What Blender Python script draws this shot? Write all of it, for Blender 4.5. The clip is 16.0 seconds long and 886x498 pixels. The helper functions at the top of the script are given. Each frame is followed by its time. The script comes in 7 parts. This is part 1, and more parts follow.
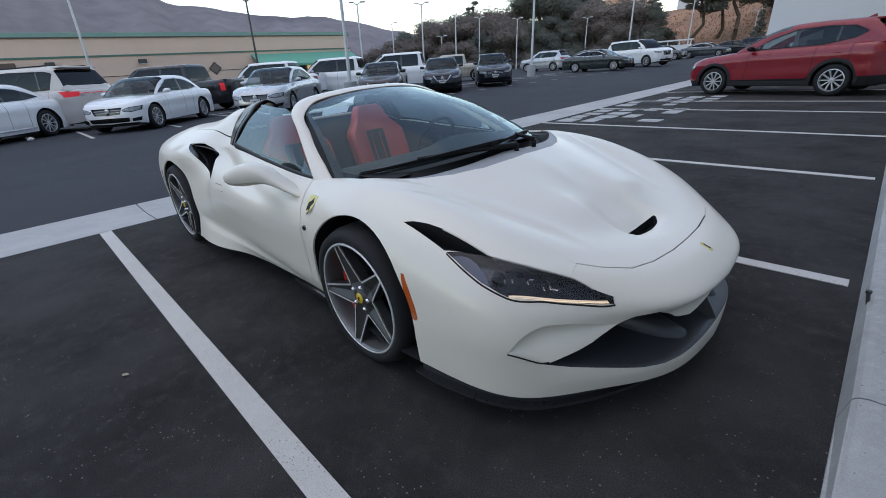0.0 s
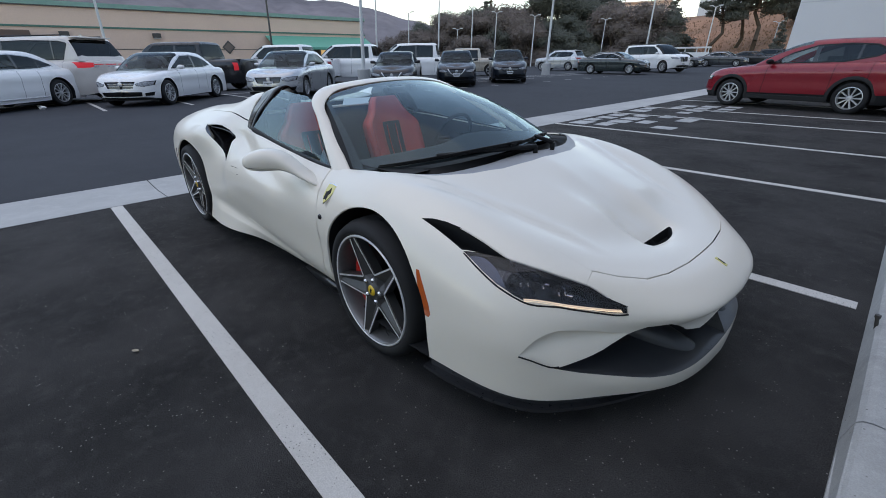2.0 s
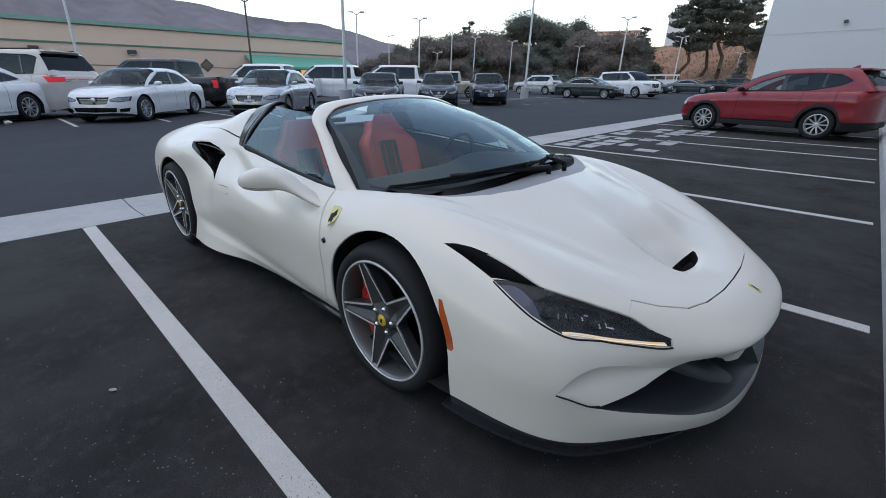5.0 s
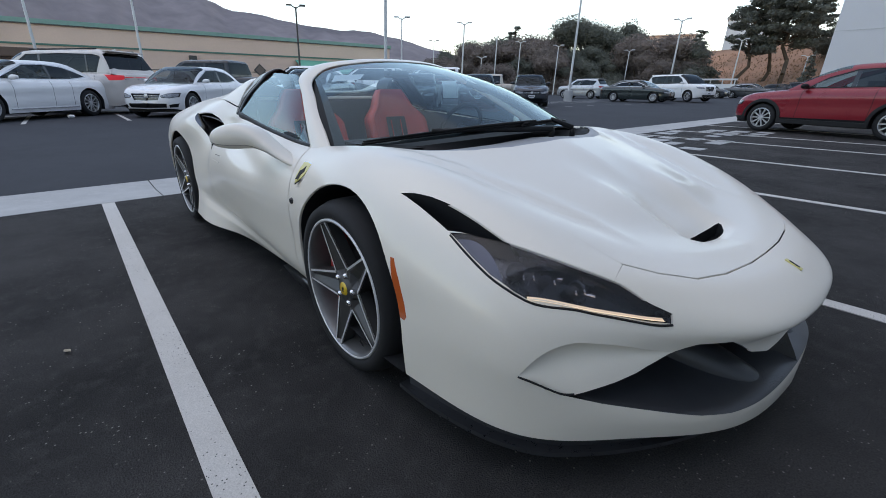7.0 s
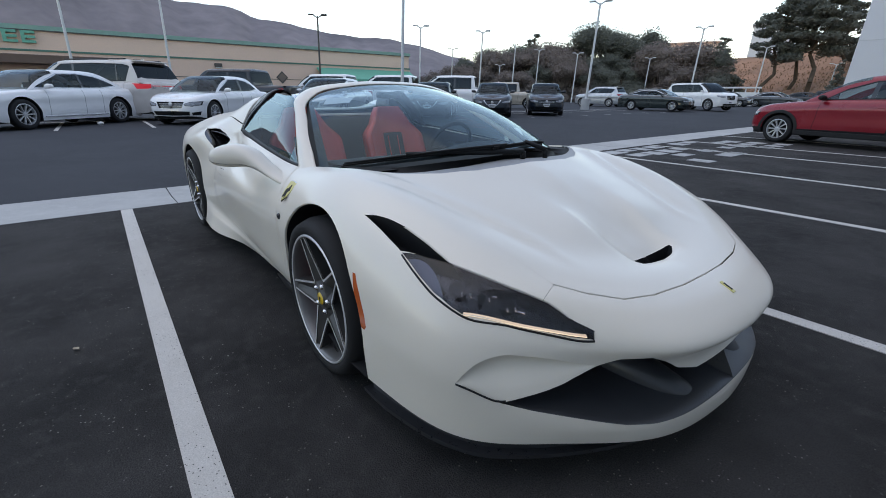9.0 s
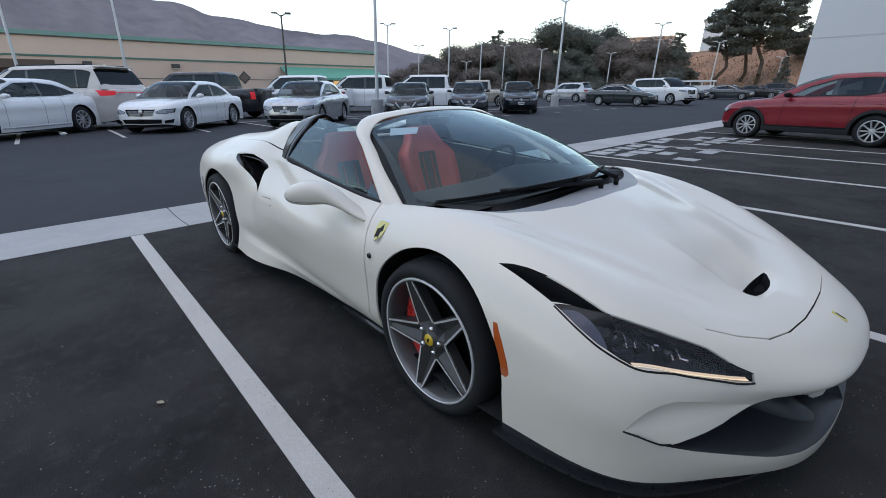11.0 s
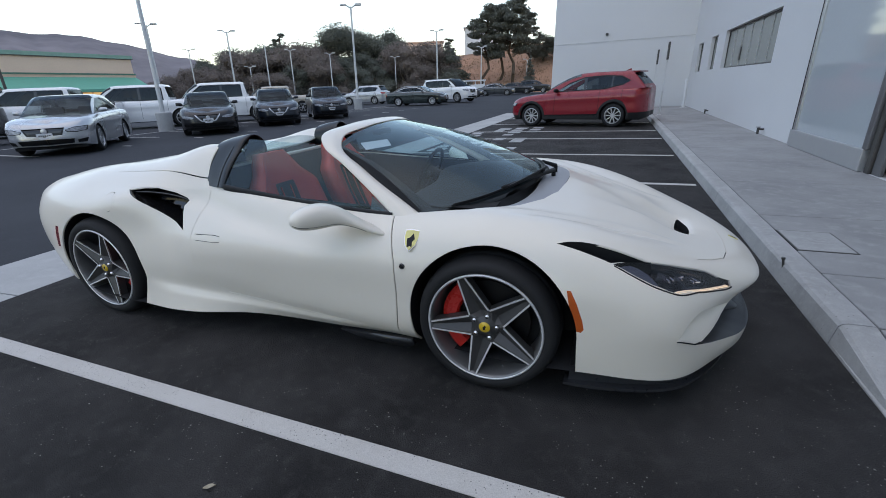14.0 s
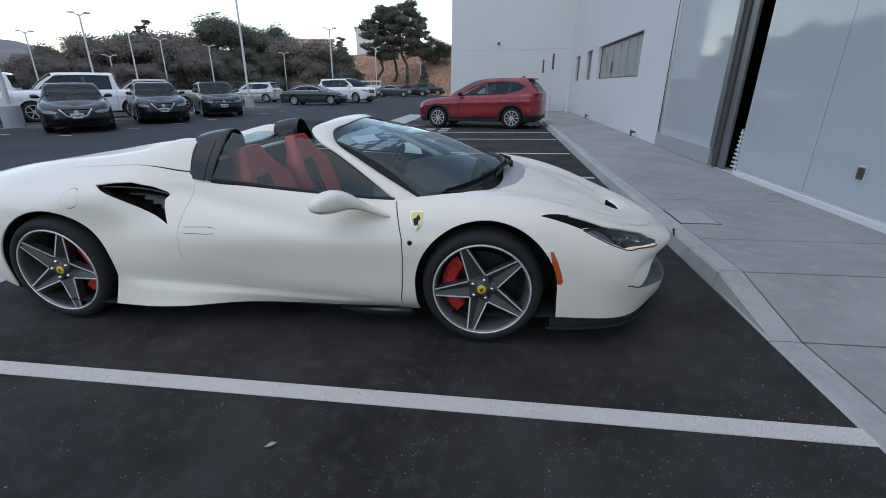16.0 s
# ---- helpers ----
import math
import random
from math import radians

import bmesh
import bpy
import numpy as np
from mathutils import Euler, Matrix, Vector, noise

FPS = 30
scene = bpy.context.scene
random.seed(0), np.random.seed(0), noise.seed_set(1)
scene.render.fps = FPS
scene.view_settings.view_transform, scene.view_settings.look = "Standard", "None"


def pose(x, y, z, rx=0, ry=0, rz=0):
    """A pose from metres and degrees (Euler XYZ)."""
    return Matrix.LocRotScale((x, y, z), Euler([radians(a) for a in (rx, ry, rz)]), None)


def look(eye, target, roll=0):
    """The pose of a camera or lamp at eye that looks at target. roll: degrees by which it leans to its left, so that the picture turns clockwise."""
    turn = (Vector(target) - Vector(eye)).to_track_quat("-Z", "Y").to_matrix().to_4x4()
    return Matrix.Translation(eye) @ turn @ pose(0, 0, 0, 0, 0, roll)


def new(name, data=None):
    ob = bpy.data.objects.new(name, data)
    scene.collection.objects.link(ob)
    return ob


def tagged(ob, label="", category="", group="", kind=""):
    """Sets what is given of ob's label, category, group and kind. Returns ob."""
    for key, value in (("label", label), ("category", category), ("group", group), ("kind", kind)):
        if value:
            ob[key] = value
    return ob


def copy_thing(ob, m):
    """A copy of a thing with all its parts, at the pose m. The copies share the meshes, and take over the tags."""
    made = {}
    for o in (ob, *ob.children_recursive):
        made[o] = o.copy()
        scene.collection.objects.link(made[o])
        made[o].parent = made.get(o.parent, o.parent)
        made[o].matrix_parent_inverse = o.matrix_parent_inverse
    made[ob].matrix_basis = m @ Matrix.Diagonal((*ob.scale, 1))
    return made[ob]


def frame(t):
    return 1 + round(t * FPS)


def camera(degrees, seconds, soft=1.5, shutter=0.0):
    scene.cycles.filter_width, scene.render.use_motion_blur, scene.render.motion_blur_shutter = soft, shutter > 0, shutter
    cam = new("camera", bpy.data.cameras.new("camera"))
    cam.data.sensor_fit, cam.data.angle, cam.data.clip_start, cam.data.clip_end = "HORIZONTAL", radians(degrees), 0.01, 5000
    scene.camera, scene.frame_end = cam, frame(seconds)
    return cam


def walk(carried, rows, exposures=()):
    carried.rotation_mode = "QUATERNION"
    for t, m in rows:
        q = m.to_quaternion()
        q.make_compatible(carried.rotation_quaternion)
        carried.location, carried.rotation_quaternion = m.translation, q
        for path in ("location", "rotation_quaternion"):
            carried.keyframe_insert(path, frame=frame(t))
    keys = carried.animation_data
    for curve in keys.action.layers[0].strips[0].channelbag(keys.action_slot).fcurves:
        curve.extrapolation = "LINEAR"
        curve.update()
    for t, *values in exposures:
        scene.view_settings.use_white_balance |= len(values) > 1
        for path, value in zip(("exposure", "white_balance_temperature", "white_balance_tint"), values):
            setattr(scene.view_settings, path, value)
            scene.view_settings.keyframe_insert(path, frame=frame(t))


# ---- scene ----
cam = camera(92.8, 16.0, 0.9)
PATH = [
    (0, (1.525, -1.83, 1.295), (0.192, -0.567, 0.502), -4.4),
    (0.5, (1.601, -1.732, 1.277), (0.273, -0.484, 0.452), -2.8),
    (1, (1.623, -1.698, 1.289), (0.292, -0.458, 0.458), -1.8),
    (1.5, (1.58, -1.728, 1.302), (0.24, -0.496, 0.472), -1.7),
    (2, (1.488, -1.872, 1.318), (0.157, -0.625, 0.498), -0.9),
    (2.5, (1.385, -2.016, 1.331), (0.066, -0.749, 0.523), -0.8),
    (3, (1.274, -2.032, 1.329), (-0.015, -0.723, 0.537), -0.8),
    (3.5, (1.167, -2.027, 1.351), (-0.082, -0.67, 0.579), -1.0),
    (6, (1.342, -1.731, 1.17), (-0.005, -0.437, 0.455), 0.9),
    (6.5, (1.312, -1.644, 1.091), (-0.083, -0.397, 0.384), 0.4),
    (7, (1.347, -1.598, 1.055), (-0.072, -0.382, 0.342), 0.3),
    (7.5, (1.485, -1.532, 1.022), (0.046, -0.34, 0.308), -0.2),
    (8, (1.534, -1.509, 1.003), (0.079, -0.334, 0.293), -0.6),
    (8.5, (1.535, -1.512, 1.037), (0.064, -0.35, 0.34), -0.8),
    (9, (1.554, -1.518, 1.14), (0.078, -0.357, 0.452), 0.5),
    (11.3, (1.13, -2.006, 1.315), (-0.2, -0.694, 0.603), -1.0),
    (11.5, (1.126, -2.065, 1.32), (-0.115, -0.667, 0.609), -0.6),
    (12, (1.088, -2.176, 1.353), (-0.006, -0.661, 0.64), -2.6),
    (12.5, (0.94, -2.224, 1.367), (-0.101, -0.67, 0.657), -3.2),
    (13, (0.799, -2.265, 1.365), (-0.11, -0.634, 0.647), -1.7),
    (13.5, (0.629, -2.461, 1.376), (-0.137, -0.756, 0.665), -2.0),
    (14, (0.474, -2.577, 1.381), (-0.223, -0.843, 0.669), -2.7),
    (14.5, (0.291, -2.673, 1.393), (-0.362, -0.925, 0.673), -2.4),
    (15, (0.069, -2.815, 1.399), (-0.433, -1.02, 0.672), -1.1),
    (15.5, (0.02, -2.936, 1.403), (-0.323, -1.105, 0.674), -0.1),
    (16, (0.074, -3.066, 1.401), (-0.173, -1.216, 0.681), -0.7),
]
walk(cam, [(t, look(eye, target, roll)) for t, eye, target, roll in PATH], [(0, 1.79, 8300, 12), (16, 1.79, 8300, 12)])

# ---- light: a pale hazy evening sky, the sun veiled ----
SUN_AZ, SUN_EL = -130.0, 78.0
world = bpy.data.worlds.new("evening_sky")
scene.world = world
world.use_nodes = True
wn, wl = world.node_tree.nodes, world.node_tree.links
wn.clear()
sky = wn.new("ShaderNodeTexSky")
sky.sky_type = "NISHITA"
sky.sun_disc = False
sky.sun_elevation, sky.sun_rotation = radians(SUN_EL), radians(90 - SUN_AZ)
sky.altitude, sky.air_density, sky.dust_density, sky.ozone_density = 50, 1.0, 0.15, 0.3
back = wn.new("ShaderNodeBackground")
back.inputs["Strength"].default_value = 0.098
wout = wn.new("ShaderNodeOutputWorld")
wl.new(sky.outputs[0], back.inputs[0])
wl.new(back.outputs[0], wout.inputs[0])

lamp = bpy.data.lights.new("sun", "SUN")
lamp.energy, lamp.angle, lamp.color = 0.16, radians(80), (1.0, 0.95, 0.90)
sun = new("sun", lamp)
sun.matrix_world = look((0, 0, 0), (-math.cos(radians(SUN_AZ)), -math.sin(radians(SUN_AZ)), -math.tan(radians(SUN_EL))))
scene.view_settings.exposure = 0.0

# ---- kit: meshes, cuts, parts ----
from mathutils.bvhtree import BVHTree


def finish(name, bm, material, parent=None, label="", smooth=True, normals=None):
    """Links a bmesh as one mesh object."""
    me = bpy.data.meshes.new(name)
    bm.normal_update()
    for f in bm.faces:
        f.smooth = smooth
    bm.to_mesh(me)
    bm.free()
    for m in material if isinstance(material, (list, tuple)) else [material]:
        me.materials.append(m)
    if normals:
        me.normals_split_custom_set_from_vertices([normals(v.co) for v in me.vertices])
    ob = new(name, me)
    if parent:
        ob.parent = parent
    if label:
        ob["label"] = label
    return ob


def part(name, bm, material, parent, label="", smooth=False, normals=None):
    return finish(name, bm, material, parent, label, smooth, normals)


def empty(name, m=None, label="", category="", group="", kind=""):
    ob = new(name)
    if m is not None:
        ob.matrix_world = m
    return tagged(ob, label, category, group, kind)


def box(bm, lo, hi, bevel=0.0, segments=2, m=None):
    """Adds a box between two corners, its edges rounded."""
    lo, hi = Vector(lo), Vector(hi)
    made = bmesh.ops.create_cube(bm, size=1.0)["verts"]
    for v in made:
        v.co = Vector([(lo[i] + hi[i]) / 2 + v.co[i] * (hi[i] - lo[i]) for i in range(3)])
    faces = list({f for v in made for f in v.link_faces})
    if bevel > 0:
        edges = list({e for v in made for e in v.link_edges})
        out = bmesh.ops.bevel(bm, geom=made + edges + faces, offset=bevel, offset_type="OFFSET", segments=segments, profile=0.5, affect="EDGES")
        made = list({v for f in out["faces"] for v in f.verts} | {v for v in made if v.is_valid})
    if m is not None:
        bmesh.ops.transform(bm, matrix=m, verts=[v for v in made if v.is_valid])
    return made


def boxes(*specs, bevel=0.0, segments=2):
    bm = bmesh.new()
    for lo, hi in specs:
        box(bm, lo, hi, bevel, segments)
    return bm


def rod(bm, a, b, r1, r2=None, n=12, caps=True):
    """A round bar from a to b."""
    a, b = Vector(a), Vector(b)
    r2 = r1 if r2 is None else r2
    made = bmesh.ops.create_cone(bm, cap_ends=caps, segments=n, radius1=r1, radius2=r2, depth=(b - a).length)["verts"]
    turn = (b - a).to_track_quat("Z", "Y").to_matrix().to_4x4()
    bmesh.ops.transform(bm, matrix=Matrix.Translation((a + b) / 2) @ turn, verts=made)
    return made


def lathe(bm, profile, n=48, m=None, closed=False):
    """Turns a profile of (radius, height) round the z axis."""
    rings = []
    for r, z in profile:
        rings.append([bm.verts.new((r * math.cos(2 * math.pi * i / n), r * math.sin(2 * math.pi * i / n), z)) for i in range(n)])
    pairs = list(zip(rings, rings[1:])) + ([(rings[-1], rings[0])] if closed else [])
    for a, b in pairs:
        for i in range(n):
            bm.faces.new((a[i], a[(i + 1) % n], b[(i + 1) % n], b[i]))
    made = [v for ring in rings for v in ring]
    if m is not None:
        bmesh.ops.transform(bm, matrix=m, verts=made)
    return made


def prism(bm, outline, lo, hi, axis="y", m=None):
    """A closed outline pushed from lo to hi along an axis."""
    put = {"x": lambda p, d: (d, p[0], p[1]), "y": lambda p, d: (p[0], d, p[1]), "z": lambda p, d: (p[0], p[1], d)}[axis]
    low, high = [bm.verts.new(put(p, lo)) for p in outline], [bm.verts.new(put(p, hi)) for p in outline]
    n = len(outline)
    faces = [bm.faces.new(low), bm.faces.new(high[::-1])]
    faces += [bm.faces.new((low[i], high[i], high[(i + 1) % n], low[(i + 1) % n])) for i in range(n)]
    bmesh.ops.recalc_face_normals(bm, faces=faces)
    if m is not None:
        bmesh.ops.transform(bm, matrix=m, verts=low + high)
    return low + high


def spline(points, steps):
    """A smooth curve through the points, with a number of steps for each stretch."""
    P = np.array(points, float)
    n = len(P)
    d = np.maximum(np.linalg.norm(np.diff(P, axis=0), axis=1), 1e-6)
    slope = np.diff(P, axis=0) / d[:, None]
    T = np.empty_like(P)
    for i in range(1, n - 1):
        T[i] = (slope[i - 1] * d[i] + slope[i] * d[i - 1]) / (d[i - 1] + d[i])
    if n > 2:
        T[0], T[-1] = 1.5 * slope[0] - 0.5 * T[1], 1.5 * slope[-1] - 0.5 * T[-2]
    else:
        T[:] = slope[0]
    out = []
    steps = [steps] * (n - 1) if isinstance(steps, int) else steps
    for i in range(n - 1):
        for k in range(steps[i] + (i == n - 2)):
            s = k / steps[i]
            a, b, c, e = 2 * s**3 - 3 * s**2 + 1, s**3 - 2 * s**2 + s, -2 * s**3 + 3 * s**2, s**3 - s**2
            out.append(a * P[i] + b * d[i] * T[i] + c * P[i + 1] + e * d[i] * T[i + 1])
    return np.array(out)


def loft(lines, along, across):
    """A grid of points on the smooth surface through the lines, which share their stations."""
    L = np.array([spline(line, along) for line in lines])
    return np.array([spline(L[:, i], across) for i in range(L.shape[1])])


def sheet(bm, grid, flip=False):
    """Adds a grid of points as quads."""
    rows = [[bm.verts.new(p) for p in row] for row in grid]
    for a, b in zip(rows, rows[1:]):
        for i in range(len(a) - 1):
            quad = (a[i], a[i + 1], b[i + 1], b[i])
            bm.faces.new(quad[::-1] if flip else quad)
    return rows


def inside(p, poly):
    x, y = p
    odd = False
    for (x1, y1), (x2, y2) in zip(poly, poly[1:] + poly[:1]):
        if (y1 > y) != (y2 > y) and x < (x2 - x1) * (y - y1) / (y2 - y1) + x1:
            odd = not odd
    return odd


def cut(bm, poly, axes, test=lambda c: True):
    """Splits the faces along a closed outline, seen along the third axis, and returns those inside."""
    poly = [tuple(p) for p in poly]
    a, b = axes
    lo = [min(p[i] for p in poly) for i in (0, 1)]
    hi = [max(p[i] for p in poly) for i in (0, 1)]

    def near(f, l, h):
        xs, ys = [v.co[a] for v in f.verts], [v.co[b] for v in f.verts]
        return max(xs) >= l[0] and min(xs) <= h[0] and max(ys) >= l[1] and min(ys) <= h[1]

    pool = [f for f in bm.faces if near(f, lo, hi) and test(f.calc_center_median())]
    for p, q in zip(poly, poly[1:] + poly[:1]):
        dx, dy = q[0] - p[0], q[1] - p[1]
        if math.hypot(dx, dy) < 1e-7:
            continue
        l, h = (min(p[0], q[0]), min(p[1], q[1])), (max(p[0], q[0]), max(p[1], q[1]))
        some = [f for f in pool if f.is_valid and near(f, l, h)]
        geom = some + list({e for f in some for e in f.edges}) + list({v for f in some for v in f.verts})
        co, no = Vector((0, 0, 0)), Vector((0, 0, 0))
        co[a], co[b], no[a], no[b] = p[0], p[1], -dy, dx
        old = set(pool)
        out = bmesh.ops.bisect_plane(bm, geom=geom, dist=1e-6, plane_co=co, plane_no=no.normalized())
        pool = [f for f in pool if f.is_valid] + [g for g in out["geom"] if isinstance(g, bmesh.types.BMFace) and g.is_valid and g not in old]
    pool = set(pool)
    found = []
    for f in pool:
        c = f.calc_center_median()
        if inside((c[a], c[b]), poly):
            found.append(f)
    return found


def ribbon(line, width):
    """The outline of a thin band along a line."""
    P = [Vector(p) for p in line]
    left, right = [], []
    for i, p in enumerate(P):
        d = (P[min(i + 1, len(P) - 1)] - P[max(i - 1, 0)]).normalized()
        n = Vector((-d.y, d.x)) * width / 2
        left.append(tuple(p + n)), right.append(tuple(p - n))
    return left + right[::-1]


def taken(bm, faces):
    """Moves faces out of a bmesh into a new one."""
    out = bmesh.new()
    seen = {}
    for f in faces:
        for v in f.verts:
            if v not in seen:
                seen[v] = out.verts.new(v.co)
    for f in faces:
        try:
            out.faces.new([seen[v] for v in f.verts])
        except ValueError:
            pass
    bmesh.ops.delete(bm, geom=list(faces), context="FACES")
    return out


def copied(bm, faces=None):
    faces = list(bm.faces) if faces is None else faces
    out, seen = bmesh.new(), {}
    for f in faces:
        for v in f.verts:
            if v not in seen:
                seen[v] = out.verts.new(v.co)
    for f in faces:
        out.faces.new([seen[v] for v in f.verts])
    return out


def mirrored(bm, axis=1):
    """A mirror image of a bmesh."""
    out = copied(bm)
    for v in out.verts:
        v.co[axis] = -v.co[axis]
    bmesh.ops.reverse_faces(out, faces=list(out.faces))
    return out


def joined(*bms):
    out = bmesh.new()
    for bm in bms:
        seen = {v: out.verts.new(v.co) for v in bm.verts}
        for f in bm.faces:
            out.faces.new([seen[v] for v in f.verts])
        bm.free()
    return out


def islands(bm):
    """The connected pieces, as lists of faces."""
    left, out = set(bm.faces), []
    while left:
        stack, piece = [left.pop()], []
        while stack:
            f = stack.pop()
            piece.append(f)
            for e in f.edges:
                for g in e.link_faces:
                    if g in left:
                        left.remove(g)
                        stack.append(g)
        out.append(piece)
    return out


def hem(bm, depth):
    """Turns the open edges inwards, so that a skin shows a thickness."""
    edges = [e for e in bm.edges if e.is_boundary]
    bm.normal_update()
    old = {v: v.normal.copy() for e in edges for v in e.verts}
    twin = {v: bm.verts.new(v.co - n * depth) for v, n in old.items()}
    for e in edges:
        f = e.link_faces[0]
        a, b = e.verts
        loop = next(l for l in f.loops if l.edge == e)
        p, q = loop.vert, loop.link_loop_next.vert
        try:
            bm.faces.new((q, p, twin[p], twin[q]))
        except ValueError:
            pass


def pocket(bm, faces, shift, grow=1.0, depth_of=None):
    """Takes faces out of a skin; returns them, and a recess behind them: walls and a back."""
    top = taken(bm, faces)
    out = copied(top)
    edges = [e for e in out.edges if e.is_boundary]
    centre = sum((v.co for v in out.verts), Vector()) / len(out.verts)
    old = {v: v.co.copy() for v in out.verts}
    for v in out.verts:
        v.co = centre + (v.co - centre) * grow + Vector(shift) * (depth_of(v.co) if depth_of else 1.0)
    rim = {v: out.verts.new(old[v]) for e in edges for v in e.verts}
    for e in edges:
        loop = e.link_loops[0]
        p, q = loop.vert, loop.link_loop_next.vert
        out.faces.new((q, p, rim[p], rim[q]))
    return top, out


def both_sides(name, bm, material, parent, label="", smooth=True, normals=None):
    """A part and its mirror image on the other flank."""
    a = part(name, mirrored(bm), material, parent, label, smooth, normals)
    b = part(name, bm, material, parent, label, smooth, normals)
    return b, a


def tube(bm, path, sizes, n=14):
    """A soft pod along a path, with a half width and half height at each point."""
    P, S = spline(path, 4), spline([(a, b) for a, b in sizes], 4)
    rows = []
    for i, p in enumerate(P):
        d = Vector(P[min(i + 1, len(P) - 1)] - P[max(i - 1, 0)]).normalized()
        side = d.cross(Vector((0, 0, 1))).normalized()
        up = side.cross(d)
        rows.append([Vector(p) + side * S[i][0] * math.cos(a) + up * S[i][1] * math.sin(a) for a in np.linspace(0, 2 * math.pi, n + 1)])
    sheet(bm, rows)
    for r in (rows[0], rows[-1]):
        bm.faces.new([bm.verts.new(p) for p in r[:-1]])
    bmesh.ops.remove_doubles(bm, verts=bm.verts, dist=1e-4)
    bmesh.ops.recalc_face_normals(bm, faces=list(bm.faces))

# ---- materials ----
def nodes_of(name):
    m = bpy.data.materials.new(name)
    m.use_nodes = True
    return m, m.node_tree.nodes, m.node_tree.links


def shade(name, color, rough=0.5, metal=0.0, vary=0.12, scale=3.0, fine=60.0, bump=0.0, coat=0.0, tint=None, spec=0.5, rough_vary=0.08, stretch=(1, 1, 1), per_object=0.0, coat_rough=0.04):
    """A surface with stains and grain: two scales of noise over colour, gloss and relief."""
    m, n, l = nodes_of(name)
    b = n["Principled BSDF"]
    b.inputs["Metallic"].default_value = metal
    b.inputs["Coat Weight"].default_value = coat
    b.inputs["Coat Roughness"].default_value = coat_rough
    b.inputs["Specular IOR Level"].default_value = spec
    co, mp = n.new("ShaderNodeTexCoord"), n.new("ShaderNodeMapping")
    mp.inputs["Scale"].default_value = stretch
    l.new(co.outputs["Object"], mp.inputs["Vector"])
    big, small = n.new("ShaderNodeTexNoise"), n.new("ShaderNodeTexNoise")
    big.inputs["Scale"].default_value, big.inputs["Detail"].default_value = scale, 5
    small.inputs["Scale"].default_value, small.inputs["Detail"].default_value = fine, 3
    l.new(mp.outputs[0], big.inputs["Vector"])
    l.new(mp.outputs[0], small.inputs["Vector"])
    both = n.new("ShaderNodeMath")
    both.operation = "MULTIPLY_ADD"
    both.inputs[1].default_value = 0.6
    l.new(big.outputs[0], both.inputs[0])
    half = n.new("ShaderNodeMath")
    half.operation = "MULTIPLY"
    half.inputs[1].default_value = 0.4
    l.new(small.outputs[0], half.inputs[0])
    l.new(half.outputs[0], both.inputs[2])
    ramp = n.new("ShaderNodeMapRange")
    ramp.inputs["From Min"].default_value, ramp.inputs["From Max"].default_value = 0.3, 0.7
    l.new(both.outputs[0], ramp.inputs["Value"])
    mix = n.new("ShaderNodeMix")
    mix.data_type = "RGBA"
    dark = [c * (1 - vary) for c in color]
    light = [min(1.0, c * (1 + vary)) for c in (tint or color)]
    mix.inputs[6].default_value, mix.inputs[7].default_value = (*dark, 1), (*light, 1)
    l.new(ramp.outputs[0], mix.inputs[0])
    out = mix.outputs[2]
    if per_object:
        info, hsv, mr = n.new("ShaderNodeObjectInfo"), n.new("ShaderNodeHueSaturation"), n.new("ShaderNodeMapRange")
        mr.inputs["To Min"].default_value, mr.inputs["To Max"].default_value = 1 - per_object, 1 + per_object
        l.new(info.outputs["Random"], mr.inputs["Value"])
        l.new(mr.outputs[0], hsv.inputs["Value"])
        l.new(out, hsv.inputs["Color"])
        out = hsv.outputs[0]
    l.new(out, b.inputs["Base Color"])
    rr = n.new("ShaderNodeMapRange")
    rr.inputs["To Min"].default_value, rr.inputs["To Max"].default_value = max(0.0, rough - rough_vary), min(1.0, rough + rough_vary)
    l.new(ramp.outputs[0], rr.inputs["Value"])
    l.new(rr.outputs[0], b.inputs["Roughness"])
    if bump:
        bp = n.new("ShaderNodeBump")
        bp.inputs["Strength"].default_value, bp.inputs["Distance"].default_value = 0.8, bump
        l.new(both.outputs[0], bp.inputs["Height"])
        l.new(bp.outputs[0], b.inputs["Normal"])
    return m


def paint(name, color, flake=0.0, rough=0.28, coat=1.0):
    """Car paint: a clear coat over a base."""
    return shade(name, color, rough, flake, vary=0.03, scale=1.5, fine=400, coat=coat, rough_vary=0.03)


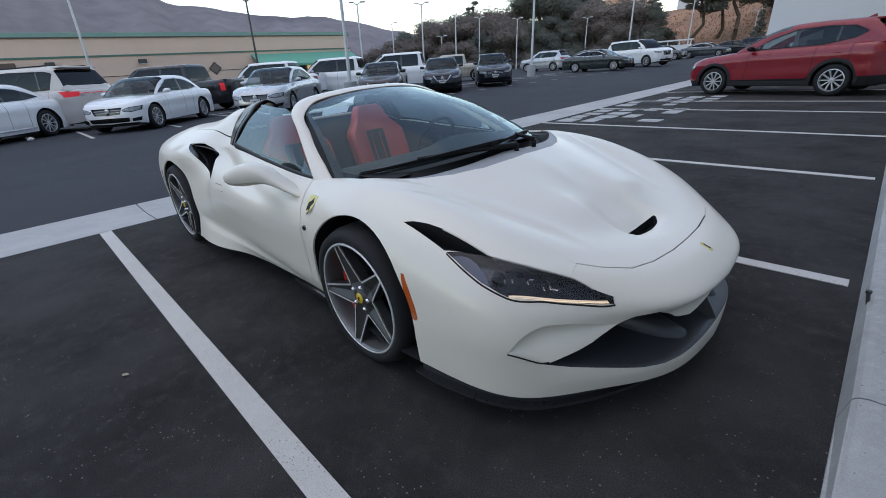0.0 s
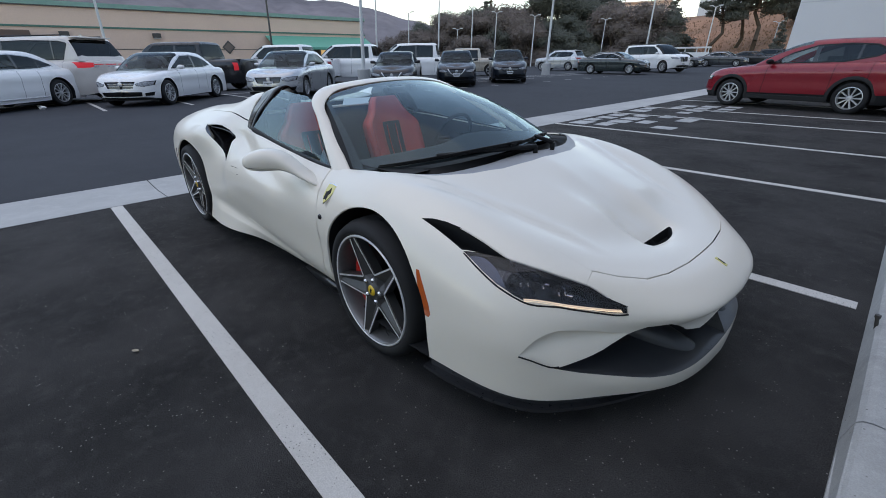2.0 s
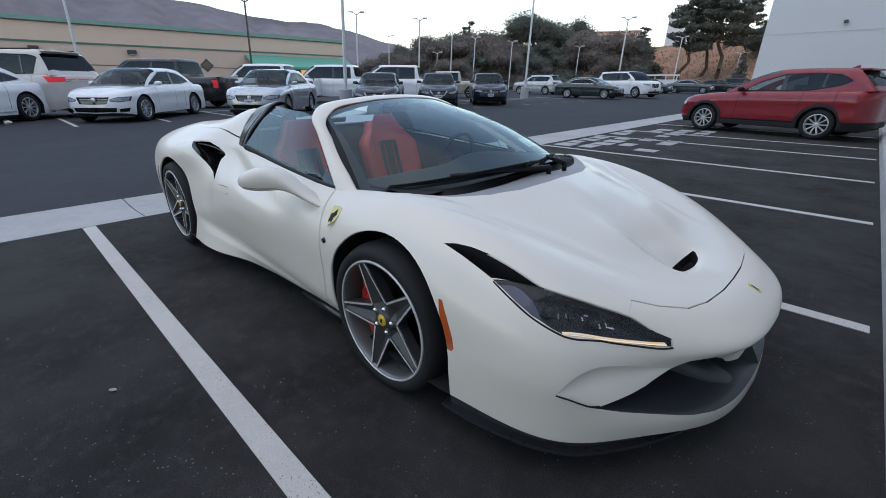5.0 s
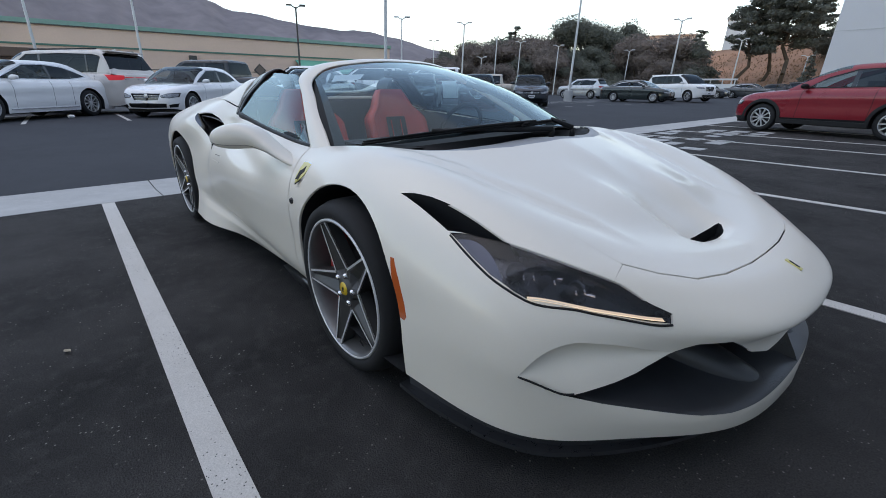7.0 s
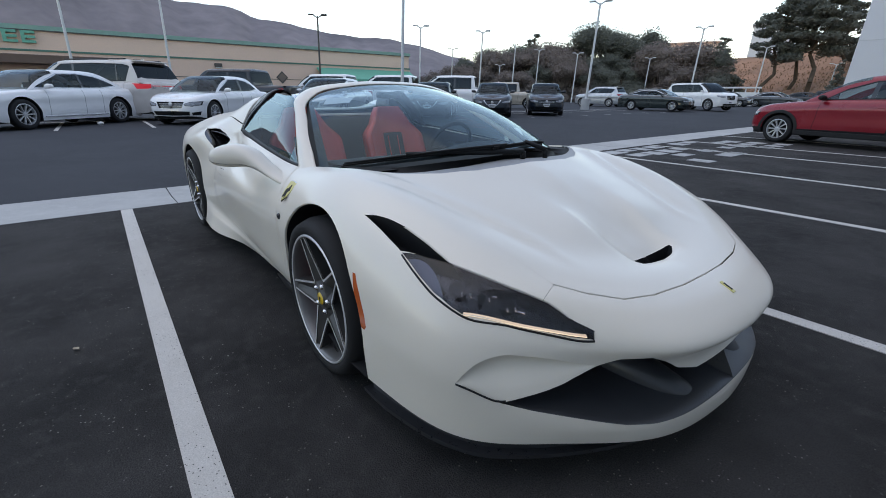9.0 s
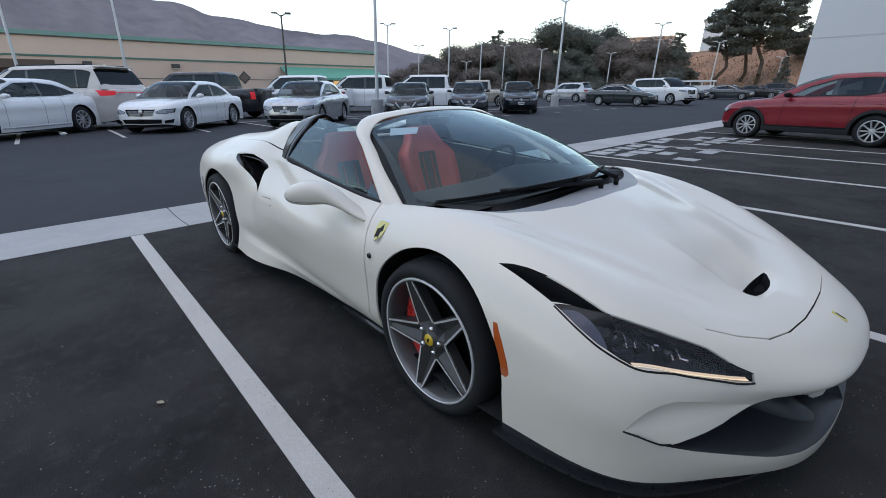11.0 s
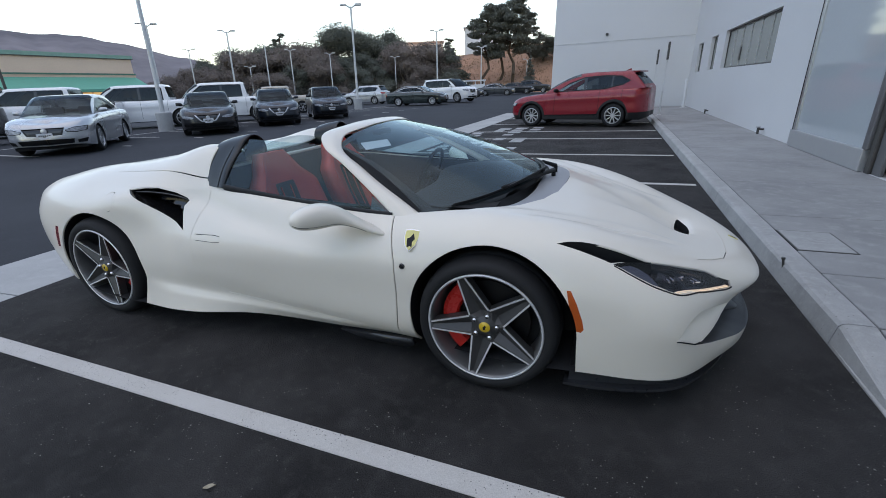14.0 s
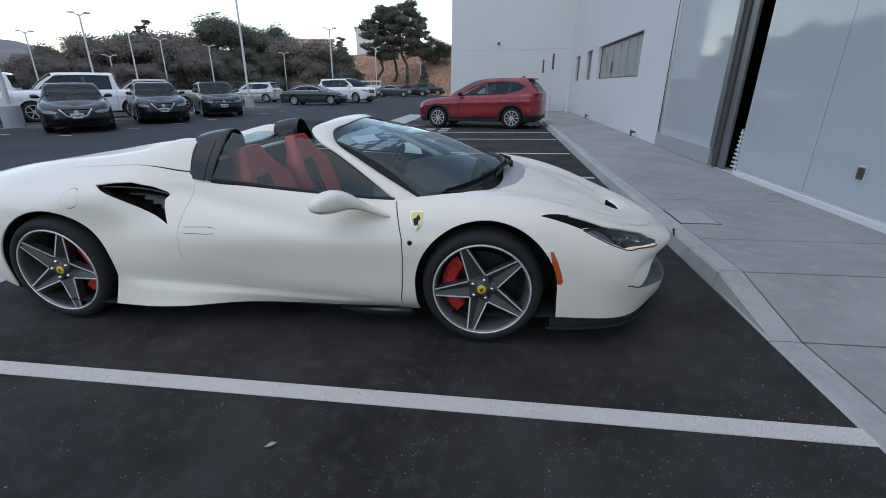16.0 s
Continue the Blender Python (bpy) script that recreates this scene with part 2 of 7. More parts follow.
def pane(name, tint, gloss=1.0, rough=0.02, power_of=4.2, sheen=(1.0, 1.0, 1.0), least=0.08):
    """A thin sheet of glass: clear, tinted, with a mirror sheen that grows towards grazing view."""
    m, n, l = nodes_of(name)
    n.remove(n["Principled BSDF"])
    clear, shine, mix, layer = n.new("ShaderNodeBsdfTransparent"), n.new("ShaderNodeBsdfGlossy"), n.new("ShaderNodeMixShader"), n.new("ShaderNodeLayerWeight")
    clear.inputs["Color"].default_value = (*tint, 1)
    shine.inputs["Roughness"].default_value = rough
    shine.inputs["Color"].default_value = (*[gloss * c for c in sheen], 1)
    layer.inputs["Blend"].default_value = 0.5
    power, scale = n.new("ShaderNodeMath"), n.new("ShaderNodeMath")
    power.operation, scale.operation = "POWER", "MULTIPLY_ADD"
    power.inputs[1].default_value = power_of
    scale.inputs[1].default_value, scale.inputs[2].default_value = 1 - least, least
    l.new(layer.outputs["Facing"], power.inputs[0])
    l.new(power.outputs[0], scale.inputs[0])
    l.new(scale.outputs[0], mix.inputs[0])
    l.new(clear.outputs[0], mix.inputs[1])
    l.new(shine.outputs[0], mix.inputs[2])
    l.new(mix.outputs[0], n["Material Output"].inputs[0])
    return m


def foliage(name, color, tint):
    """Leaves: each spray its own shade, some light coming through."""
    m, n, l = nodes_of(name)
    n.remove(n["Principled BSDF"])
    geo, mix, rough, thin, both = n.new("ShaderNodeNewGeometry"), n.new("ShaderNodeMix"), n.new("ShaderNodeBsdfDiffuse"), n.new("ShaderNodeBsdfTranslucent"), n.new("ShaderNodeMixShader")
    mix.data_type = "RGBA"
    mix.inputs[6].default_value, mix.inputs[7].default_value = (*color, 1), (*tint, 1)
    l.new(geo.outputs["Random Per Island"], mix.inputs[0])
    l.new(mix.outputs[2], rough.inputs[0])
    l.new(mix.outputs[2], thin.inputs[0])
    both.inputs[0].default_value = 0.4
    l.new(rough.outputs[0], both.inputs[1])
    l.new(thin.outputs[0], both.inputs[2])
    l.new(both.outputs[0], n["Material Output"].inputs[0])
    return m


def glow(name, color, strength):
    m, n, l = nodes_of(name)
    b = n["Principled BSDF"]
    b.inputs["Base Color"].default_value = (*color, 1)
    b.inputs["Emission Color"].default_value = (*color, 1)
    b.inputs["Emission Strength"].default_value = strength
    return m


def specked(name, color, patch, fleck, big, share, fleck_scale, fleck_size, bump, rough=0.85, grit=0.4, cover=0.52):
    """Ground surface: a grainy base, soft paler or darker patches, and scattered flecks."""
    m, n, l = nodes_of(name)
    b = n["Principled BSDF"]
    b.inputs["Roughness"].default_value, b.inputs["Specular IOR Level"].default_value = rough, 0.15
    co = n.new("ShaderNodeTexCoord")

    def tex(kind, scale, detail=6.0):
        t = n.new(kind)
        t.inputs["Scale"].default_value = scale
        if kind == "ShaderNodeTexNoise":
            t.inputs["Detail"].default_value, t.inputs["Roughness"].default_value = detail, 0.62
        l.new(co.outputs["Object"], t.inputs["Vector"])
        return t.outputs[0]

    def ramp(src, a, c, to0=0.0, to1=1.0):
        r = n.new("ShaderNodeMapRange")
        for k, v in zip(("From Min", "From Max", "To Min", "To Max"), (a, c, to0, to1)):
            r.inputs[k].default_value = v
        l.new(src, r.inputs["Value"])
        return r.outputs[0]

    def mix(f, one, two, mode="MIX"):
        x = n.new("ShaderNodeMix")
        x.data_type, x.blend_type = "RGBA", mode
        for k, v in ((0, f), (6, one), (7, two)):
            if isinstance(v, (tuple, float)):
                x.inputs[k].default_value = (*v, 1) if isinstance(v, tuple) else v
            else:
                l.new(v, x.inputs[k])
        return x.outputs[2]

    grain = tex("ShaderNodeTexNoise", 190.0, 3.0)
    out = mix(ramp(tex("ShaderNodeTexNoise", big), 0.5 - share, 0.5 + share), color, patch)
    out = mix(ramp(tex("ShaderNodeTexNoise", big * 9.0), 0.50, 0.70, 0.0, 0.75), out, patch)
    shadow = ramp(grain, 0.25, 0.75, 1 - grit, 1 + grit)
    grey = n.new("ShaderNodeCombineColor")
    for k in range(3):
        l.new(shadow, grey.inputs[k])
    out = mix(1.0, out, grey.outputs[0], "MULTIPLY")
    dots = ramp(tex("ShaderNodeTexVoronoi", fleck_scale), fleck_size * 0.6, fleck_size, 1.0, 0.0)
    few = ramp(tex("ShaderNodeTexNoise", 5.0), cover, cover + 0.10)
    both = n.new("ShaderNodeMath")
    both.operation = "MULTIPLY"
    l.new(dots, both.inputs[0])
    l.new(few, both.inputs[1])
    out = mix(both.outputs[0], out, fleck)
    l.new(out, b.inputs["Base Color"])
    bp = n.new("ShaderNodeBump")
    bp.inputs["Strength"].default_value, bp.inputs["Distance"].default_value = 0.9, bump
    l.new(grain, bp.inputs["Height"])
    l.new(bp.outputs[0], b.inputs["Normal"])
    return m


PAPER = shade("white_paper", (0.80, 0.79, 0.76), 0.8, vary=0.04)
ASPHALT = specked("sealed_asphalt", (0.0255, 0.0243, 0.0238), (0.065, 0.0618, 0.060), (0.27, 0.25, 0.23), 1.2, 0.17, 42.0, 0.15, 0.012, grit=0.65, cover=0.47)
PAVING = specked("paving_concrete", (0.25, 0.247, 0.243), (0.37, 0.365, 0.355), (0.14, 0.137, 0.133), 1.1, 0.22, 24.0, 0.10, 0.002, grit=0.14)
AISLE = specked("worn_asphalt", (0.040, 0.0422, 0.048), (0.055, 0.0578, 0.0645), (0.10, 0.10, 0.10), 0.35, 0.2, 20.0, 0.10, 0.004)
CONCRETE = specked("concrete", (0.36, 0.355, 0.345), (0.47, 0.465, 0.45), (0.19, 0.185, 0.18), 0.9, 0.2, 34.0, 0.08, 0.0015, grit=0.10)
KERB = specked("kerb_concrete", (0.33, 0.325, 0.315), (0.45, 0.445, 0.43), (0.13, 0.125, 0.12), 2.6, 0.2, 30.0, 0.12, 0.002, grit=0.12)
LINE = specked("road_paint", (0.52, 0.492, 0.455), (0.60, 0.572, 0.535), (0.06, 0.06, 0.062), 2.0, 0.25, 71.0, 0.21, 0.002, 0.7, grit=0.16, cover=0.42)
EARTH = shade("dry_earth", (0.30, 0.19, 0.13), 0.95, vary=0.35, scale=0.12, fine=3.0, bump=0.05, spec=0.1, tint=(0.36, 0.19, 0.12))
WALLWHITE = shade("white_wall_paint", (0.66, 0.655, 0.65), 0.6, vary=0.03, scale=0.6, fine=40, bump=0.001)
PANELWHITE = shade("white_glazed_panel", (0.44, 0.475, 0.49), 0.06, vary=0.02, scale=0.5, fine=20, rough_vary=0.02, spec=0.55)
STUCCO = shade("tan_stucco", (0.68, 0.485, 0.385), 0.9, vary=0.06, scale=0.3, fine=8, bump=0.01, spec=0.2)
STUCCO2 = shade("pale_stucco", (0.70, 0.505, 0.40), 0.9, vary=0.06, scale=0.3, fine=8, bump=0.01, spec=0.2)
GREEN = shade("green_trim", (0.06, 0.17, 0.13), 0.6, vary=0.1)
PARAPET = shade("pale_green_roof_edge", (0.17, 0.31, 0.26), 0.5, vary=0.1)
AWNING = shade("green_awning", (0.10, 0.36, 0.26), 0.6, vary=0.1)
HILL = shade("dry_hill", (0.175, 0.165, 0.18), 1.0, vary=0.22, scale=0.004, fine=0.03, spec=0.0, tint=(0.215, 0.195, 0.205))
STEEL = shade("painted_steel", (0.56, 0.56, 0.55), 0.5, 0.2, vary=0.08)
DARKSTEEL = shade("dark_bronze_steel", (0.07, 0.065, 0.06), 0.5, 0.3, vary=0.1)
ALU = shade("brushed_aluminium", (0.45, 0.46, 0.47), 0.35, 0.9, vary=0.06, stretch=(1, 1, 12))
BARK = shade("bark", (0.10, 0.075, 0.055), 0.95, vary=0.3, scale=2, fine=20, bump=0.02, spec=0.1)
LEAF = foliage("dark_foliage", (0.135, 0.145, 0.125), (0.20, 0.205, 0.175))
LEAF2 = foliage("brown_green_foliage", (0.20, 0.17, 0.155), (0.27, 0.225, 0.20))
BLACK = shade("black_plastic", (0.012, 0.012, 0.013), 0.5, vary=0.2, fine=300, spec=0.25)
GLOSSBLACK = shade("gloss_black", (0.008, 0.008, 0.009), 0.12, vary=0.1, coat=0.6)
# near-black that stands for shade in wells, gaps and the room behind the doorway
VOID = shade("cavity_shade_black", (0.018, 0.0185, 0.020), 0.8, vary=0.1, spec=0.25)
RUBBER = shade("tyre_rubber", (0.017, 0.017, 0.018), 0.75, vary=0.2, scale=8, fine=120, bump=0.001, spec=0.3)
CHROME = shade("chrome", (0.75, 0.75, 0.76), 0.12, 1.0, vary=0.03)
RIMSILVER = shade("silver_alloy", (0.52, 0.52, 0.53), 0.3, 0.5, vary=0.05)
CLEAR = pane("clear_car_glass", (0.55, 0.60, 0.60), power_of=7.0, least=0.035, sheen=(0.80, 0.92, 1.0))
TINTED = pane("tinted_car_glass", (0.10, 0.11, 0.11), power_of=7.0, least=0.035, sheen=(0.80, 0.92, 1.0))
BRIGHT = shade("bright_trim", (0.58, 0.58, 0.59), 0.25, 0.4, vary=0.05)
LAMP = shade("lamp_lens", (0.27, 0.28, 0.30), 0.08, vary=0.85, scale=26, fine=90, coat=1.0)
TAIL = shade("red_lamp_lens", (0.30, 0.012, 0.012), 0.1, vary=0.2, scale=20, coat=1.0)
TAILON = glow("lit_tail_lamp", (0.60, 0.02, 0.03), 0.10)
PLATE = shade("number_plate", (0.6, 0.61, 0.63), 0.5, vary=0.05)
CABINDARK = shade("dark_trim", (0.02, 0.02, 0.021), 0.8, vary=0.2)

# ---- the site: lot, gutter, kerb, pavement, buildings ----
KERB_X, WALL_X, KERB_H = 1.66, 3.52, 0.14


def slab(name, lo, hi, material, label="", category="", bevel=0.0, kind="structure"):
    ob = finish(name, boxes((lo, hi), bevel=bevel), material, smooth=False)
    return tagged(ob, label, category, kind=kind)


ground = finish("ground", boxes(((-3000, -3000, -0.6), (3000, 3000, -0.12))), EARTH, smooth=False)
tagged(ground, "dry bare earth round the car park", "ground", kind="structure")
slab("parking_bays", (-3.78, -30, -0.12), (KERB_X + 0.02, 20.5, 0), ASPHALT, "dark freshly sealed asphalt of the parking bays", "asphalt")
RISE_X, RISE = -13.0, 0.2  # the far car park falls gently to the gutter


def lot_z(x):
    return RISE * min(1.0, max(0.0, (-4.78 - x) / (-4.78 - RISE_X)))


bm = bmesh.new()
prism(bm, [(-4.78, -0.002), (-4.78, -0.4), (-90, -0.4), (-90, RISE), (RISE_X - 2, RISE), (RISE_X - 0.5, RISE - 0.006), (RISE_X + 2, RISE - 0.05)], -70, 74, "y")
tagged(finish("road", bm, AISLE, smooth=False), "grey worn asphalt of the car park aisles", "asphalt", kind="structure")
bm = bmesh.new()
prism(bm, [(20.5, -0.4), (20.5, -0.002), (29, RISE), (74, RISE), (74, -0.4)], -4.78, 14, "x")
tagged(finish("road_end", bm, AISLE, smooth=False), "grey worn asphalt beside the white wall", "asphalt", kind="structure")

# concrete gutter, a shallow channel between bays and aisle
gutter = empty("gutter", label="pale concrete gutter strip across the car park", category="gutter", kind="structure")
for y in np.arange(-28.47, 20.4, 3.05):
    bm = bmesh.new()
    prism(bm, [(-4.78, -0.1), (-3.78, -0.1), (-3.78, 0.002), (-4.2, -0.018), (-4.36, -0.018), (-4.78, 0.0)], y + 0.006, min(y + 3.044, 20.5), "y")
    part("slab", bm, CONCRETE, gutter)

# kerb and pavement, which fall to the level of the bays at a dropped kerb
RAMP_TOP, RAMP_FOOT = -0.05, -0.76


def kerb_h(y):
    k = min(1.0, max(0.0, (y - RAMP_FOOT) / (RAMP_TOP - RAMP_FOOT)))
    return 0.008 + (KERB_H - 0.008) * k


def follow_ramp(bm):
    for v in bm.verts:
        if v.co.z > 0:
            v.co.z *= kerb_h(v.co.y) / KERB_H
    return bm


def joints(near, step):
    """Joint positions along the pavement: those near the dropped kerb, then even steps both ways."""
    up = list(np.arange(near[-1] + step, 20.4, step)) + [20.5]
    down = list(np.arange(near[0] - step, -31, -step))[::-1]
    return [float(y) for y in down + list(near) + up]


kerb = empty("kerb", label="raised pale concrete kerb that drops to the asphalt", category="kerb", kind="structure")
rows = joints((RAMP_FOOT, RAMP_TOP), 3.05)
for y, y1 in zip(rows, rows[1:]):
    bm = bmesh.new()
    prism(bm, [(KERB_X + 0.02, -0.1), (KERB_X + 0.17, -0.1), (KERB_X + 0.17, KERB_H), (KERB_X + 0.058, KERB_H), (KERB_X + 0.034, KERB_H - 0.006), (KERB_X + 0.018, KERB_H - 0.022), (KERB_X, 0.02), (KERB_X - 0.006, -0.1)], y + 0.004, y1 - 0.004, "y")
    part("kerbstone", follow_ramp(bm), KERB, kerb, smooth=False)
pavement = empty("pavement", label="pale concrete pavement with scored joints", category="pavement", kind="structure")
rows = joints((RAMP_FOOT, RAMP_TOP, 0.66, 2.05), 1.52)
for y, y1 in zip(rows, rows[1:]):
    part("paving_slab", follow_ramp(boxes(((KERB_X + 0.184, y + 0.007, -0.1), (WALL_X + 0.2, y1 - 0.007, KERB_H - 0.003)), bevel=0.004, segments=1)), PAVING, pavement)

# bay lines
for y, x1 in ((-6.88, 1.64), (-4.18, 1.64), (-1.48, 1.68), (1.245, 1.605), (3.92, 1.605), (6.5, 1.605), (9.15, 1.62), (11.0, 1.62), (13.7, 1.62), (16.4, 1.62)):
    tagged(finish("bay_line", boxes(((-3.76, y - 0.05, -0.002), (x1, y + 0.05, 0.004))), LINE, smooth=False), "white painted parking bay line on dark asphalt", "painted line", "bay lines", "structure")
# short bay lines of the far rows and the line between the rows
for i in range(16):
    y = -4.55 + 2.12 * i
    x1 = -13.25 + 0.2 * min(6.0, max(0.0, y - 3.9))
    bm = boxes(((-17.0, y - 0.045, RISE - 0.004), (-15.0, y + 0.045, RISE + 0.003)), ((-15.0, y - 0.045, RISE - 0.02), (x1, y + 0.045, RISE + 0.003)))
    for v in bm.verts:
        if v.co.x > -14.9:
            v.co.z += min(0.0, np.interp(x1, [-15.0, -13.5, -11.0], [0, -0.006, -0.05]))
    tagged(finish("bay_line", bm, LINE, smooth=False), "thin white painted parking bay line of the far row", "painted line", "far bay lines", "structure")
tagged(finish("bay_line", boxes(((-17.09, -6, RISE - 0.004), (-17.0, 30, RISE + 0.003))), LINE, smooth=False), "white painted line between two rows of parked cars", "painted line", "far bay lines", "structure")

# scraps of paper left on the aisle
for x, y, wide, seed in ((-15.05, -1.49, 0.16, 3), (-15.9, -1.52, 0.13, 8)):
    rng = random.Random(seed)
    bm = bmesh.new()
    bmesh.ops.create_icosphere(bm, subdivisions=2, radius=wide / 2)
    for v in bm.verts:
        v.co *= rng.uniform(0.75, 1.15)
        v.co.z = max(v.co.z * 0.7, -wide * 0.28)
    scrap = tagged(finish("crumpled_paper", bm, PAPER, smooth=False), "crumpled scrap of white paper lying on the asphalt", "litter", "paper scraps")
    scrap.matrix_world = pose(x, y, RISE + wide * 0.28)

# worn lettering and hatching painted on the bay beside the red car: strokes that can no longer be read
rng = random.Random(5)
stripes = empty("worn_marking", label="worn white painted blocks on the asphalt, no longer readable", category="road marking", kind="structure")
WORN = specked("worn_road_paint", (0.30, 0.30, 0.295), (0.50, 0.50, 0.49), (0.05, 0.05, 0.052), 3.0, 0.2, 30.0, 0.30, 0.003, 0.8, grit=0.15)
for row, x0 in enumerate((-3.62, -3.08, -2.54, -2.0)):
    for k in range(9):
        if rng.random() < 0.15 + 0.12 * row:
            continue
        y = 6.75 + k * 0.60 + 0.15 * row + rng.uniform(-0.05, 0.05)
        part("painted_block", boxes(((x0, y, -0.002), (x0 + rng.uniform(0.28, 0.42), y + rng.uniform(0.34, 0.52), 0.004))), WORN, stripes)

# utility cover in the pavement
slab("cover_frame", (1.84, 1.085, KERB_H - 0.02), (2.21, 1.575, KERB_H + 0.001), DARKSTEEL, "dark steel rim round the utility cover", "frame")
cover = finish("utility_cover", boxes(((1.852, 1.097, KERB_H - 0.02), (2.198, 1.563, KERB_H + 0.004)), bevel=0.004), KERB, smooth=False)
tagged(cover, "square concrete utility cover let into the pavement", "utility cover")

# ---- white building along the pavement ----
def wall(name, lo, hi, holes, axis, material, label):
    """A wall of boxes round rectangular openings. axis: the direction it runs along."""
    i = 0 if axis == "x" else 1
    cuts = sorted({lo[i], hi[i], *[v for a in holes for v in (a[0], a[1])]})
    bm = bmesh.new()
    for a, b in zip(cuts, cuts[1:]):
        zs = [(lo[2], hi[2])]
        for h in holes:
            if h[0] <= a and b <= h[1]:
                zs = [(lo[2], h[2]), (h[3], hi[2])]
        for z0, z1 in zs:
            if z1 - z0 > 1e-4:
                l, h = list(lo), list(hi)
                l[i], h[i], l[2], h[2] = a, b, z0, z1
                box(bm, l, h)
    bmesh.ops.remove_doubles(bm, verts=bm.verts, dist=1e-4)
    return tagged(finish(name, bm, material, smooth=False), label, "wall", kind="structure")


OPEN = [(3.62, 6.93, KERB_H, 5.2), (9.2, 14.4, 1.58, 2.67), (15.6, 16.7, 1.58, 2.67), (18.3, 19.4, 1.55, 2.62)]
wall("wall_east", (WALL_X, 3.62, 0), (WALL_X + 0.35, 20.8, 9.0), OPEN, "y", WALLWHITE, "white painted building wall with a window band")
wall("wall_east_low", (WALL_X + 0.06, -32, 0), (WALL_X + 0.35, 3.62, 9.0), [(-32, 3.62, KERB_H, 7.5)], "y", WALLWHITE, "white painted wall above the glazed panels")
wall("wall_north", (-2.62, 20.8, 0), (14, 21.2, 9.0), [], "x", WALLWHITE, "tall plain white side wall of the building")
wall("wall_north_return", (-2.62, 21.2, 0), (-2.3, 40, 9.0), [], "y", WALLWHITE, "tall plain white side wall of the building")
slab("wall_back", (9, -32, 0), (9.3, 20.8, 9), WALLWHITE, "plain inner back wall of the building", "wall")
slab("ceiling", (WALL_X, -32, 8.8), (14, 40, 9.05), WALLWHITE, "flat roof slab of the white building", "roof")
# added floor and partitions: the dark of the doorway room is in their colour
slab("floor", (WALL_X + 0.2, -32, -0.1), (9, 20.8, KERB_H), VOID, "added floor inside the building, near-black in place of shade", "floor")
slab("wall_inner", (WALL_X + 0.4, 7.4, 0), (9, 7.6, 8.8), VOID, "added inner partition, near-black in place of shade", "wall")
slab("wall_inner_back", (5.2, 2.6, 0), (5.4, 7.4, 8.8), VOID, "added inner partition, near-black in place of shade", "wall")
slab("wall_inner_low", (WALL_X + 0.4, 2.4, 0), (9, 2.6, 8.8), VOID, "added inner partition, near-black in place of shade", "wall")
bm = bmesh.new()
for z in (3.1, 6.2):
    box(bm, (-2.60, 20.788, z - 0.012), (3.5, 20.799, z + 0.012))
tagged(finish("wall_joint", bm, STEEL, smooth=False), "thin reveal joints in the white wall", "joint", kind="structure")

# windows
FROST = shade("frosted_glass", (0.27, 0.28, 0.25), 0.15, vary=0.1, scale=0.7, fine=20)
for k, (y0, y1, z0, z1) in enumerate(OPEN[1:], 1):
    w = empty(f"window_{k}", label="grey frosted window set into the white wall", category="window", kind="structure")
    part("window_frame", boxes(((WALL_X + 0.10, y0, z0), (WALL_X + 0.16, y1, z0 + 0.04)), ((WALL_X + 0.10, y0, z1 - 0.05), (WALL_X + 0.16, y1, z1)), ((WALL_X + 0.10, y0, z0), (WALL_X + 0.16, y0 + 0.04, z1)), ((WALL_X + 0.10, y1 - 0.04, z0), (WALL_X + 0.16, y1, z1))), DARKSTEEL, w)
    n = 6 if y1 - y0 > 3 else 1
    for i in range(n):
        a, b = y0 + (y1 - y0) * i / n, y0 + (y1 - y0) * (i + 1) / n
        part("pane", boxes(((WALL_X + 0.12, a + 0.02, z0 + 0.03), (WALL_X + 0.135, b - 0.02, z1 - 0.04))), FROST, w)
        if i:
            part("mullion", boxes(((WALL_X + 0.105, a - 0.008, z0 + 0.03), (WALL_X + 0.15, a + 0.008, z1 - 0.04))), STEEL, w)
    if n > 1:
        part("window_latch", boxes(((WALL_X + 0.095, 12.6, 1.75), (WALL_X + 0.12, 12.75, 2.1))), DARKSTEEL, w)

# tall glazed door leaf with its kick plate, slid aside from a dark opening
door = empty("door_1", label="tall white glazed door with a grey frame and kick plate", category="door", kind="structure")
KICKPLATE = shade("pale_brushed_metal", (0.42, 0.42, 0.42), 0.45, 0.4, vary=0.06, stretch=(1, 8, 1))
FRAMEGREY = shade("grey_door_frame", (0.17, 0.17, 0.175), 0.4, 0.5, vary=0.06, stretch=(1, 1, 8))
part("door_panel", boxes(((WALL_X - 0.02, 4.46, 0.42), (WALL_X + 0.02, 6.80, 5.1))), PANELWHITE, door)
part("kick_plate", boxes(((WALL_X - 0.06, 4.40, KERB_H), (WALL_X + 0.03, 6.98, 0.42)), bevel=0.01), KICKPLATE, door, "pale grey metal kick plate")
part("door_stile", boxes(((WALL_X - 0.05, 6.80, 0.42), (WALL_X + 0.06, 6.90, 5.15)), bevel=0.008), ALU, door)
part("door_stile", boxes(((WALL_X - 0.05, 4.34, 0.42), (WALL_X + 0.06, 4.46, 5.15)), bevel=0.008), FRAMEGREY, door)
part("door_jamb", boxes(((WALL_X - 0.02, 4.22, KERB_H), (WALL_X + 0.10, 4.33, 5.2)), bevel=0.01), DARKSTEEL, door)
part("door_jamb", boxes(((WALL_X + 0.01, 4.03, KERB_H), (WALL_X + 0.06, 4.21, 5.2)), bevel=0.01), FRAMEGREY, door)
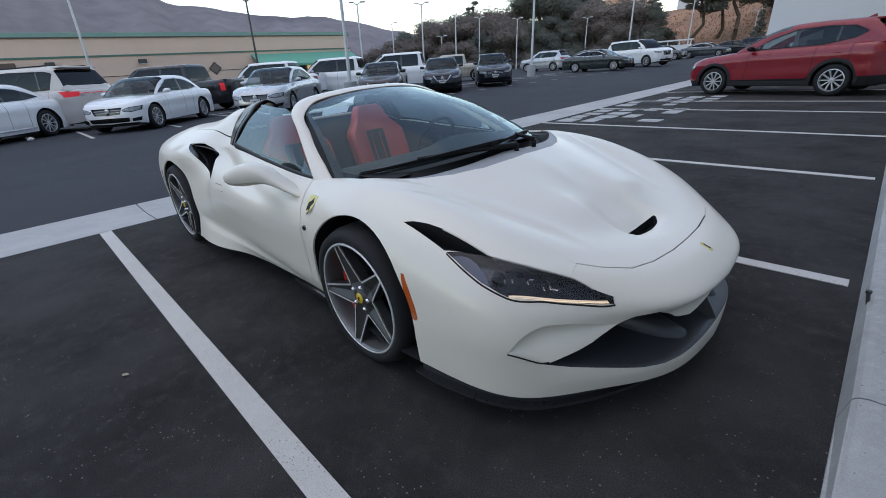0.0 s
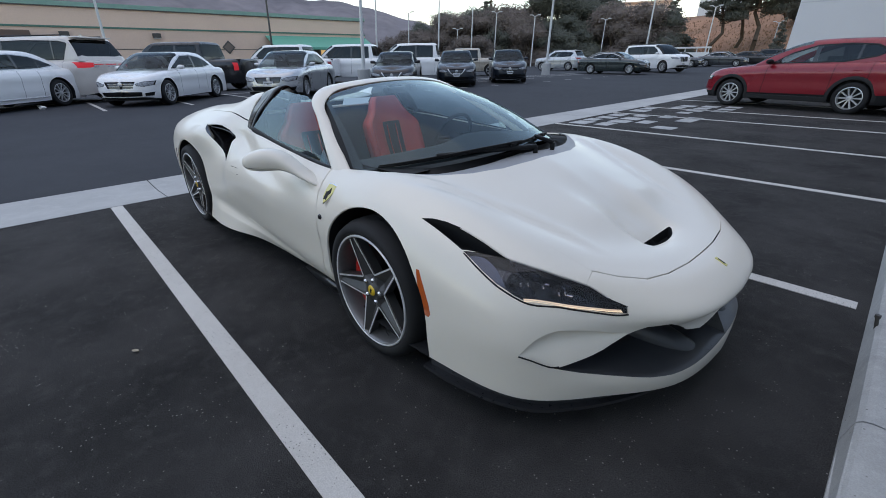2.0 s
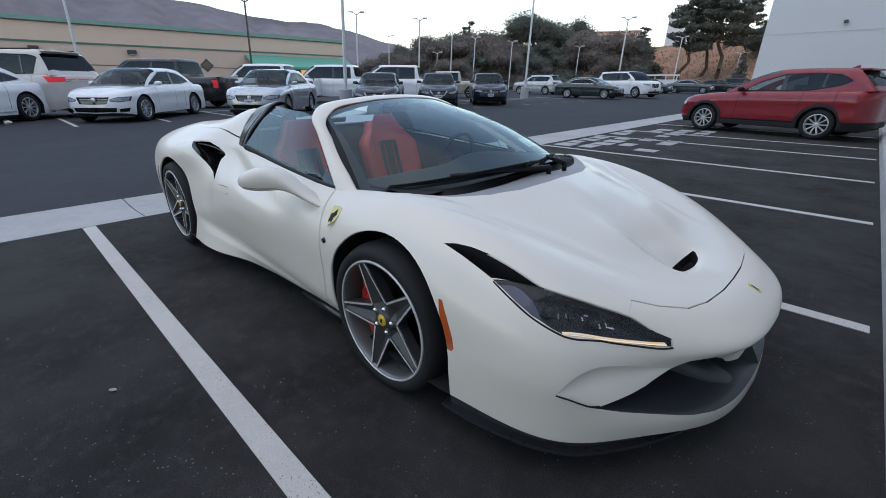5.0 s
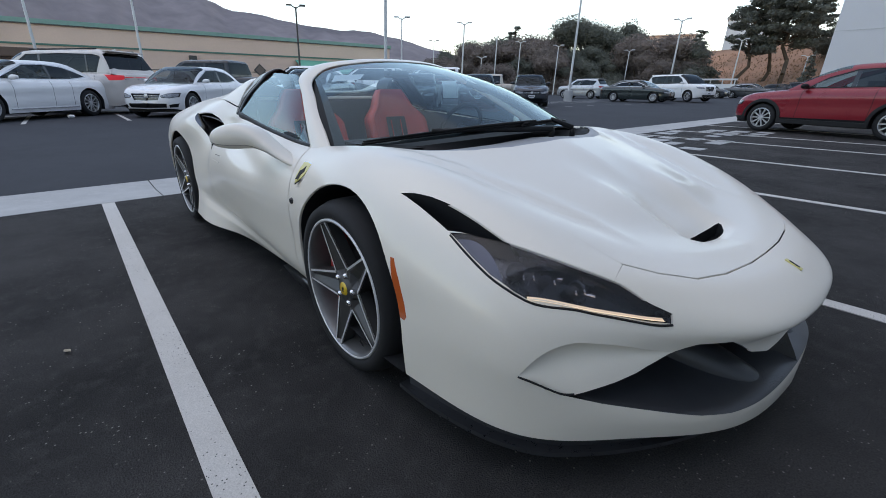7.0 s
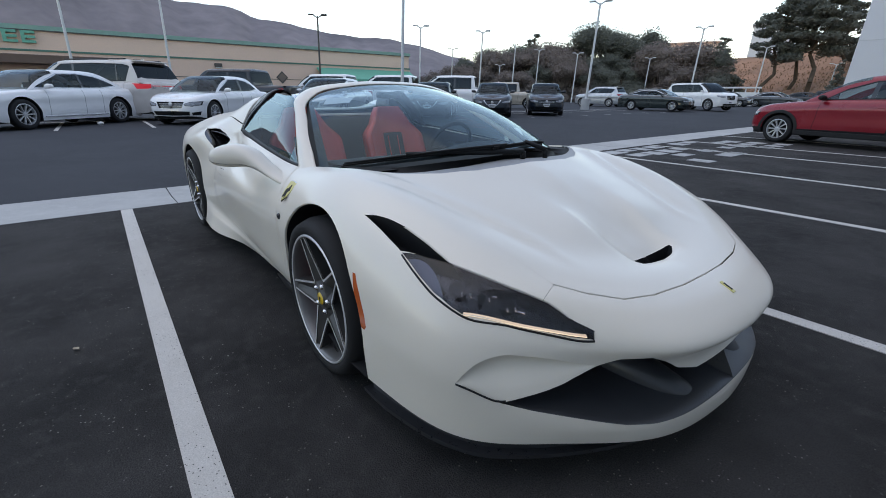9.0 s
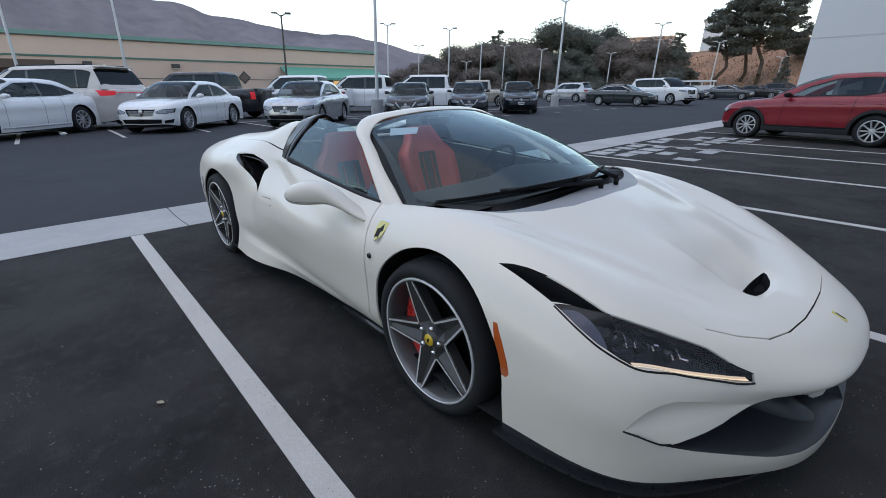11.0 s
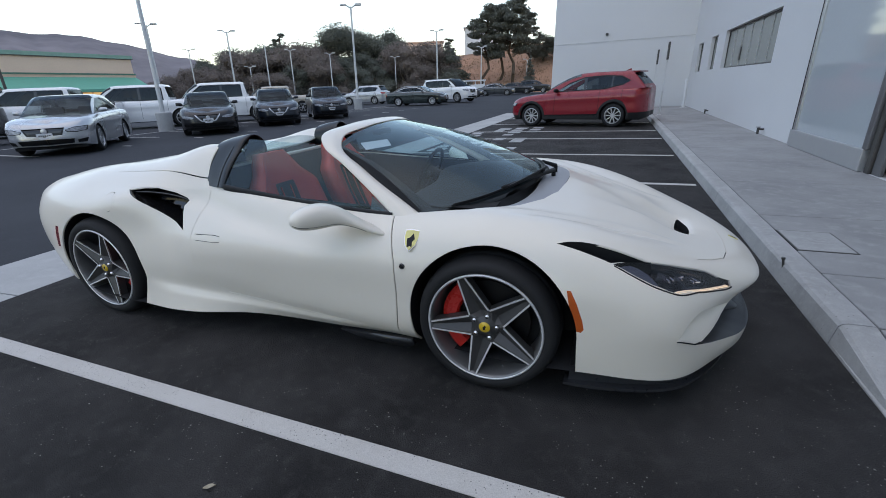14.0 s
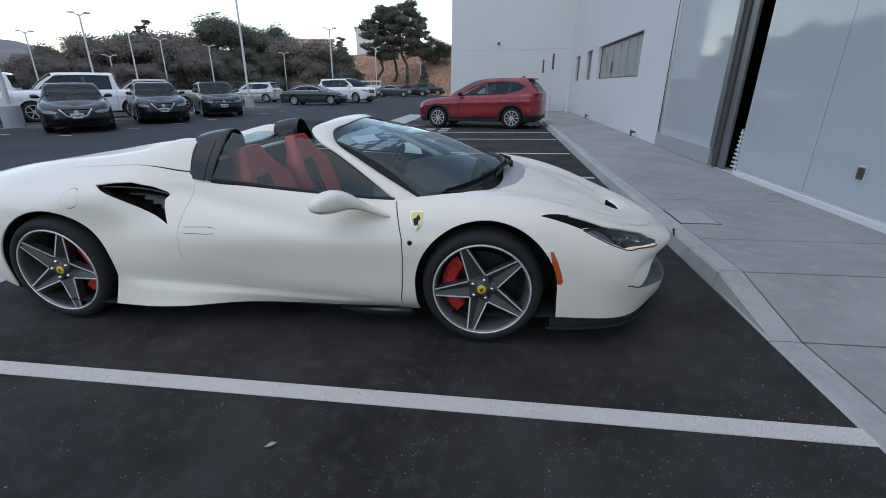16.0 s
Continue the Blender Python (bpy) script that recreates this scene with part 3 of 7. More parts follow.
part("door_seal", boxes(((WALL_X - 0.052, 6.905, 0.42), (WALL_X - 0.02, 6.93, 5.15))), BLACK, door)
rack = empty("wire_rack", label="white stepped wire rack inside the dark doorway", category="rack")
for i in range(9):
    part("rung", boxes(((WALL_X + 0.09, 3.78 + 0.012 * (i % 3), 0.20 + 0.062 * i), (WALL_X + 0.13, 3.97 - 0.010 * i, 0.224 + 0.062 * i))), PLATE, rack)
part("rail", boxes(((WALL_X + 0.10, 3.86, KERB_H), (WALL_X + 0.12, 3.89, 0.76))), PLATE, rack)
for i, z in enumerate((3.0, 3.3, 3.6)):
    tagged(finish("door_track", boxes(((WALL_X + 0.2, 3.62, z), (WALL_X + 0.24, 4.02, z + 0.03))), STEEL, smooth=False), "horizontal steel track inside the doorway", "track", "door tracks")

# row of glazed white panels
glazing = empty("glazed_wall", label="glossy white glazed wall panels on a low sill", category="glazing", kind="structure")
for y in np.arange(2.15 - 1.48 * 23, 3.5, 1.48):
    y1 = min(y + 1.472, 3.62)
    part("panel", boxes(((WALL_X, y, KERB_H + 0.09), (WALL_X + 0.05, y1, 7.5))), PANELWHITE, glazing)
part("sill", boxes(((WALL_X - 0.03, -32, KERB_H - 0.01), (WALL_X + 0.06, 3.62, KERB_H + 0.06)), bevel=0.005), WALLWHITE, glazing)
part("sill_gap", boxes(((WALL_X + 0.01, -32, KERB_H + 0.06), (WALL_X + 0.05, 3.62, KERB_H + 0.09))), STEEL, glazing)
socket = empty("outdoor_socket", pose(WALL_X, 1.42, 0.575), "small grey weatherproof socket box on the white panel", "socket")
part("plate", boxes(((-0.012, -0.055, -0.075), (0.001, 0.055, 0.075)), bevel=0.004), STEEL, socket)
part("cover", boxes(((-0.03, -0.035, -0.055), (-0.012, 0.035, 0.055)), bevel=0.006), DARKSTEEL, socket)
for y in (8.67, 15.0):
    tap = empty("wall_tap", pose(WALL_X, y, 0.19), "small dark metal tap at the foot of the wall", "tap", "wall taps")
    bm = bmesh.new()
    rod(bm, (0, 0, 0.06), (-0.10, 0, 0.06), 0.02)
    rod(bm, (-0.10, 0, 0.09), (-0.10, 0, -0.04), 0.025)
    part("pipe", bm, DARKSTEEL, tap)
    bm = bmesh.new()
    lathe(bm, [(0.001, 0.012), (0.045, 0.01), (0.05, 0.0), (0.001, 0.0)], 12, pose(-0.10, 0, 0.10))
    part("handwheel", bm, DARKSTEEL, tap)
stub = empty("kerb_pipe", pose(KERB_X + 0.01, 0.80, 0.13), "short dark pipe stub on the kerb edge", "pipe")
bm = bmesh.new()
rod(bm, (0.015, 0, -0.05), (0.0, 0, 0.032), 0.008)
part("pipe", bm, DARKSTEEL, stub)
bm = bmesh.new()
rod(bm, (0.0, 0, 0.03), (0.0, 0, 0.045), 0.012)
part("cap", bm, DARKSTEEL, stub)
for x, y, z0, z1 in ((2.06, 20.1, 1.95, 2.55), (2.13, 16.4, 2.0, 2.6)):
    post = empty("sign_post", pose(x, y, KERB_H), "slender pale post with a dark plate seen edge-on", "post", "sign posts")
    bm = bmesh.new()
    rod(bm, (0, 0, 0), (0, 0, z1 - KERB_H), 0.018)
    part("pole", bm, WALLWHITE, post)
    part("plate", boxes(((-0.028, -0.15, z0 - KERB_H), (0.028, 0.15, z1 - KERB_H)), bevel=0.004), DARKSTEEL, post)
for x, y, r, h, mat, label in ((2.02, 15.2, 0.03, 0.8, STEEL, "short grey steel post on the pavement edge"), (3.28, 19.3, 0.055, 1.15, WALLWHITE, "white round bollard beside the wall")):
    bol = empty("bollard", pose(x, y, KERB_H), label, "bollard")
    bm = bmesh.new()
    lathe(bm, [(r, 0), (r, h - 0.02), (r * 0.8, h), (0.001, h + 0.01)], 16)
    part("pole", bm, mat, bol, smooth=True)
    bm = bmesh.new()
    lathe(bm, [(0.001, 0.012), (r * 2.2, 0.010), (r * 2.3, 0)], 16)
    part("foot", bm, mat, bol)
eye = empty("wall_camera", pose(-0.2, 20.79, 3.4), "small dark camera on the white wall", "camera")
part("body", boxes(((-0.06, -0.14, -0.05), (0.06, 0.0, 0.05)), bevel=0.015), DARKSTEEL, eye)

# chips and dry leaf bits lying on the asphalt
chip_rng = random.Random(21)
bm = bmesh.new()
for cx, cy, spread, count in ((1.35, -1.45, 0.16, 16), (0.9, -2.1, 0.5, 16), (-0.6, -2.1, 0.9, 26), (-2.2, -2.2, 0.8, 14), (1.3, -0.4, 0.3, 8), (-1.4, -3.0, 1.0, 16)):
    for _ in range(count):
        x, y, s = cx + chip_rng.gauss(0, spread), cy + chip_rng.gauss(0, spread), chip_rng.uniform(0.002, 0.006)
        a = chip_rng.uniform(0, 6.28)
        c, d = s * math.cos(a), s * math.sin(a)
        if x > KERB_X - 0.05:
            continue
        v = [bm.verts.new(p) for p in ((x + c, y + d, 0.001), (x - d * 0.7, y + c * 0.7, 0.001), (x - c, y - d, 0.001), (x + d * 0.7, y - c * 0.7, 0.001), (x, y, 0.001 + s * 0.7))]
        for i in range(4):
            bm.faces.new((v[i], v[(i + 1) % 4], v[4]))
tagged(finish("grit", bm, shade("pale_grit", (0.26, 0.25, 0.23), 0.9, vary=0.4, fine=60), smooth=False), "pale grit and chips scattered over the asphalt", "grit", kind="stuff")
for x, y, turn, s in ((-0.83, -1.82, 30, 1.0), (0.45, -2.02, 110, 0.7)):
    bm = bmesh.new()
    rows = [[(0.024 * s * (k - 0.5) * 2, 0.011 * s * w * math.sin(math.pi * min(0.97, max(0.05, k))), 0.003 + 0.007 * s * abs(w) + 0.006 * s * k) for w in np.linspace(-1, 1, 5)] for k in np.linspace(0, 1, 7)]
    sheet(bm, rows)
    leaf = tagged(finish("dry_leaf", bm, shade("dry_leaf", (0.42, 0.36, 0.27), 0.8, vary=0.3, fine=120)), "small curled pale dry leaf on the asphalt", "leaf", "dry leaves")
    leaf.matrix_world = pose(x, y, 0, 0, 0, turn)

# ---- store across the car park ----
STORE_X, STORE_END, STORE_H = -52.0, 34.0, 6.4
slab("store_wall", (STORE_X - 40, -75, 0), (STORE_X, STORE_END, STORE_H - 0.35), STUCCO2, "long tan stucco store building with green trim", "building")
slab("store_wall_low", (STORE_X, -75, 0), (STORE_X + 0.12, STORE_END + 0.1, 4.35), STUCCO, "lower tan stucco storey of the store", "wall")
slab("store_parapet", (STORE_X - 40, -75, STORE_H - 0.35), (STORE_X + 0.15, STORE_END + 0.15, STORE_H), PARAPET, "pale green metal roof edge of the store", "parapet")
slab("store_drip", (STORE_X, -75, STORE_H - 0.43), (STORE_X + 0.17, STORE_END + 0.17, STORE_H - 0.352), DARKSTEEL, "dark drip edge under the green roof edge", "trim")
slab("store_band", (STORE_X + 0.12, -75, 4.35), (STORE_X + 0.2, STORE_END + 0.12, 4.5), GREEN, "thin green band along the store wall", "trim")
slab("store_joint", (STORE_X + 0.12, -75, 2.6), (STORE_X + 0.15, STORE_END + 0.12, 2.66), DARKSTEEL, "thin dark joint in the store wall", "trim")
awning = empty("awning", label="long green sloping awning over the lit shop front", category="awning", kind="structure")
bm = bmesh.new()
prism(bm, [(STORE_X + 0.2, 4.1), (STORE_X + 0.2, 4.0), (STORE_X + 2.6, 2.75), (STORE_X + 2.6, 2.6), (STORE_X + 2.7, 2.6), (STORE_X + 2.7, 2.85)], 20.5, STORE_END, "y")
part("canopy", bm, AWNING, awning)
for y in np.arange(20.6, STORE_END, 2.66):
    part("post", boxes(((STORE_X + 2.45, y, 0), (STORE_X + 2.6, y + 0.15, 2.7))), DARKSTEEL, awning)
SHOPGLOW = glow("lit_shop_window", (1.0, 0.70, 0.36), 0.16)
shopfront = empty("shop_front", label="warm lit shop windows under the awning", category="shop window", kind="structure")
for i in range(8):
    y = 21 + 1.6 * i
    part("pane", boxes(((STORE_X + 0.2, y, 1.9), (STORE_X + 0.24, y + 1.45, 2.6))), SHOPGLOW if i % 3 else DARKSTEEL, shopfront)
brow = finish("entrance_canopy", boxes(((STORE_X + 0.2, -14, 3.3), (STORE_X + 2.0, 0.2, 4.0)), bevel=0.05), shade("brown_canopy", (0.13, 0.085, 0.065), 0.8), smooth=False)
tagged(brow, "brown boxed canopy over the store entrance", "canopy", kind="structure")
sign = empty("store_sign", label="large green raised sign blocks on the store wall", category="sign")
for i in range(7):
    y = -5.4 - 1.15 * i
    bm = boxes(((STORE_X + 0.12, y, 5.0), (STORE_X + 0.3, y + 0.25, 5.95)), ((STORE_X + 0.12, y + 0.25, 5.0), (STORE_X + 0.3, y + 0.9, 5.2)), ((STORE_X + 0.12, y + 0.25, 5.38), (STORE_X + 0.3, y + 0.9, 5.58)), ((STORE_X + 0.12, y + 0.25, 5.75), (STORE_X + 0.3, y + 0.9, 5.95)))
    part("block", bm, AWNING, sign)
for y in (9.6, 2.5):
    wl_ = empty("wall_lamp", pose(STORE_X + 0.12, y, 3.85), "dark boxed wall lamp on the store", "wall lamp", "wall lamps")
    part("housing", boxes(((0, -0.35, -0.2), (0.4, 0.35, 0.2)), bevel=0.05), DARKSTEEL, wl_)
    part("diffuser", boxes(((0.05, -0.28, -0.26), (0.36, 0.28, -0.2)), bevel=0.01), PLATE, wl_)

# ---- hills ----
def ridge(name, material, label, radius, heights, depth, seed):
    """A range of hills: crest heights in degrees by bearing."""
    az = np.linspace(heights[0][0], heights[-1][0], 220)
    el = np.interp(az, [h[0] for h in heights], [h[1] for h in heights])
    bm, rows = bmesh.new(), []
    for k, f in enumerate(np.linspace(0, 1, 26)):
        row = []
        for a, e in zip(az, el):
            r = radius + depth * f
            crest = math.tan(radians(e)) * (radius + depth * 0.75)
            prof = math.sin(min(1.0, f / 0.75) * math.pi / 2) ** 1.2 * (1 if f <= 0.75 else 1 - (f - 0.75) * 1.5)
            x, y = r * math.cos(radians(a)), r * math.sin(radians(a))
            n = noise.fractal(Vector((x * 0.004, y * 0.004, seed)), 1.0, 2.0, 5)
            gully = abs(noise.noise(Vector((a * 0.35, seed, f * 0.5)))) * 0.22 * math.sin(math.pi * min(1.0, f / 0.75))
            row.append((x, y, crest * prof * (1 - gully) + n * 9 * math.sin(math.pi * min(1, f)) * (f < 0.7)))
        rows.append(row)
    sheet(bm, rows, flip=False)
    bmesh.ops.recalc_face_normals(bm, faces=list(bm.faces))
    return tagged(finish(name, bm, material), label, "hills", kind="structure")


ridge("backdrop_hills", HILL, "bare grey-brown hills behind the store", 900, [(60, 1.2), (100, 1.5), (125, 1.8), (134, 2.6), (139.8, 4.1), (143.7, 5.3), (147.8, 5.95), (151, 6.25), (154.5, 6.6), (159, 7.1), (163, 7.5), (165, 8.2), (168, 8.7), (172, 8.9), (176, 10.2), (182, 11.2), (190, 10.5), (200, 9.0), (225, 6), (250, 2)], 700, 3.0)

# ---- wooded slope ----
def slope_z(x, y):
    """Height of the bank behind the car park."""
    d = max(0.0, (y - 70 + 0.25 * (x + 20)) / 45)
    s = min(1.0, d)
    return RISE + 10.5 * s * s * (3 - 2 * s) * (0.75 + 0.25 * min(1.0, max(0.0, (x + 75) / 60))) + (0.5 * noise.noise(Vector((x * 0.08, y * 0.08, 0))) if s > 0.02 else -0.1)


bm = bmesh.new()
sheet(bm, [[(x, y, slope_z(x, y)) for y in np.linspace(60, 190, 60)] for x in np.linspace(-150, 40, 80)], flip=False)
bmesh.ops.recalc_face_normals(bm, faces=list(bm.faces))
tagged(finish("hillside", bm, EARTH), "rust-brown dry bank behind the car park", "hillside", kind="structure")


def leaf_cloud(bm, blobs, count, size, rng, flat=0.55, core_size=0.66):
    """Many small leaf sprays scattered through soft, ragged clumps, each round a dark inner mass."""
    total = sum(b[3] ** 2 for b in blobs)
    for bx, by, bz, br in blobs:
        core = bmesh.ops.create_icosphere(bm, subdivisions=2, radius=br * core_size)["verts"]
        for v in core:
            k = 1.0 + 0.5 * noise.noise(v.co * (2.2 / br) + Vector((bx, by, bz)))
            v.co = Vector((bx + v.co.x * k, by + v.co.y * k, bz + v.co.z * k * flat))
        for _ in range(int(count * br * br / total)):
            d = Vector((rng.gauss(0, 1), rng.gauss(0, 1), rng.gauss(0, 1))).normalized()
            r = br * (0.55 + 0.55 * rng.random() ** 0.8) * (1.0 + 0.35 * noise.noise(d * 2.0 + Vector((bx, by, bz))))
            c = Vector((bx + d.x * r, by + d.y * r, bz + d.z * r * flat))
            s = size * rng.uniform(0.5, 1.4)
            u = Vector((rng.gauss(0, 1), rng.gauss(0, 1), rng.gauss(0, 0.6))).normalized()
            w = u.cross(d + Vector((rng.gauss(0, 0.5), rng.gauss(0, 0.5), rng.gauss(0, 0.5)))).normalized()
            a, b2, c2, d2 = (bm.verts.new(c + p) for p in (u * s, w * s * 0.6, -u * s * 0.8, -w * s * 0.6))
            bm.faces.new((a, b2, c2, d2))


def limb(bm, a, b, r1, r2, rng, bends=4):
    """A crooked tapered branch."""
    a, b = Vector(a), Vector(b)
    last = a
    for i in range(1, bends + 1):
        f = i / bends
        p = a.lerp(b, f) + Vector((rng.gauss(0, 0.04), rng.gauss(0, 0.04), 0)) * (b - a).length * (f < 1)
        rod(bm, last, p, r1 + (r2 - r1) * (i - 1) / bends, r1 + (r2 - r1) * f, n=7, caps=False)
        last = p


def make_tree(name, label, kind, height, spread, seed, leaf, count, size):
    rng = random.Random(seed)
    tree = empty(name, label=label, category="tree", group="trees on the bank")
    wood, crown = bmesh.new(), bmesh.new()
    blobs = []
    if kind == "pine":
        limb(wood, (0, 0, -0.5), (rng.uniform(-0.4, 0.4), 0, height * 0.95), height * 0.022, height * 0.006, rng, 7)
        for i in range(34):
            f = (i + rng.random()) / 34
            z, a = height * (0.34 + 0.63 * f), rng.uniform(0, 6.28)
            reach = spread * rng.uniform(0.45, 1.0) * min(1.0, 0.55 + 1.5 * f) * (1.22 - 0.85 * f)
            tip = (reach * math.cos(a), reach * math.sin(a), z + rng.uniform(-0.01, 0.05) * height)
            limb(wood, (0, 0, z - 0.03 * height), tip, height * 0.006, height * 0.0015, rng, 3)
            for k, w in ((1.0, 0.17), (0.75, 0.20), (0.48, 0.17)):
                blobs.append((tip[0] * k + rng.gauss(0, 0.15), tip[1] * k + rng.gauss(0, 0.15), z + (tip[2] - z) * k + rng.gauss(0, 0.12), spread * w * rng.uniform(0.7, 1.25)))
        flat = 0.58
    elif kind == "spire":
        limb(wood, (0, 0, -0.5), (0, 0, height * 0.9), height * 0.025, height * 0.006, rng, 6)
        for i in range(26):
            a, f = rng.uniform(0, 6.28), (i + rng.random()) / 26
            reach = spread * rng.uniform(0.25, 0.9) * (1.0 - 0.85 * f)
            tip = (reach * math.cos(a), reach * math.sin(a), height * (0.1 + 0.88 * f))
            limb(wood, (0, 0, tip[2] - 0.3), tip, height * 0.008, height * 0.003, rng, 2)
            blobs.append((*tip, spread * (0.42 - 0.30 * f) * rng.uniform(0.8, 1.2)))
        flat = 0.7
    elif kind == "cypress":
        limb(wood, (0, 0, -0.5), (0, 0, height * 0.7), height * 0.03, height * 0.01, rng, 5)
        for i in range(18):
            a, f = rng.uniform(0, 6.28), rng.random()
            z = height * (0.12 + 0.85 * f)
            reach = spread * rng.uniform(0.3, 0.95) * (1.0 - 0.55 * f)
            tip = (reach * math.cos(a), reach * math.sin(a), z)
            limb(wood, (0, 0, z * 0.7), tip, height * 0.010, height * 0.003, rng, 3)
            blobs.append((*tip, spread * rng.uniform(0.28, 0.45)))
        flat = 0.6
    else:
        for i in range(3):
            limb(wood, (0, 0, -0.5), (rng.uniform(-0.3, 0.3) * spread, rng.uniform(-0.3, 0.3) * spread, height * 0.6), height * 0.03, height * 0.01, rng, 4)
        for i in range(22):
            a, f = rng.uniform(0, 6.28), rng.random()
            reach = spread * rng.uniform(0.2, 0.85)
            blobs.append((reach * math.cos(a), reach * math.sin(a), height * (0.22 + 0.65 * f * (1 - 0.35 * (reach / spread) ** 2)), spread * rng.uniform(0.25, 0.42)))
        flat = 0.75
    leaf_cloud(crown, blobs, count, size, rng, flat, {"pine": 0.36, "spire": 0.5, "cypress": 0.54}.get(kind, 0.62))
    part("trunk", wood, BARK, tree)
    part("crown", crown, leaf, tree)
    return tree


EYE_XY = (0.3, -2.7)


def bearing(az, d, origin=EYE_XY):
    return origin[0] + d * math.cos(radians(az)), origin[1] + d * math.sin(radians(az))


PROTOS = {
    "pine": make_tree("pine_tree", "tall open-crowned pine with bare trunk on the bank", "pine", 12.0, 4.0, 1, LEAF, 17000, 0.16),
    "pine_b": make_tree("pine_tree", "tall open-crowned pine with bare trunk on the bank", "pine", 12.0, 3.4, 7, LEAF, 13000, 0.15),
    "cypress": make_tree("cypress_tree", "dark layered cypress tree on the bank", "cypress", 10.0, 5.0, 2, LEAF, 18000, 0.13),
    "spire": make_tree("cypress_tree", "dark narrow conifer on the bank", "spire", 11.0, 2.4, 3, LEAF, 7000, 0.15),
    "round": make_tree("oak_tree", "dense dark round-headed tree on the bank", "round", 7.0, 4.0, 4, LEAF, 20000, 0.10),
    "round_b": make_tree("oak_tree", "dense brownish round-headed tree on the bank", "round", 6.0, 3.8, 5, LEAF2, 20000, 0.10),
}
HEIGHTS = {"pine": 12.0, "pine_b": 12.0, "cypress": 10.0, "spire": 11.0, "round": 6.3, "round_b": 5.4}
USED = set()
TREES = [("round_b", 139.5, 76, 3.0, 1.1), ("round", 137.5, 80, 3.9, 1.1), ("cypress", 135.6, 82, 5.0, 0.9), ("round_b", 134.2, 76, 4.4, 1.1), ("cypress", 132.6, 84, 5.2, 1), ("round", 131.4, 80, 5.0, 1.1), ("spire", 129.8, 86, 6.9, 1.5), ("cypress", 130.6, 86, 5.4, 0.8), ("round_b", 128.4, 78, 4.6, 1.2), ("round_b", 126.6, 80, 5.3, 1.1), ("round", 127.6, 84, 4.6, 1.2), ("cypress", 124.0, 82, 6.9, 1.0), ("cypress", 122.0, 84, 7.2, 1.2)]
TREES += [("cypress", 119.8, 86, 6.7, 1.1), ("round", 117.8, 92, 6.5, 0.9), ("round", 121.0, 78, 4.2, 1.2), ("round", 123.2, 76, 3.6, 1.1), ("round", 119.4, 75, 2.8, 1.1), ("round_b", 114.0, 80, 4.9, 1.15), ("round_b", 115.2, 77, 3.4, 1.1), ("spire", 109.8, 84, 5.8, 1.7), ("round", 110.6, 80, 4.3, 1.0), ("pine", 105.4, 84, 8.6, 1), ("pine_b", 103.7, 88, 9.0, 1), ("pine", 102.1, 84, 9.3, 1.05), ("pine_b", 100.3, 90, 8.0, 1.1), ("round", 98.4, 95, 5.4, 1.1), ("spire", 99.9, 76, 3.3, 1)]
TREES += [("round_b", 131.6, 62, 2.3, 1.1), ("round", 141.5, 80, 2.2, 1), ("round_b", 144.0, 85, 1.8, 1), ("round_b", 136.0, 72, 2.7, 1), ("round", 129.0, 73, 3.0, 1.1), ("round_b", 125.4, 73, 3.2, 1.1), ("cypress", 94.0, 90, 6.0, 1), ("round", 91.0, 92, 5.5, 1)]
tree_rng = random.Random(11)
for kind, az, d, top, wide in TREES:
    x, y = bearing(az, d)
    z = slope_z(x, y) if y > 60 else lot_z(x)
    h = 1.39 + d * math.tan(radians(top)) - z
    s = h / HEIGHTS[kind]
    m = Matrix.Translation((x, y, z)) @ pose(0, 0, 0, 0, 0, tree_rng.uniform(0, 360)) @ Matrix.Diagonal((s * wide * tree_rng.uniform(0.95, 1.1), s * wide, s, 1))
    if kind in USED:
        t = copy_thing(PROTOS[kind], m)
        t.matrix_world = m
    else:
        PROTOS[kind].matrix_world = m
        USED.add(kind)

# undergrowth on the bank
bm = bmesh.new()
brush_rng = random.Random(3)
blobs = []
for _ in range(85):
    az, d = brush_rng.uniform(96, 143), brush_rng.uniform(71, 84)
    if 96 < az < 113 or (115.6 < az < 119 and d > 75):
        continue
    x, y = bearing(az, d)
    blobs.append((x, y, slope_z(x, y) + 0.5, brush_rng.uniform(0.9, 2.2)))
leaf_cloud(bm, blobs, 24000, 0.13, brush_rng, 0.8)
tagged(finish("undergrowth", bm, LEAF2, smooth=False), "low brown-green scrub on the bank", "scrub", kind="stuff")
bm = bmesh.new()
for _ in range(5000):
    x, y = bearing(brush_rng.uniform(95, 118), brush_rng.uniform(72, 112))
    z = slope_z(x, y)
    a, s = brush_rng.uniform(0, 6.28), brush_rng.uniform(0.12, 0.3)
    v = [bm.verts.new((x + dx * s * math.cos(a), y + dx * s * math.sin(a), z + dz * s * 1.2)) for dx, dz in ((-0.5, -0.1), (0.5, -0.1), (brush_rng.uniform(-0.4, 0.4), 1.0))]
    bm.faces.new(v)
tagged(finish("dry_grass", bm, shade("dry_grass", (0.31, 0.19, 0.12), 0.9, vary=0.35, scale=0.4, fine=4, spec=0.1), smooth=False), "dry rust-coloured grass on the bank", "grass", kind="stuff")

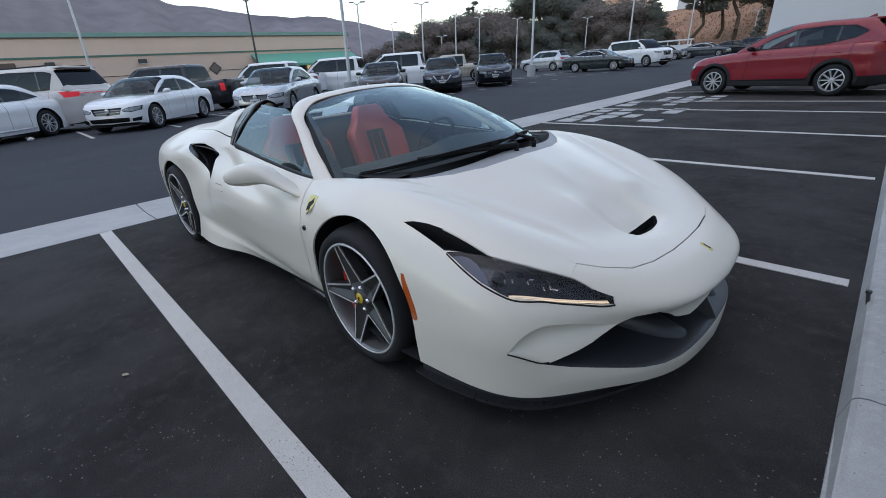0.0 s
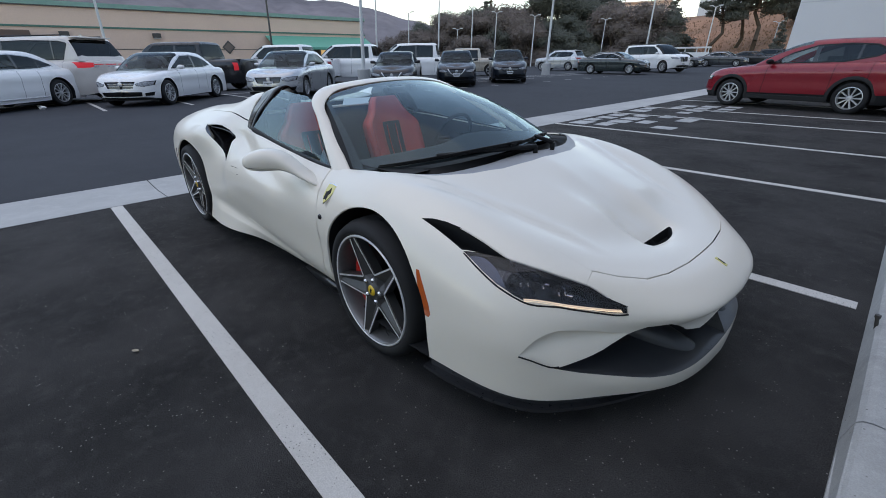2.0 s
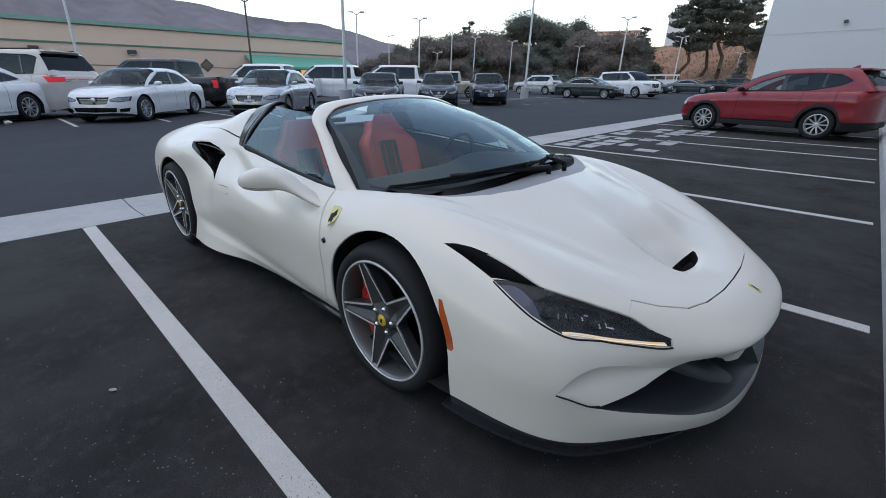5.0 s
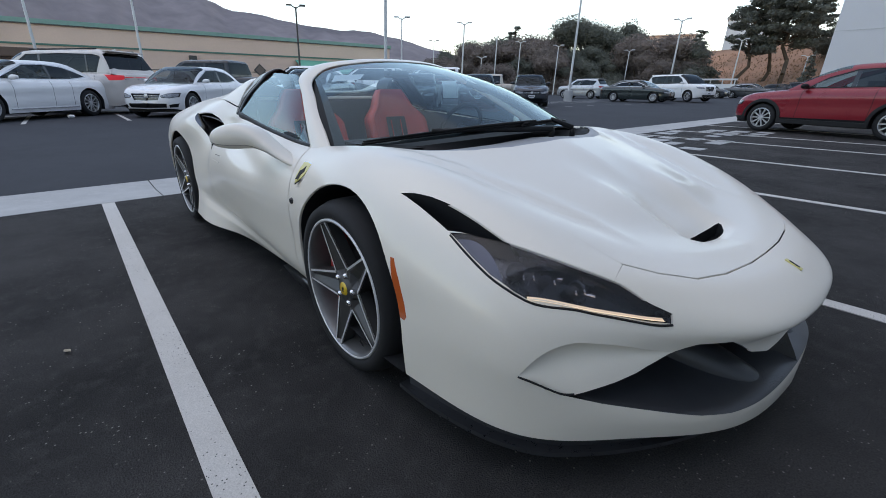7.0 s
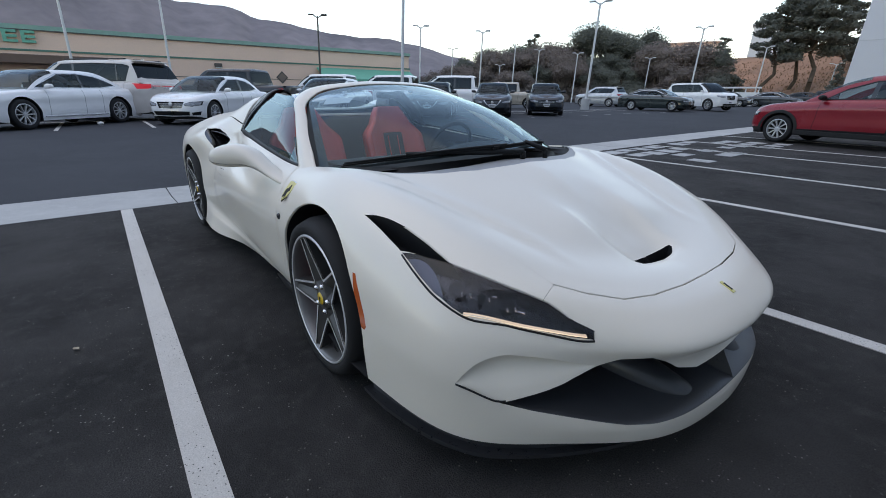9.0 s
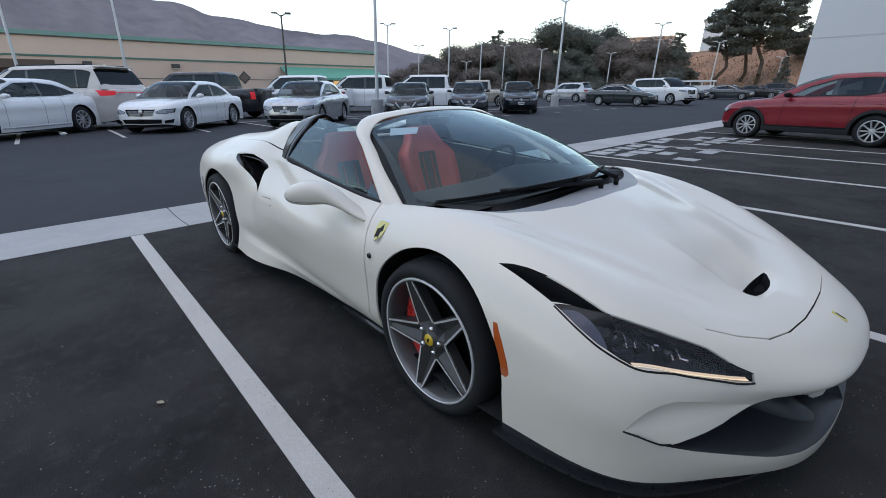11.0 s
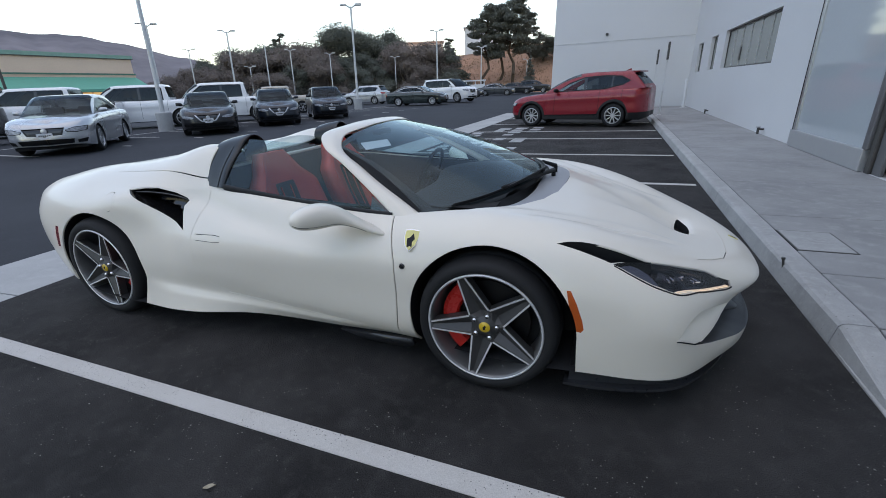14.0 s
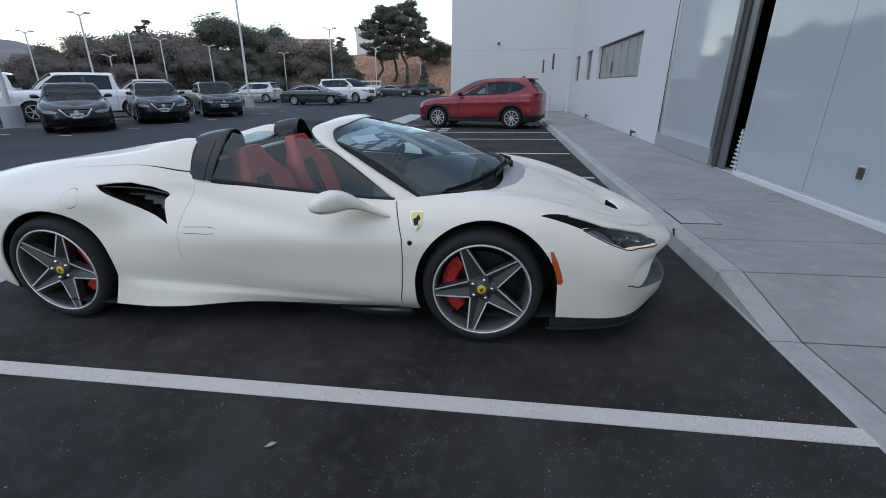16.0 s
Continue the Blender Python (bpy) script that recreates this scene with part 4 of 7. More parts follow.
# ---- lamp posts ----
def lamp_post(x, y, h=6.9, z=RISE, turn=0, base=True, head=True, material=STEEL, label="tall grey car park lamp post with two flat heads"):
    p = empty("street_lamp", pose(x, y, z, 0, 0, turn), label, "lamp post", "lamp posts")
    if base:
        bm = bmesh.new()
        lathe(bm, [(0.001, 0.0), (0.30, 0.0), (0.30, 0.72), (0.28, 0.75), (0.001, 0.75)], 20)
        part("concrete_base", bm, CONCRETE, p)
    bm = bmesh.new()
    rod(bm, (0, 0, 0.7 if base else 0), (0, 0, h - 0.1), 0.085, 0.06, n=12)
    part("pole", bm, material, p)
    if head:
        for s in (-1, 1):
            bm = bmesh.new()
            rod(bm, (0, 0, h - 0.22), (0, s * 0.35, h), 0.04, n=8)
            arm = part("arm", bm, material, p)
            bm = boxes(((-0.14, s * 0.30 - 0.02, h - 0.03), (0.14, s * 0.72, h + 0.05)), bevel=0.02)
            part("lamp_head", bm, material, p)
    return p


lamp_post(-17.0, 10.4, turn=135)
lamp_post(-17.5, 26.4, turn=118)
for az, d, turn in ((157.19, 39.95, 60), (145.06, 43.9, 50), (137.5, 47, 40), (113.3, 48.9, 25), (-179.0, 36, 80), (172.9, 36, 80)):
    lamp_post(*bearing(az, d, (1.55, -1.52)), turn=az, base=d < 40, material=DARKSTEEL if az == 157.19 else STEEL)
for az, d, h, turn, head in ((139.5, 63.6, 6.9, 50, True), (131.7, 58, 6.9, 30, False), (129.0, 65.6, 6.9, 30, True), (116.7, 74, 6.2, 20, True), (106.0, 68, 6.6, 10, True), (124.5, 66, 6.4, 25, True), (133.6, 66, 5.0, 30, True)):
    lamp_post(*bearing(az, d), h=h, turn=az, base=False, head=head)
x, y = bearing(100.4, 76)
lamp_post(x, y, h=1.39 + 76 * math.tan(radians(2.84)) - slope_z(x, y), z=slope_z(x, y), turn=100, base=False)

# ---- buildings on the hill, low white enclosure at its foot ----
def hill_house(az0, az1, d, el0, el1, depth, material, label):
    x0, y0 = bearing(az0, d)
    x1, y1 = bearing(az1, d)
    z0, z1 = 1.39 + d * math.tan(radians(el0)), 1.39 + d * math.tan(radians(el1))
    h = empty("house", pose((x0 + x1) / 2, (y0 + y1) / 2, z0 - 4, 0, 0, math.degrees(math.atan2(y1 - y0, x1 - x0))), label, "house", "hill houses")
    w = math.hypot(x1 - x0, y1 - y0)
    part("wall", boxes(((-w / 2, 0, 0), (w / 2, depth, z1 - z0 + 4 - 0.3))), material, h)
    part("roof", boxes(((-w / 2 - 0.4, -0.4, z1 - z0 + 4 - 0.3), (w / 2 + 0.4, depth + 0.4, z1 - z0 + 4)), bevel=0.05), material, h)
    n = max(2, int(w / 3.5))
    for i in range(n):
        x = -w / 2 + w * (i + 0.5) / n
        win = part("window", boxes(((x - 0.8, -0.06, z1 - z0 + 1.6), (x + 0.8, 0.02, z1 - z0 + 3.0))), DARKSTEEL, h)
        part("pane", boxes(((x - 0.72, -0.075, z1 - z0 + 1.68), (x + 0.72, -0.062, z1 - z0 + 2.92))), FROST, win)


hill_house(116.3, 110.8, 128, 3.4, 5.4, 12, STUCCO, "tan flat-roofed house on the hill")
hill_house(108.1, 103.8, 124, 3.9, 6.75, 12, WALLWHITE, "pale flat-roofed house on the hill")
hill_house(119.4, 117.4, 122, 2.2, 3.6, 8, STUCCO2, "tan low house among the trees")
x0, y0 = bearing(110.1, 62)
shed = empty("enclosure", pose(x0, y0, RISE, 0, 0, 18), "low white walled enclosure with an open top rail", "enclosure")
part("wall", boxes(((0, 0, 0), (5.0, 0.25, 1.45)), bevel=0.02), WALLWHITE, shed)
part("wall", boxes(((0, 0.25, 0), (0.25, 3.0, 1.45)), bevel=0.02), WALLWHITE, shed)
part("top_rail", boxes(((-0.1, -0.1, 1.85), (5.1, 0.4, 2.02)), bevel=0.02), WALLWHITE, shed)
for i in range(5):
    part("post", boxes(((0.02 + 1.2 * i, 0.06, 1.45), (0.14 + 1.2 * i, 0.18, 1.86))), WALLWHITE, shed)

# ---- parked cars ----
WHEELS = {}


def plain_wheel(car, r, width, spokes, x, y, rim=RIMSILVER):
    """A road wheel; its meshes are shared between alike wheels."""
    key = (r, width, spokes, rim.name)
    if key not in WHEELS:
        t, flip = width / 2, pose(0, 0, 0, 90)
        q = r * 0.69
        bm = bmesh.new()
        lathe(bm, [(q, t - 0.01), (q + 0.02, t + 0.004), (r - 0.03, t), (r - 0.004, t - 0.03), (r, t - 0.06), (r, -t + 0.06), (r - 0.03, -t), (q, -t + 0.01)], 36, flip)
        tyre = part("tyre", bm, RUBBER, car, smooth=True)
        bm = bmesh.new()
        lathe(bm, [(q + 0.004, t - 0.004), (q - 0.012, t), (q - 0.02, t - 0.02), (q - 0.03, -t + 0.03)], 36, flip)
        for k in range(spokes):
            a = 2 * math.pi * k / spokes
            w0, w1 = 0.05 / spokes + 0.006, 0.09 / spokes + 0.007
            turn = Matrix.Rotation(a, 4, "Y")
            pts = [(0.03, -w0), (q - 0.005, -w1), (q - 0.005, w1), (0.03, w0)]
            top = [bm.verts.new(turn @ Vector((px, -(t - 0.012 - (0.012 if px < 0.1 else 0)), pz))) for px, pz in pts]
            low = [bm.verts.new(turn @ Vector((px, -(t - 0.06), pz))) for px, pz in pts]
            bm.faces.new(top)
            for i in range(4):
                bm.faces.new((top[i], low[i], low[(i + 1) % 4], top[(i + 1) % 4]))
        lathe(bm, [(0.001, t - 0.016), (0.035, t - 0.018), (0.06, t - 0.03), (0.065, t - 0.06)], 16, flip)
        bmesh.ops.recalc_face_normals(bm, faces=list(bm.faces))
        alloy = part("rim", bm, rim, car, smooth=False)
        bm = bmesh.new()
        lathe(bm, [(0.001, t - 0.08), (q - 0.02, t - 0.08)], 24, flip)
        dark = part("wheel_back", bm, VOID, car)
        WHEELS[key] = [o.data for o in (tyre, alloy, dark)]
        for o in (tyre, alloy, dark):
            bpy.data.objects.remove(o)
    w = new("wheel")
    w.parent, w.matrix_local = car, pose(x, y, r, 0, 0, 0 if y < 0 else 180)
    for name, me in zip(("tyre", "rim", "wheel_back"), WHEELS[key]):
        o = new(name, me)
        o.parent = w
    return w


def parked_car(name, label, category, m, colour, L, W, H, wb, fo, hood, cowl, deck, roof, r=0.33, kind="sedan", clear=0.20, spokes=10, rim=RIMSILVER, roofw=0.70, nose=0.10, cladding=None, grille="wide", brake=False, group="parked cars", detail=1, tint=TINTED, lamp=LAMP, rails=True, front=CLEAR, grille_trim=None, lightbar=False, tail_kick=0.0, surround=BRIGHT, mirror=None, bpost=None, sill_strip=False, plate=True):
    """A parked car: a lofted lower body, a glazed cabin, wheels, lamps. Its middle stands at m, ahead is x."""
    car = empty(name, m, label, category, group)
    w, xf, xr = W / 2, wb / 2 + fo, wb / 2 + fo - L
    r0, r1, f1, f0 = roof  # rear glass foot, roof rear, roof front, windscreen foot

    def top(x):
        xs = [xr, r0, f0, xf - 0.15, xf]
        zs = [deck - 0.04, deck, cowl, hood, hood - 0.05]
        if kind in ("suv", "pickup"):
            xs, zs = [xr, r0 + 0.02, f0, xf - 0.2, xf], [deck, deck, cowl, hood, hood - 0.06]
        return float(np.interp(x, xs, zs))

    S = [(xr, 0.0, 1.0), (xr + 0.03, 0.66, 0.9), (xr + 0.20, 0.94, 0.3), (-wb / 2, 1.0, 0), (-wb * 0.18, 1.0, 0), (wb * 0.18, 1.0, 0), (wb / 2, 0.995, 0), (xf - 0.44, 0.965, 0.12), (xf - 0.13, 0.80, 0.72), (xf, 0.0, 1.0)]
    rows = []
    for frac, zf, inset in ((0.955, "sill", 0.05), (0.992, 0.28, 0.0), (0.990, 0.56, 0.0), (1.0, 0.78, 0.02), (0.925, 0.985, 0.10), (0.55, 1.02, 0.30), (0.0, 1.03, 0.40)):
        line = []
        for i, (x, h, e) in enumerate(S):
            t = top(x)
            z = (clear + (0.05 if i in (0, 1, 8, 9) else 0.0)) if zf == "sill" else clear + (t - clear) * min(zf, 1.0) + (max(0.0, zf - 1.0) * 1.2 if zf > 1 else 0.0)
            if kind != "sedan" and i < 2:
                ins = inset * 0.12
            else:
                ins = inset * (1.0 if i > 5 else 0.6)
            xx = x - math.copysign(ins * e, x) if e else x
            xx -= math.copysign(nose * 0.35 * e * max(0.0, zf - 0.58), x) if not isinstance(zf, str) and zf <= 1 and i > 5 else 0
            line.append((xx, -w * h * frac, z))
        rows.append(line)
    n = 5 if detail else 3
    g = loft(rows, [3, 3, n, n, n, n, n, 4, 5], [3, 3, 3, 4, 3, 3])
    body = bmesh.new()
    sheet(body, g, flip=True)
    bmesh.ops.remove_doubles(body, verts=body.verts, dist=1e-4)
    body.normal_update()
    gaps = []
    # wheel openings
    for cx in (-wb / 2, wb / 2):
        R = r + 0.055
        arc = [(cx + R * math.cos(a), r + R * math.sin(a)) for a in np.linspace(-0.2, math.pi + 0.2, 18)]
        hole = cut(body, arc + [(cx - R, 0), (cx + R, 0)], (0, 2), lambda c: c.y < -w * 0.6)
        gone, well = pocket(body, hole, (0, 0.3, 0))
        gone.free()
        both_sides("wheel_well", well, VOID, car, smooth=False)
        if cladding:
            bm = bmesh.new()
            R2 = R + 0.07
            rows2 = []
            for a in np.linspace(-0.15, math.pi + 0.15, 20):
                ring = []
                for rr in (R - 0.004, (R + R2) / 2, R2):
                    x, z = cx + rr * math.cos(a), r + rr * math.sin(a)
                    ring.append((x, -w * 1.004 - (0.012 if rr < R2 else 0.002), max(z, clear)))
                rows2.append(ring)
            sheet(bm, rows2)
            both_sides("arch_trim", bm, cladding, car, "black plastic wheel arch trim")
    if cladding:
        band = taken(body, cut(body, [(xr - 0.1, 0), (xf + 0.1, 0), (xf + 0.1, clear + 0.12), (xr + 0.9, clear + 0.16), (xr + 0.45, clear + 0.19), (xr - 0.1, clear + 0.20)], (0, 2)))
        for piece in islands(band):
            both_sides("lower_cladding", copied(band, piece), cladding, car, "black plastic lower cladding")
        band.free()
    # lamps and grille, cut from the skin
    fr = lambda c: c.x > xf - 0.75
    nosed = lambda c: c.x > xf - 0.24
    rr_ = lambda c: c.x < xr + 0.55
    up = hood - 0.09
    heads = [(-0.93 * w, up - 0.02), (-0.90 * w, up - 0.13), (-0.70 * w, up - 0.17), (-0.50 * w, up - 0.15), (-0.46 * w, up - 0.10), (-0.66 * w, up - 0.04)]
    if kind == "pickup":
        heads = [(-0.93 * w, up - 0.02), (-0.93 * w, up - 0.24), (-0.66 * w, up - 0.24), (-0.64 * w, up - 0.02)]
    bezel = taken(body, cut(body, heads, (1, 2), fr))
    hy, hz = sum(p[0] for p in heads) / len(heads), sum(p[1] for p in heads) / len(heads)
    lens_bm = taken(bezel, cut(bezel, [(hy + (y_ - hy) * 0.90, hz + (z_ - hz) * 0.76) for y_, z_ in heads], (1, 2)))
    both_sides("lamp_bezel", bezel, GLOSSBLACK, car)
    both_sides("headlamp", lens_bm, lamp, car, "clear headlamp")
    gw, g0, g1 = {"wide": (0.47, up - 0.215, up - 0.04), "tall": (0.40, up - 0.32, up - 0.04), "slim": (0.40, up - 0.12, up - 0.06), "vee": (0.40, up - 0.21, up - 0.03)}[grille]
    if grille_trim:
        line = [(y_ * w, up + dz_) for y_, dz_ in grille_trim]
        trim = taken(body, cut(body, ribbon(line, 0.035), (1, 2), nosed))
        for v in trim.verts:
            v.co.x += 0.008
        trim = joined(trim, mirrored(trim))
        bmesh.ops.remove_doubles(trim, verts=trim.verts, dist=0.004)
        part("grille_trim", copied(trim), BRIGHT, car, "chrome grille outline")
        trim.free()
    shape = [(-gw * w, g1), (-gw * w * 0.82, g0), (0.01, g0 - 0.015), (0.01, g1)]
    if grille == "vee":
        shape = [(-0.36 * w, g1), (-0.21 * w, g0), (0.01, g0 - 0.01), (0.01, g1)]
    gone, cav = pocket(body, cut(body, shape, (1, 2), nosed), (-0.04, 0, 0))
    gone.free()
    part("grille", joined(copied(cav), mirrored(cav)), GLOSSBLACK, car, "black front grille")
    cav.free()
    gone, cav = pocket(body, cut(body, [(-0.62 * w, clear + 0.20), (-0.58 * w, clear + 0.09), (0.01, clear + 0.08), (0.01, clear + 0.21)], (1, 2), fr), (-0.05, 0, 0))
    gone.free()
    part("lower_intake", joined(copied(cav), mirrored(cav)), BLACK, car)
    cav.free()
    if kind == "sedan":
        gone, cav = pocket(body, cut(body, [(-0.88 * w, clear + 0.20), (-0.84 * w, clear + 0.10), (-0.66 * w, clear + 0.09), (-0.68 * w, clear + 0.17)], (1, 2), fr), (-0.03, 0.02, 0))
        gone.free()
        both_sides("corner_intake", cav, BLACK, car)
    dz = deck - 0.10 if kind != "suv" else deck - 0.02
    tails = [(-0.97 * w, dz), (-0.97 * w, dz - 0.17), (-0.72 * w, dz - 0.16), (-0.58 * w, dz - 0.12), (-0.60 * w, dz - 0.02)]
    if kind == "pickup":
        tails = [(-1.0 * w, dz), (-1.0 * w, dz - 0.30), (-0.88 * w, dz - 0.30), (-0.88 * w, dz)]
    tl = taken(body, cut(body, tails, (1, 2), rr_))
    both_sides("tail_lamp", tl, TAILON if brake else TAIL, car, "lit red tail lamp" if brake else "red tail lamp")
    if kind == "pickup":
        gone, bed = pocket(body, cut(body, [(xr + 0.12, -0.82 * w), (r0 - 0.10, -0.82 * w), (r0 - 0.10, 0.01), (xr + 0.12, 0.01)], (0, 1), lambda c: c.z > deck - 0.15), (0, 0, -0.45))
        gone.free()
        part("load_bed", joined(copied(bed), mirrored(bed)), BLACK, car, "open dark load bed")
        bed.free()
    # door gaps
    xs = [f0 - 0.30, (f1 + r1) / 2 + 0.12, r1 + 0.18] if kind != "pickup" else [f0 - 0.25, (f1 + r1) / 2 + 0.05, r1 - 0.02]
    for x in xs:
        strip_bm = taken(body, cut(body, ribbon([(x - 0.02, top(x) + 0.02), (x, clear + 0.45), (x + 0.03, clear + 0.12)], 0.010), (0, 2), lambda c: c.y < -w * 0.7))
        for v in strip_bm.verts:
            v.co.y += 0.005
        gaps.append(strip_bm)
    for gap in gaps:
        both_sides("door_gap", gap, VOID, car)
    other = mirrored(body)
    body = joined(body, other)
    bmesh.ops.remove_doubles(body, verts=[v for v in body.verts if abs(v.co.y) < 1e-3], dist=1e-3)
    part("body", body, colour, car, smooth=True)
    # cabin
    rz = H
    span = f1 - r1
    st = [(r0, 0.0, 0.0), (0.5 * (r0 + r1), 0.57, 0.5), (r1, 0.955 if kind == "sedan" else 0.965, 1), (r1 + 0.16 * span, 0.985, 1), (0.5 * (r1 + f1), 1.0, 1), (f1 - 0.18 * span, 0.992, 1), (f1, 0.955, 1), (0.45 * f1 + 0.55 * f0, 0.56, 0.5), (f0, 0.0, 0.0)]
    cab = []
    for frac, kz, bow in (("base", 0.0, 0.0), ("mid", 0.55, 0.25), ("edge", 0.95, 0.6), ("inner", 0.995, 0.9), ("spine", 1.01, 1.0)):
        line = []
        for i, (x, k, e) in enumerate(st):
            b = top(x) - 0.01
            z = b + (rz - b) * k * kz + (0.012 * (kz > 0) if k == 0 else 0)
            hb = 0.885 * w
            he = roofw * w * (1.0 + (0.20 if i in (0, 8) else 0.07 if i in (1, 7) else 0))
            h = {"base": hb, "mid": hb + (he - hb) * 0.50 + 0.015, "edge": he, "inner": he * 0.62, "spine": 0.0}[frac]
            front_bow = (0.16 if i == 8 else 0.13 if i == 7 else 0.08 if i == 6 else -0.10 if i in (0, 1) and kind == "sedan" else -0.04 if i < 2 else 0.0) * bow
            line.append((x + front_bow, -h, z))
        cab.append(line)
    cs, cv = [3, 3, 2, 3, 3, 2, 3, 3], [2, 3, 2, 2]
    g = loft(cab, cs, cv)
    frame_bm, ws_bm, rw_bm = bmesh.new(), bmesh.new(), bmesh.new()
    nu, nv = g.shape[0] - 1, g.shape[1] - 1
    for u in range(nu):
        for v in range(nv):
            quad = [Vector(g[u][v]), Vector(g[u + 1][v]), Vector(g[u + 1][v + 1]), Vector(g[u][v + 1])]
            if (quad[0] - quad[2]).length < 1e-5:
                continue
            dest = ws_bm if v >= 4 and 16 <= u < 22 else rw_bm if v >= 5 and 1 <= u < 5 else frame_bm
            try:
                dest.faces.new([dest.verts.new(p) for p in quad])
            except ValueError:
                pass
    for bmx in (frame_bm, ws_bm, rw_bm):
        bmesh.ops.remove_doubles(bmx, verts=bmx.verts, dist=1e-4)
    # side windows: a black surround let into the cabin side, and panes between its posts
    low = lambda x: top(x) + 0.018
    head = H - (0.10 if kind == "sedan" else 0.12)
    mid = (f1 + r1) / 2
    if kind == "sedan":
        day = [(f0 - 0.07, low(f0) + 0.015), (0.5 * (f0 + f1) - 0.06, 0.5 * (low(f0) + head) + 0.03), (f1 - 0.05, head), (mid, head + 0.025), (r1 + 0.10, head - 0.03), (r1 - 0.22, head - 0.13), (r0 + 0.30, low(r0) + 0.055), (r1, low(r1)), (mid, low(mid))]
        posts = [(mid - 0.02, 0.075), (r1 - 0.04, 0.03)]
    elif kind == "suv":
        day = [(f0 - 0.32, low(f0) + 0.02), (0.5 * (f0 + f1) - 0.16, 0.5 * (low(f0) + head) + 0.05), (f1 - 0.10, head - 0.01), (mid, head + 0.015), (r1 + 0.25, head - 0.02), (r1 + 0.03, head - 0.07 - tail_kick), (r1 - 0.02, head - 0.11 - tail_kick), (r1 + 0.18, low(r1) + 0.03 + tail_kick), (mid, low(mid))]
        posts = [(bpost if bpost is not None else f1 - 0.30 - 0.1 * (f1 - r1), 0.09), (r1 + 0.50, 0.05)]
    else:
        day = [(f0 - 0.13, low(f0) + 0.015), (0.5 * (f0 + f1) - 0.07, 0.5 * (low(f0) + head) + 0.02), (f1 - 0.07, head - 0.01), (mid, head + 0.01), (r1 + 0.14, head - 0.01), (r1 + 0.10, head - 0.05), (r1 + 0.09, low(r1) + 0.02), (mid, low(mid))]
        posts = [(mid + 0.02, 0.10)]
    flank = lambda c: c.y < -0.40 * w
    skin_side = taken(frame_bm, cut(frame_bm, day, (0, 2), flank))
    cx_, cz_ = sum(p[0] for p in day) / len(day), sum(p[1] for p in day) / len(day)
    pane_line = [(x + 0.028 * (1 if x < cx_ else -1) * min(1.0, abs(x - cx_) / 0.3), z + (0.026 if z < cz_ else -0.024)) for x, z in day]
    glass_bm = taken(skin_side, cut(skin_side, pane_line, (0, 2)))
    for x, wide in posts:
        strip_bm = taken(glass_bm, cut(glass_bm, [(x - wide / 2 - 0.02, 3), (x - wide / 2 + 0.02, 0), (x + wide / 2 + 0.02, 0), (x + wide / 2 - 0.02, 3)], (0, 2)))
        both_sides("door_pillar", strip_bm, GLOSSBLACK, car)
    both_sides("window_surround", skin_side, BLACK if cladding or colour in (C_BLACK, C_NAVY) or kind == "pickup" else surround, car)
    for piece in islands(glass_bm):
        if len(piece) < 2:
            continue
        c = copied(glass_bm, piece)
        for v in c.verts:
            v.co.y += 0.006
        centre = sum(v.co.x for v in c.verts) / len(c.verts)
        both_sides("side_window", c, front if centre > posts[0][0] else tint, car)
    glass_bm.free()
    o = mirrored(frame_bm)
    frame_bm = joined(frame_bm, o)
    bmesh.ops.remove_doubles(frame_bm, verts=frame_bm.verts, dist=1e-4)
    part("roof", frame_bm, colour, car, smooth=True)
    for nm, bmx in (("windscreen", ws_bm), ("rear_window", rw_bm)):
        o = mirrored(bmx)
        bmx = joined(bmx, o)
        bmesh.ops.remove_doubles(bmx, verts=bmx.verts, dist=1e-4)
        part(nm, bmx, front if nm == "windscreen" else tint, car, smooth=True)
    part("headlining", boxes(((r1 + 0.05, -roofw * w * 0.86, H - 0.10), (f1 - 0.02, roofw * w * 0.86, H - 0.075))), CABINDARK, car)
    seat_bm = boxes(((r0 + 0.25, -0.80 * w, clear + 0.1), (f0 - 0.05, 0.80 * w, top(0) - 0.12)), ((r1 - 0.05, -0.6 * w, top(0) - 0.15), (r1 + 0.12, 0.6 * w, top(0) + 0.12)), ((f1 - 0.45, -0.65 * w, top(0) - 0.15), (f1 - 0.30, -0.2 * w, top(0) + 0.18)), ((f1 - 0.45, 0.2 * w, top(0) - 0.15), (f1 - 0.30, 0.65 * w, top(0) + 0.18)))
    part("seats", seat_bm, CABINDARK, car)
    # trim
    for s in (-1, 1):
        bm = bmesh.new()
        tube(bm, [(f0 - 0.38, s * 0.90 * w, top(f0) + 0.05), (f0 - 0.36, s * 1.02 * w, top(f0) + 0.09), (f0 - 0.36, s * 1.14 * w, top(f0) + 0.09)], [(0.03, 0.02), (0.07, 0.065), (0.05, 0.05)], 10)
        part("door_mirror", bm, mirror or colour, car, smooth=True)
        for x in (xs[1] + 0.12, xs[2] + 0.12):
            hz_ = clear + (top(x) - clear) * 0.80
            part("door_handle", boxes(((x, s * (w * 0.985) - 0.012, hz_ - 0.018), (x + 0.18, s * (w * 0.985) + 0.012, hz_ + 0.018)), bevel=0.008), colour, car)
        for x in (-wb / 2, wb / 2):
            plain_wheel(car, r, 0.225, spokes, x, s * (w - 0.125), rim)
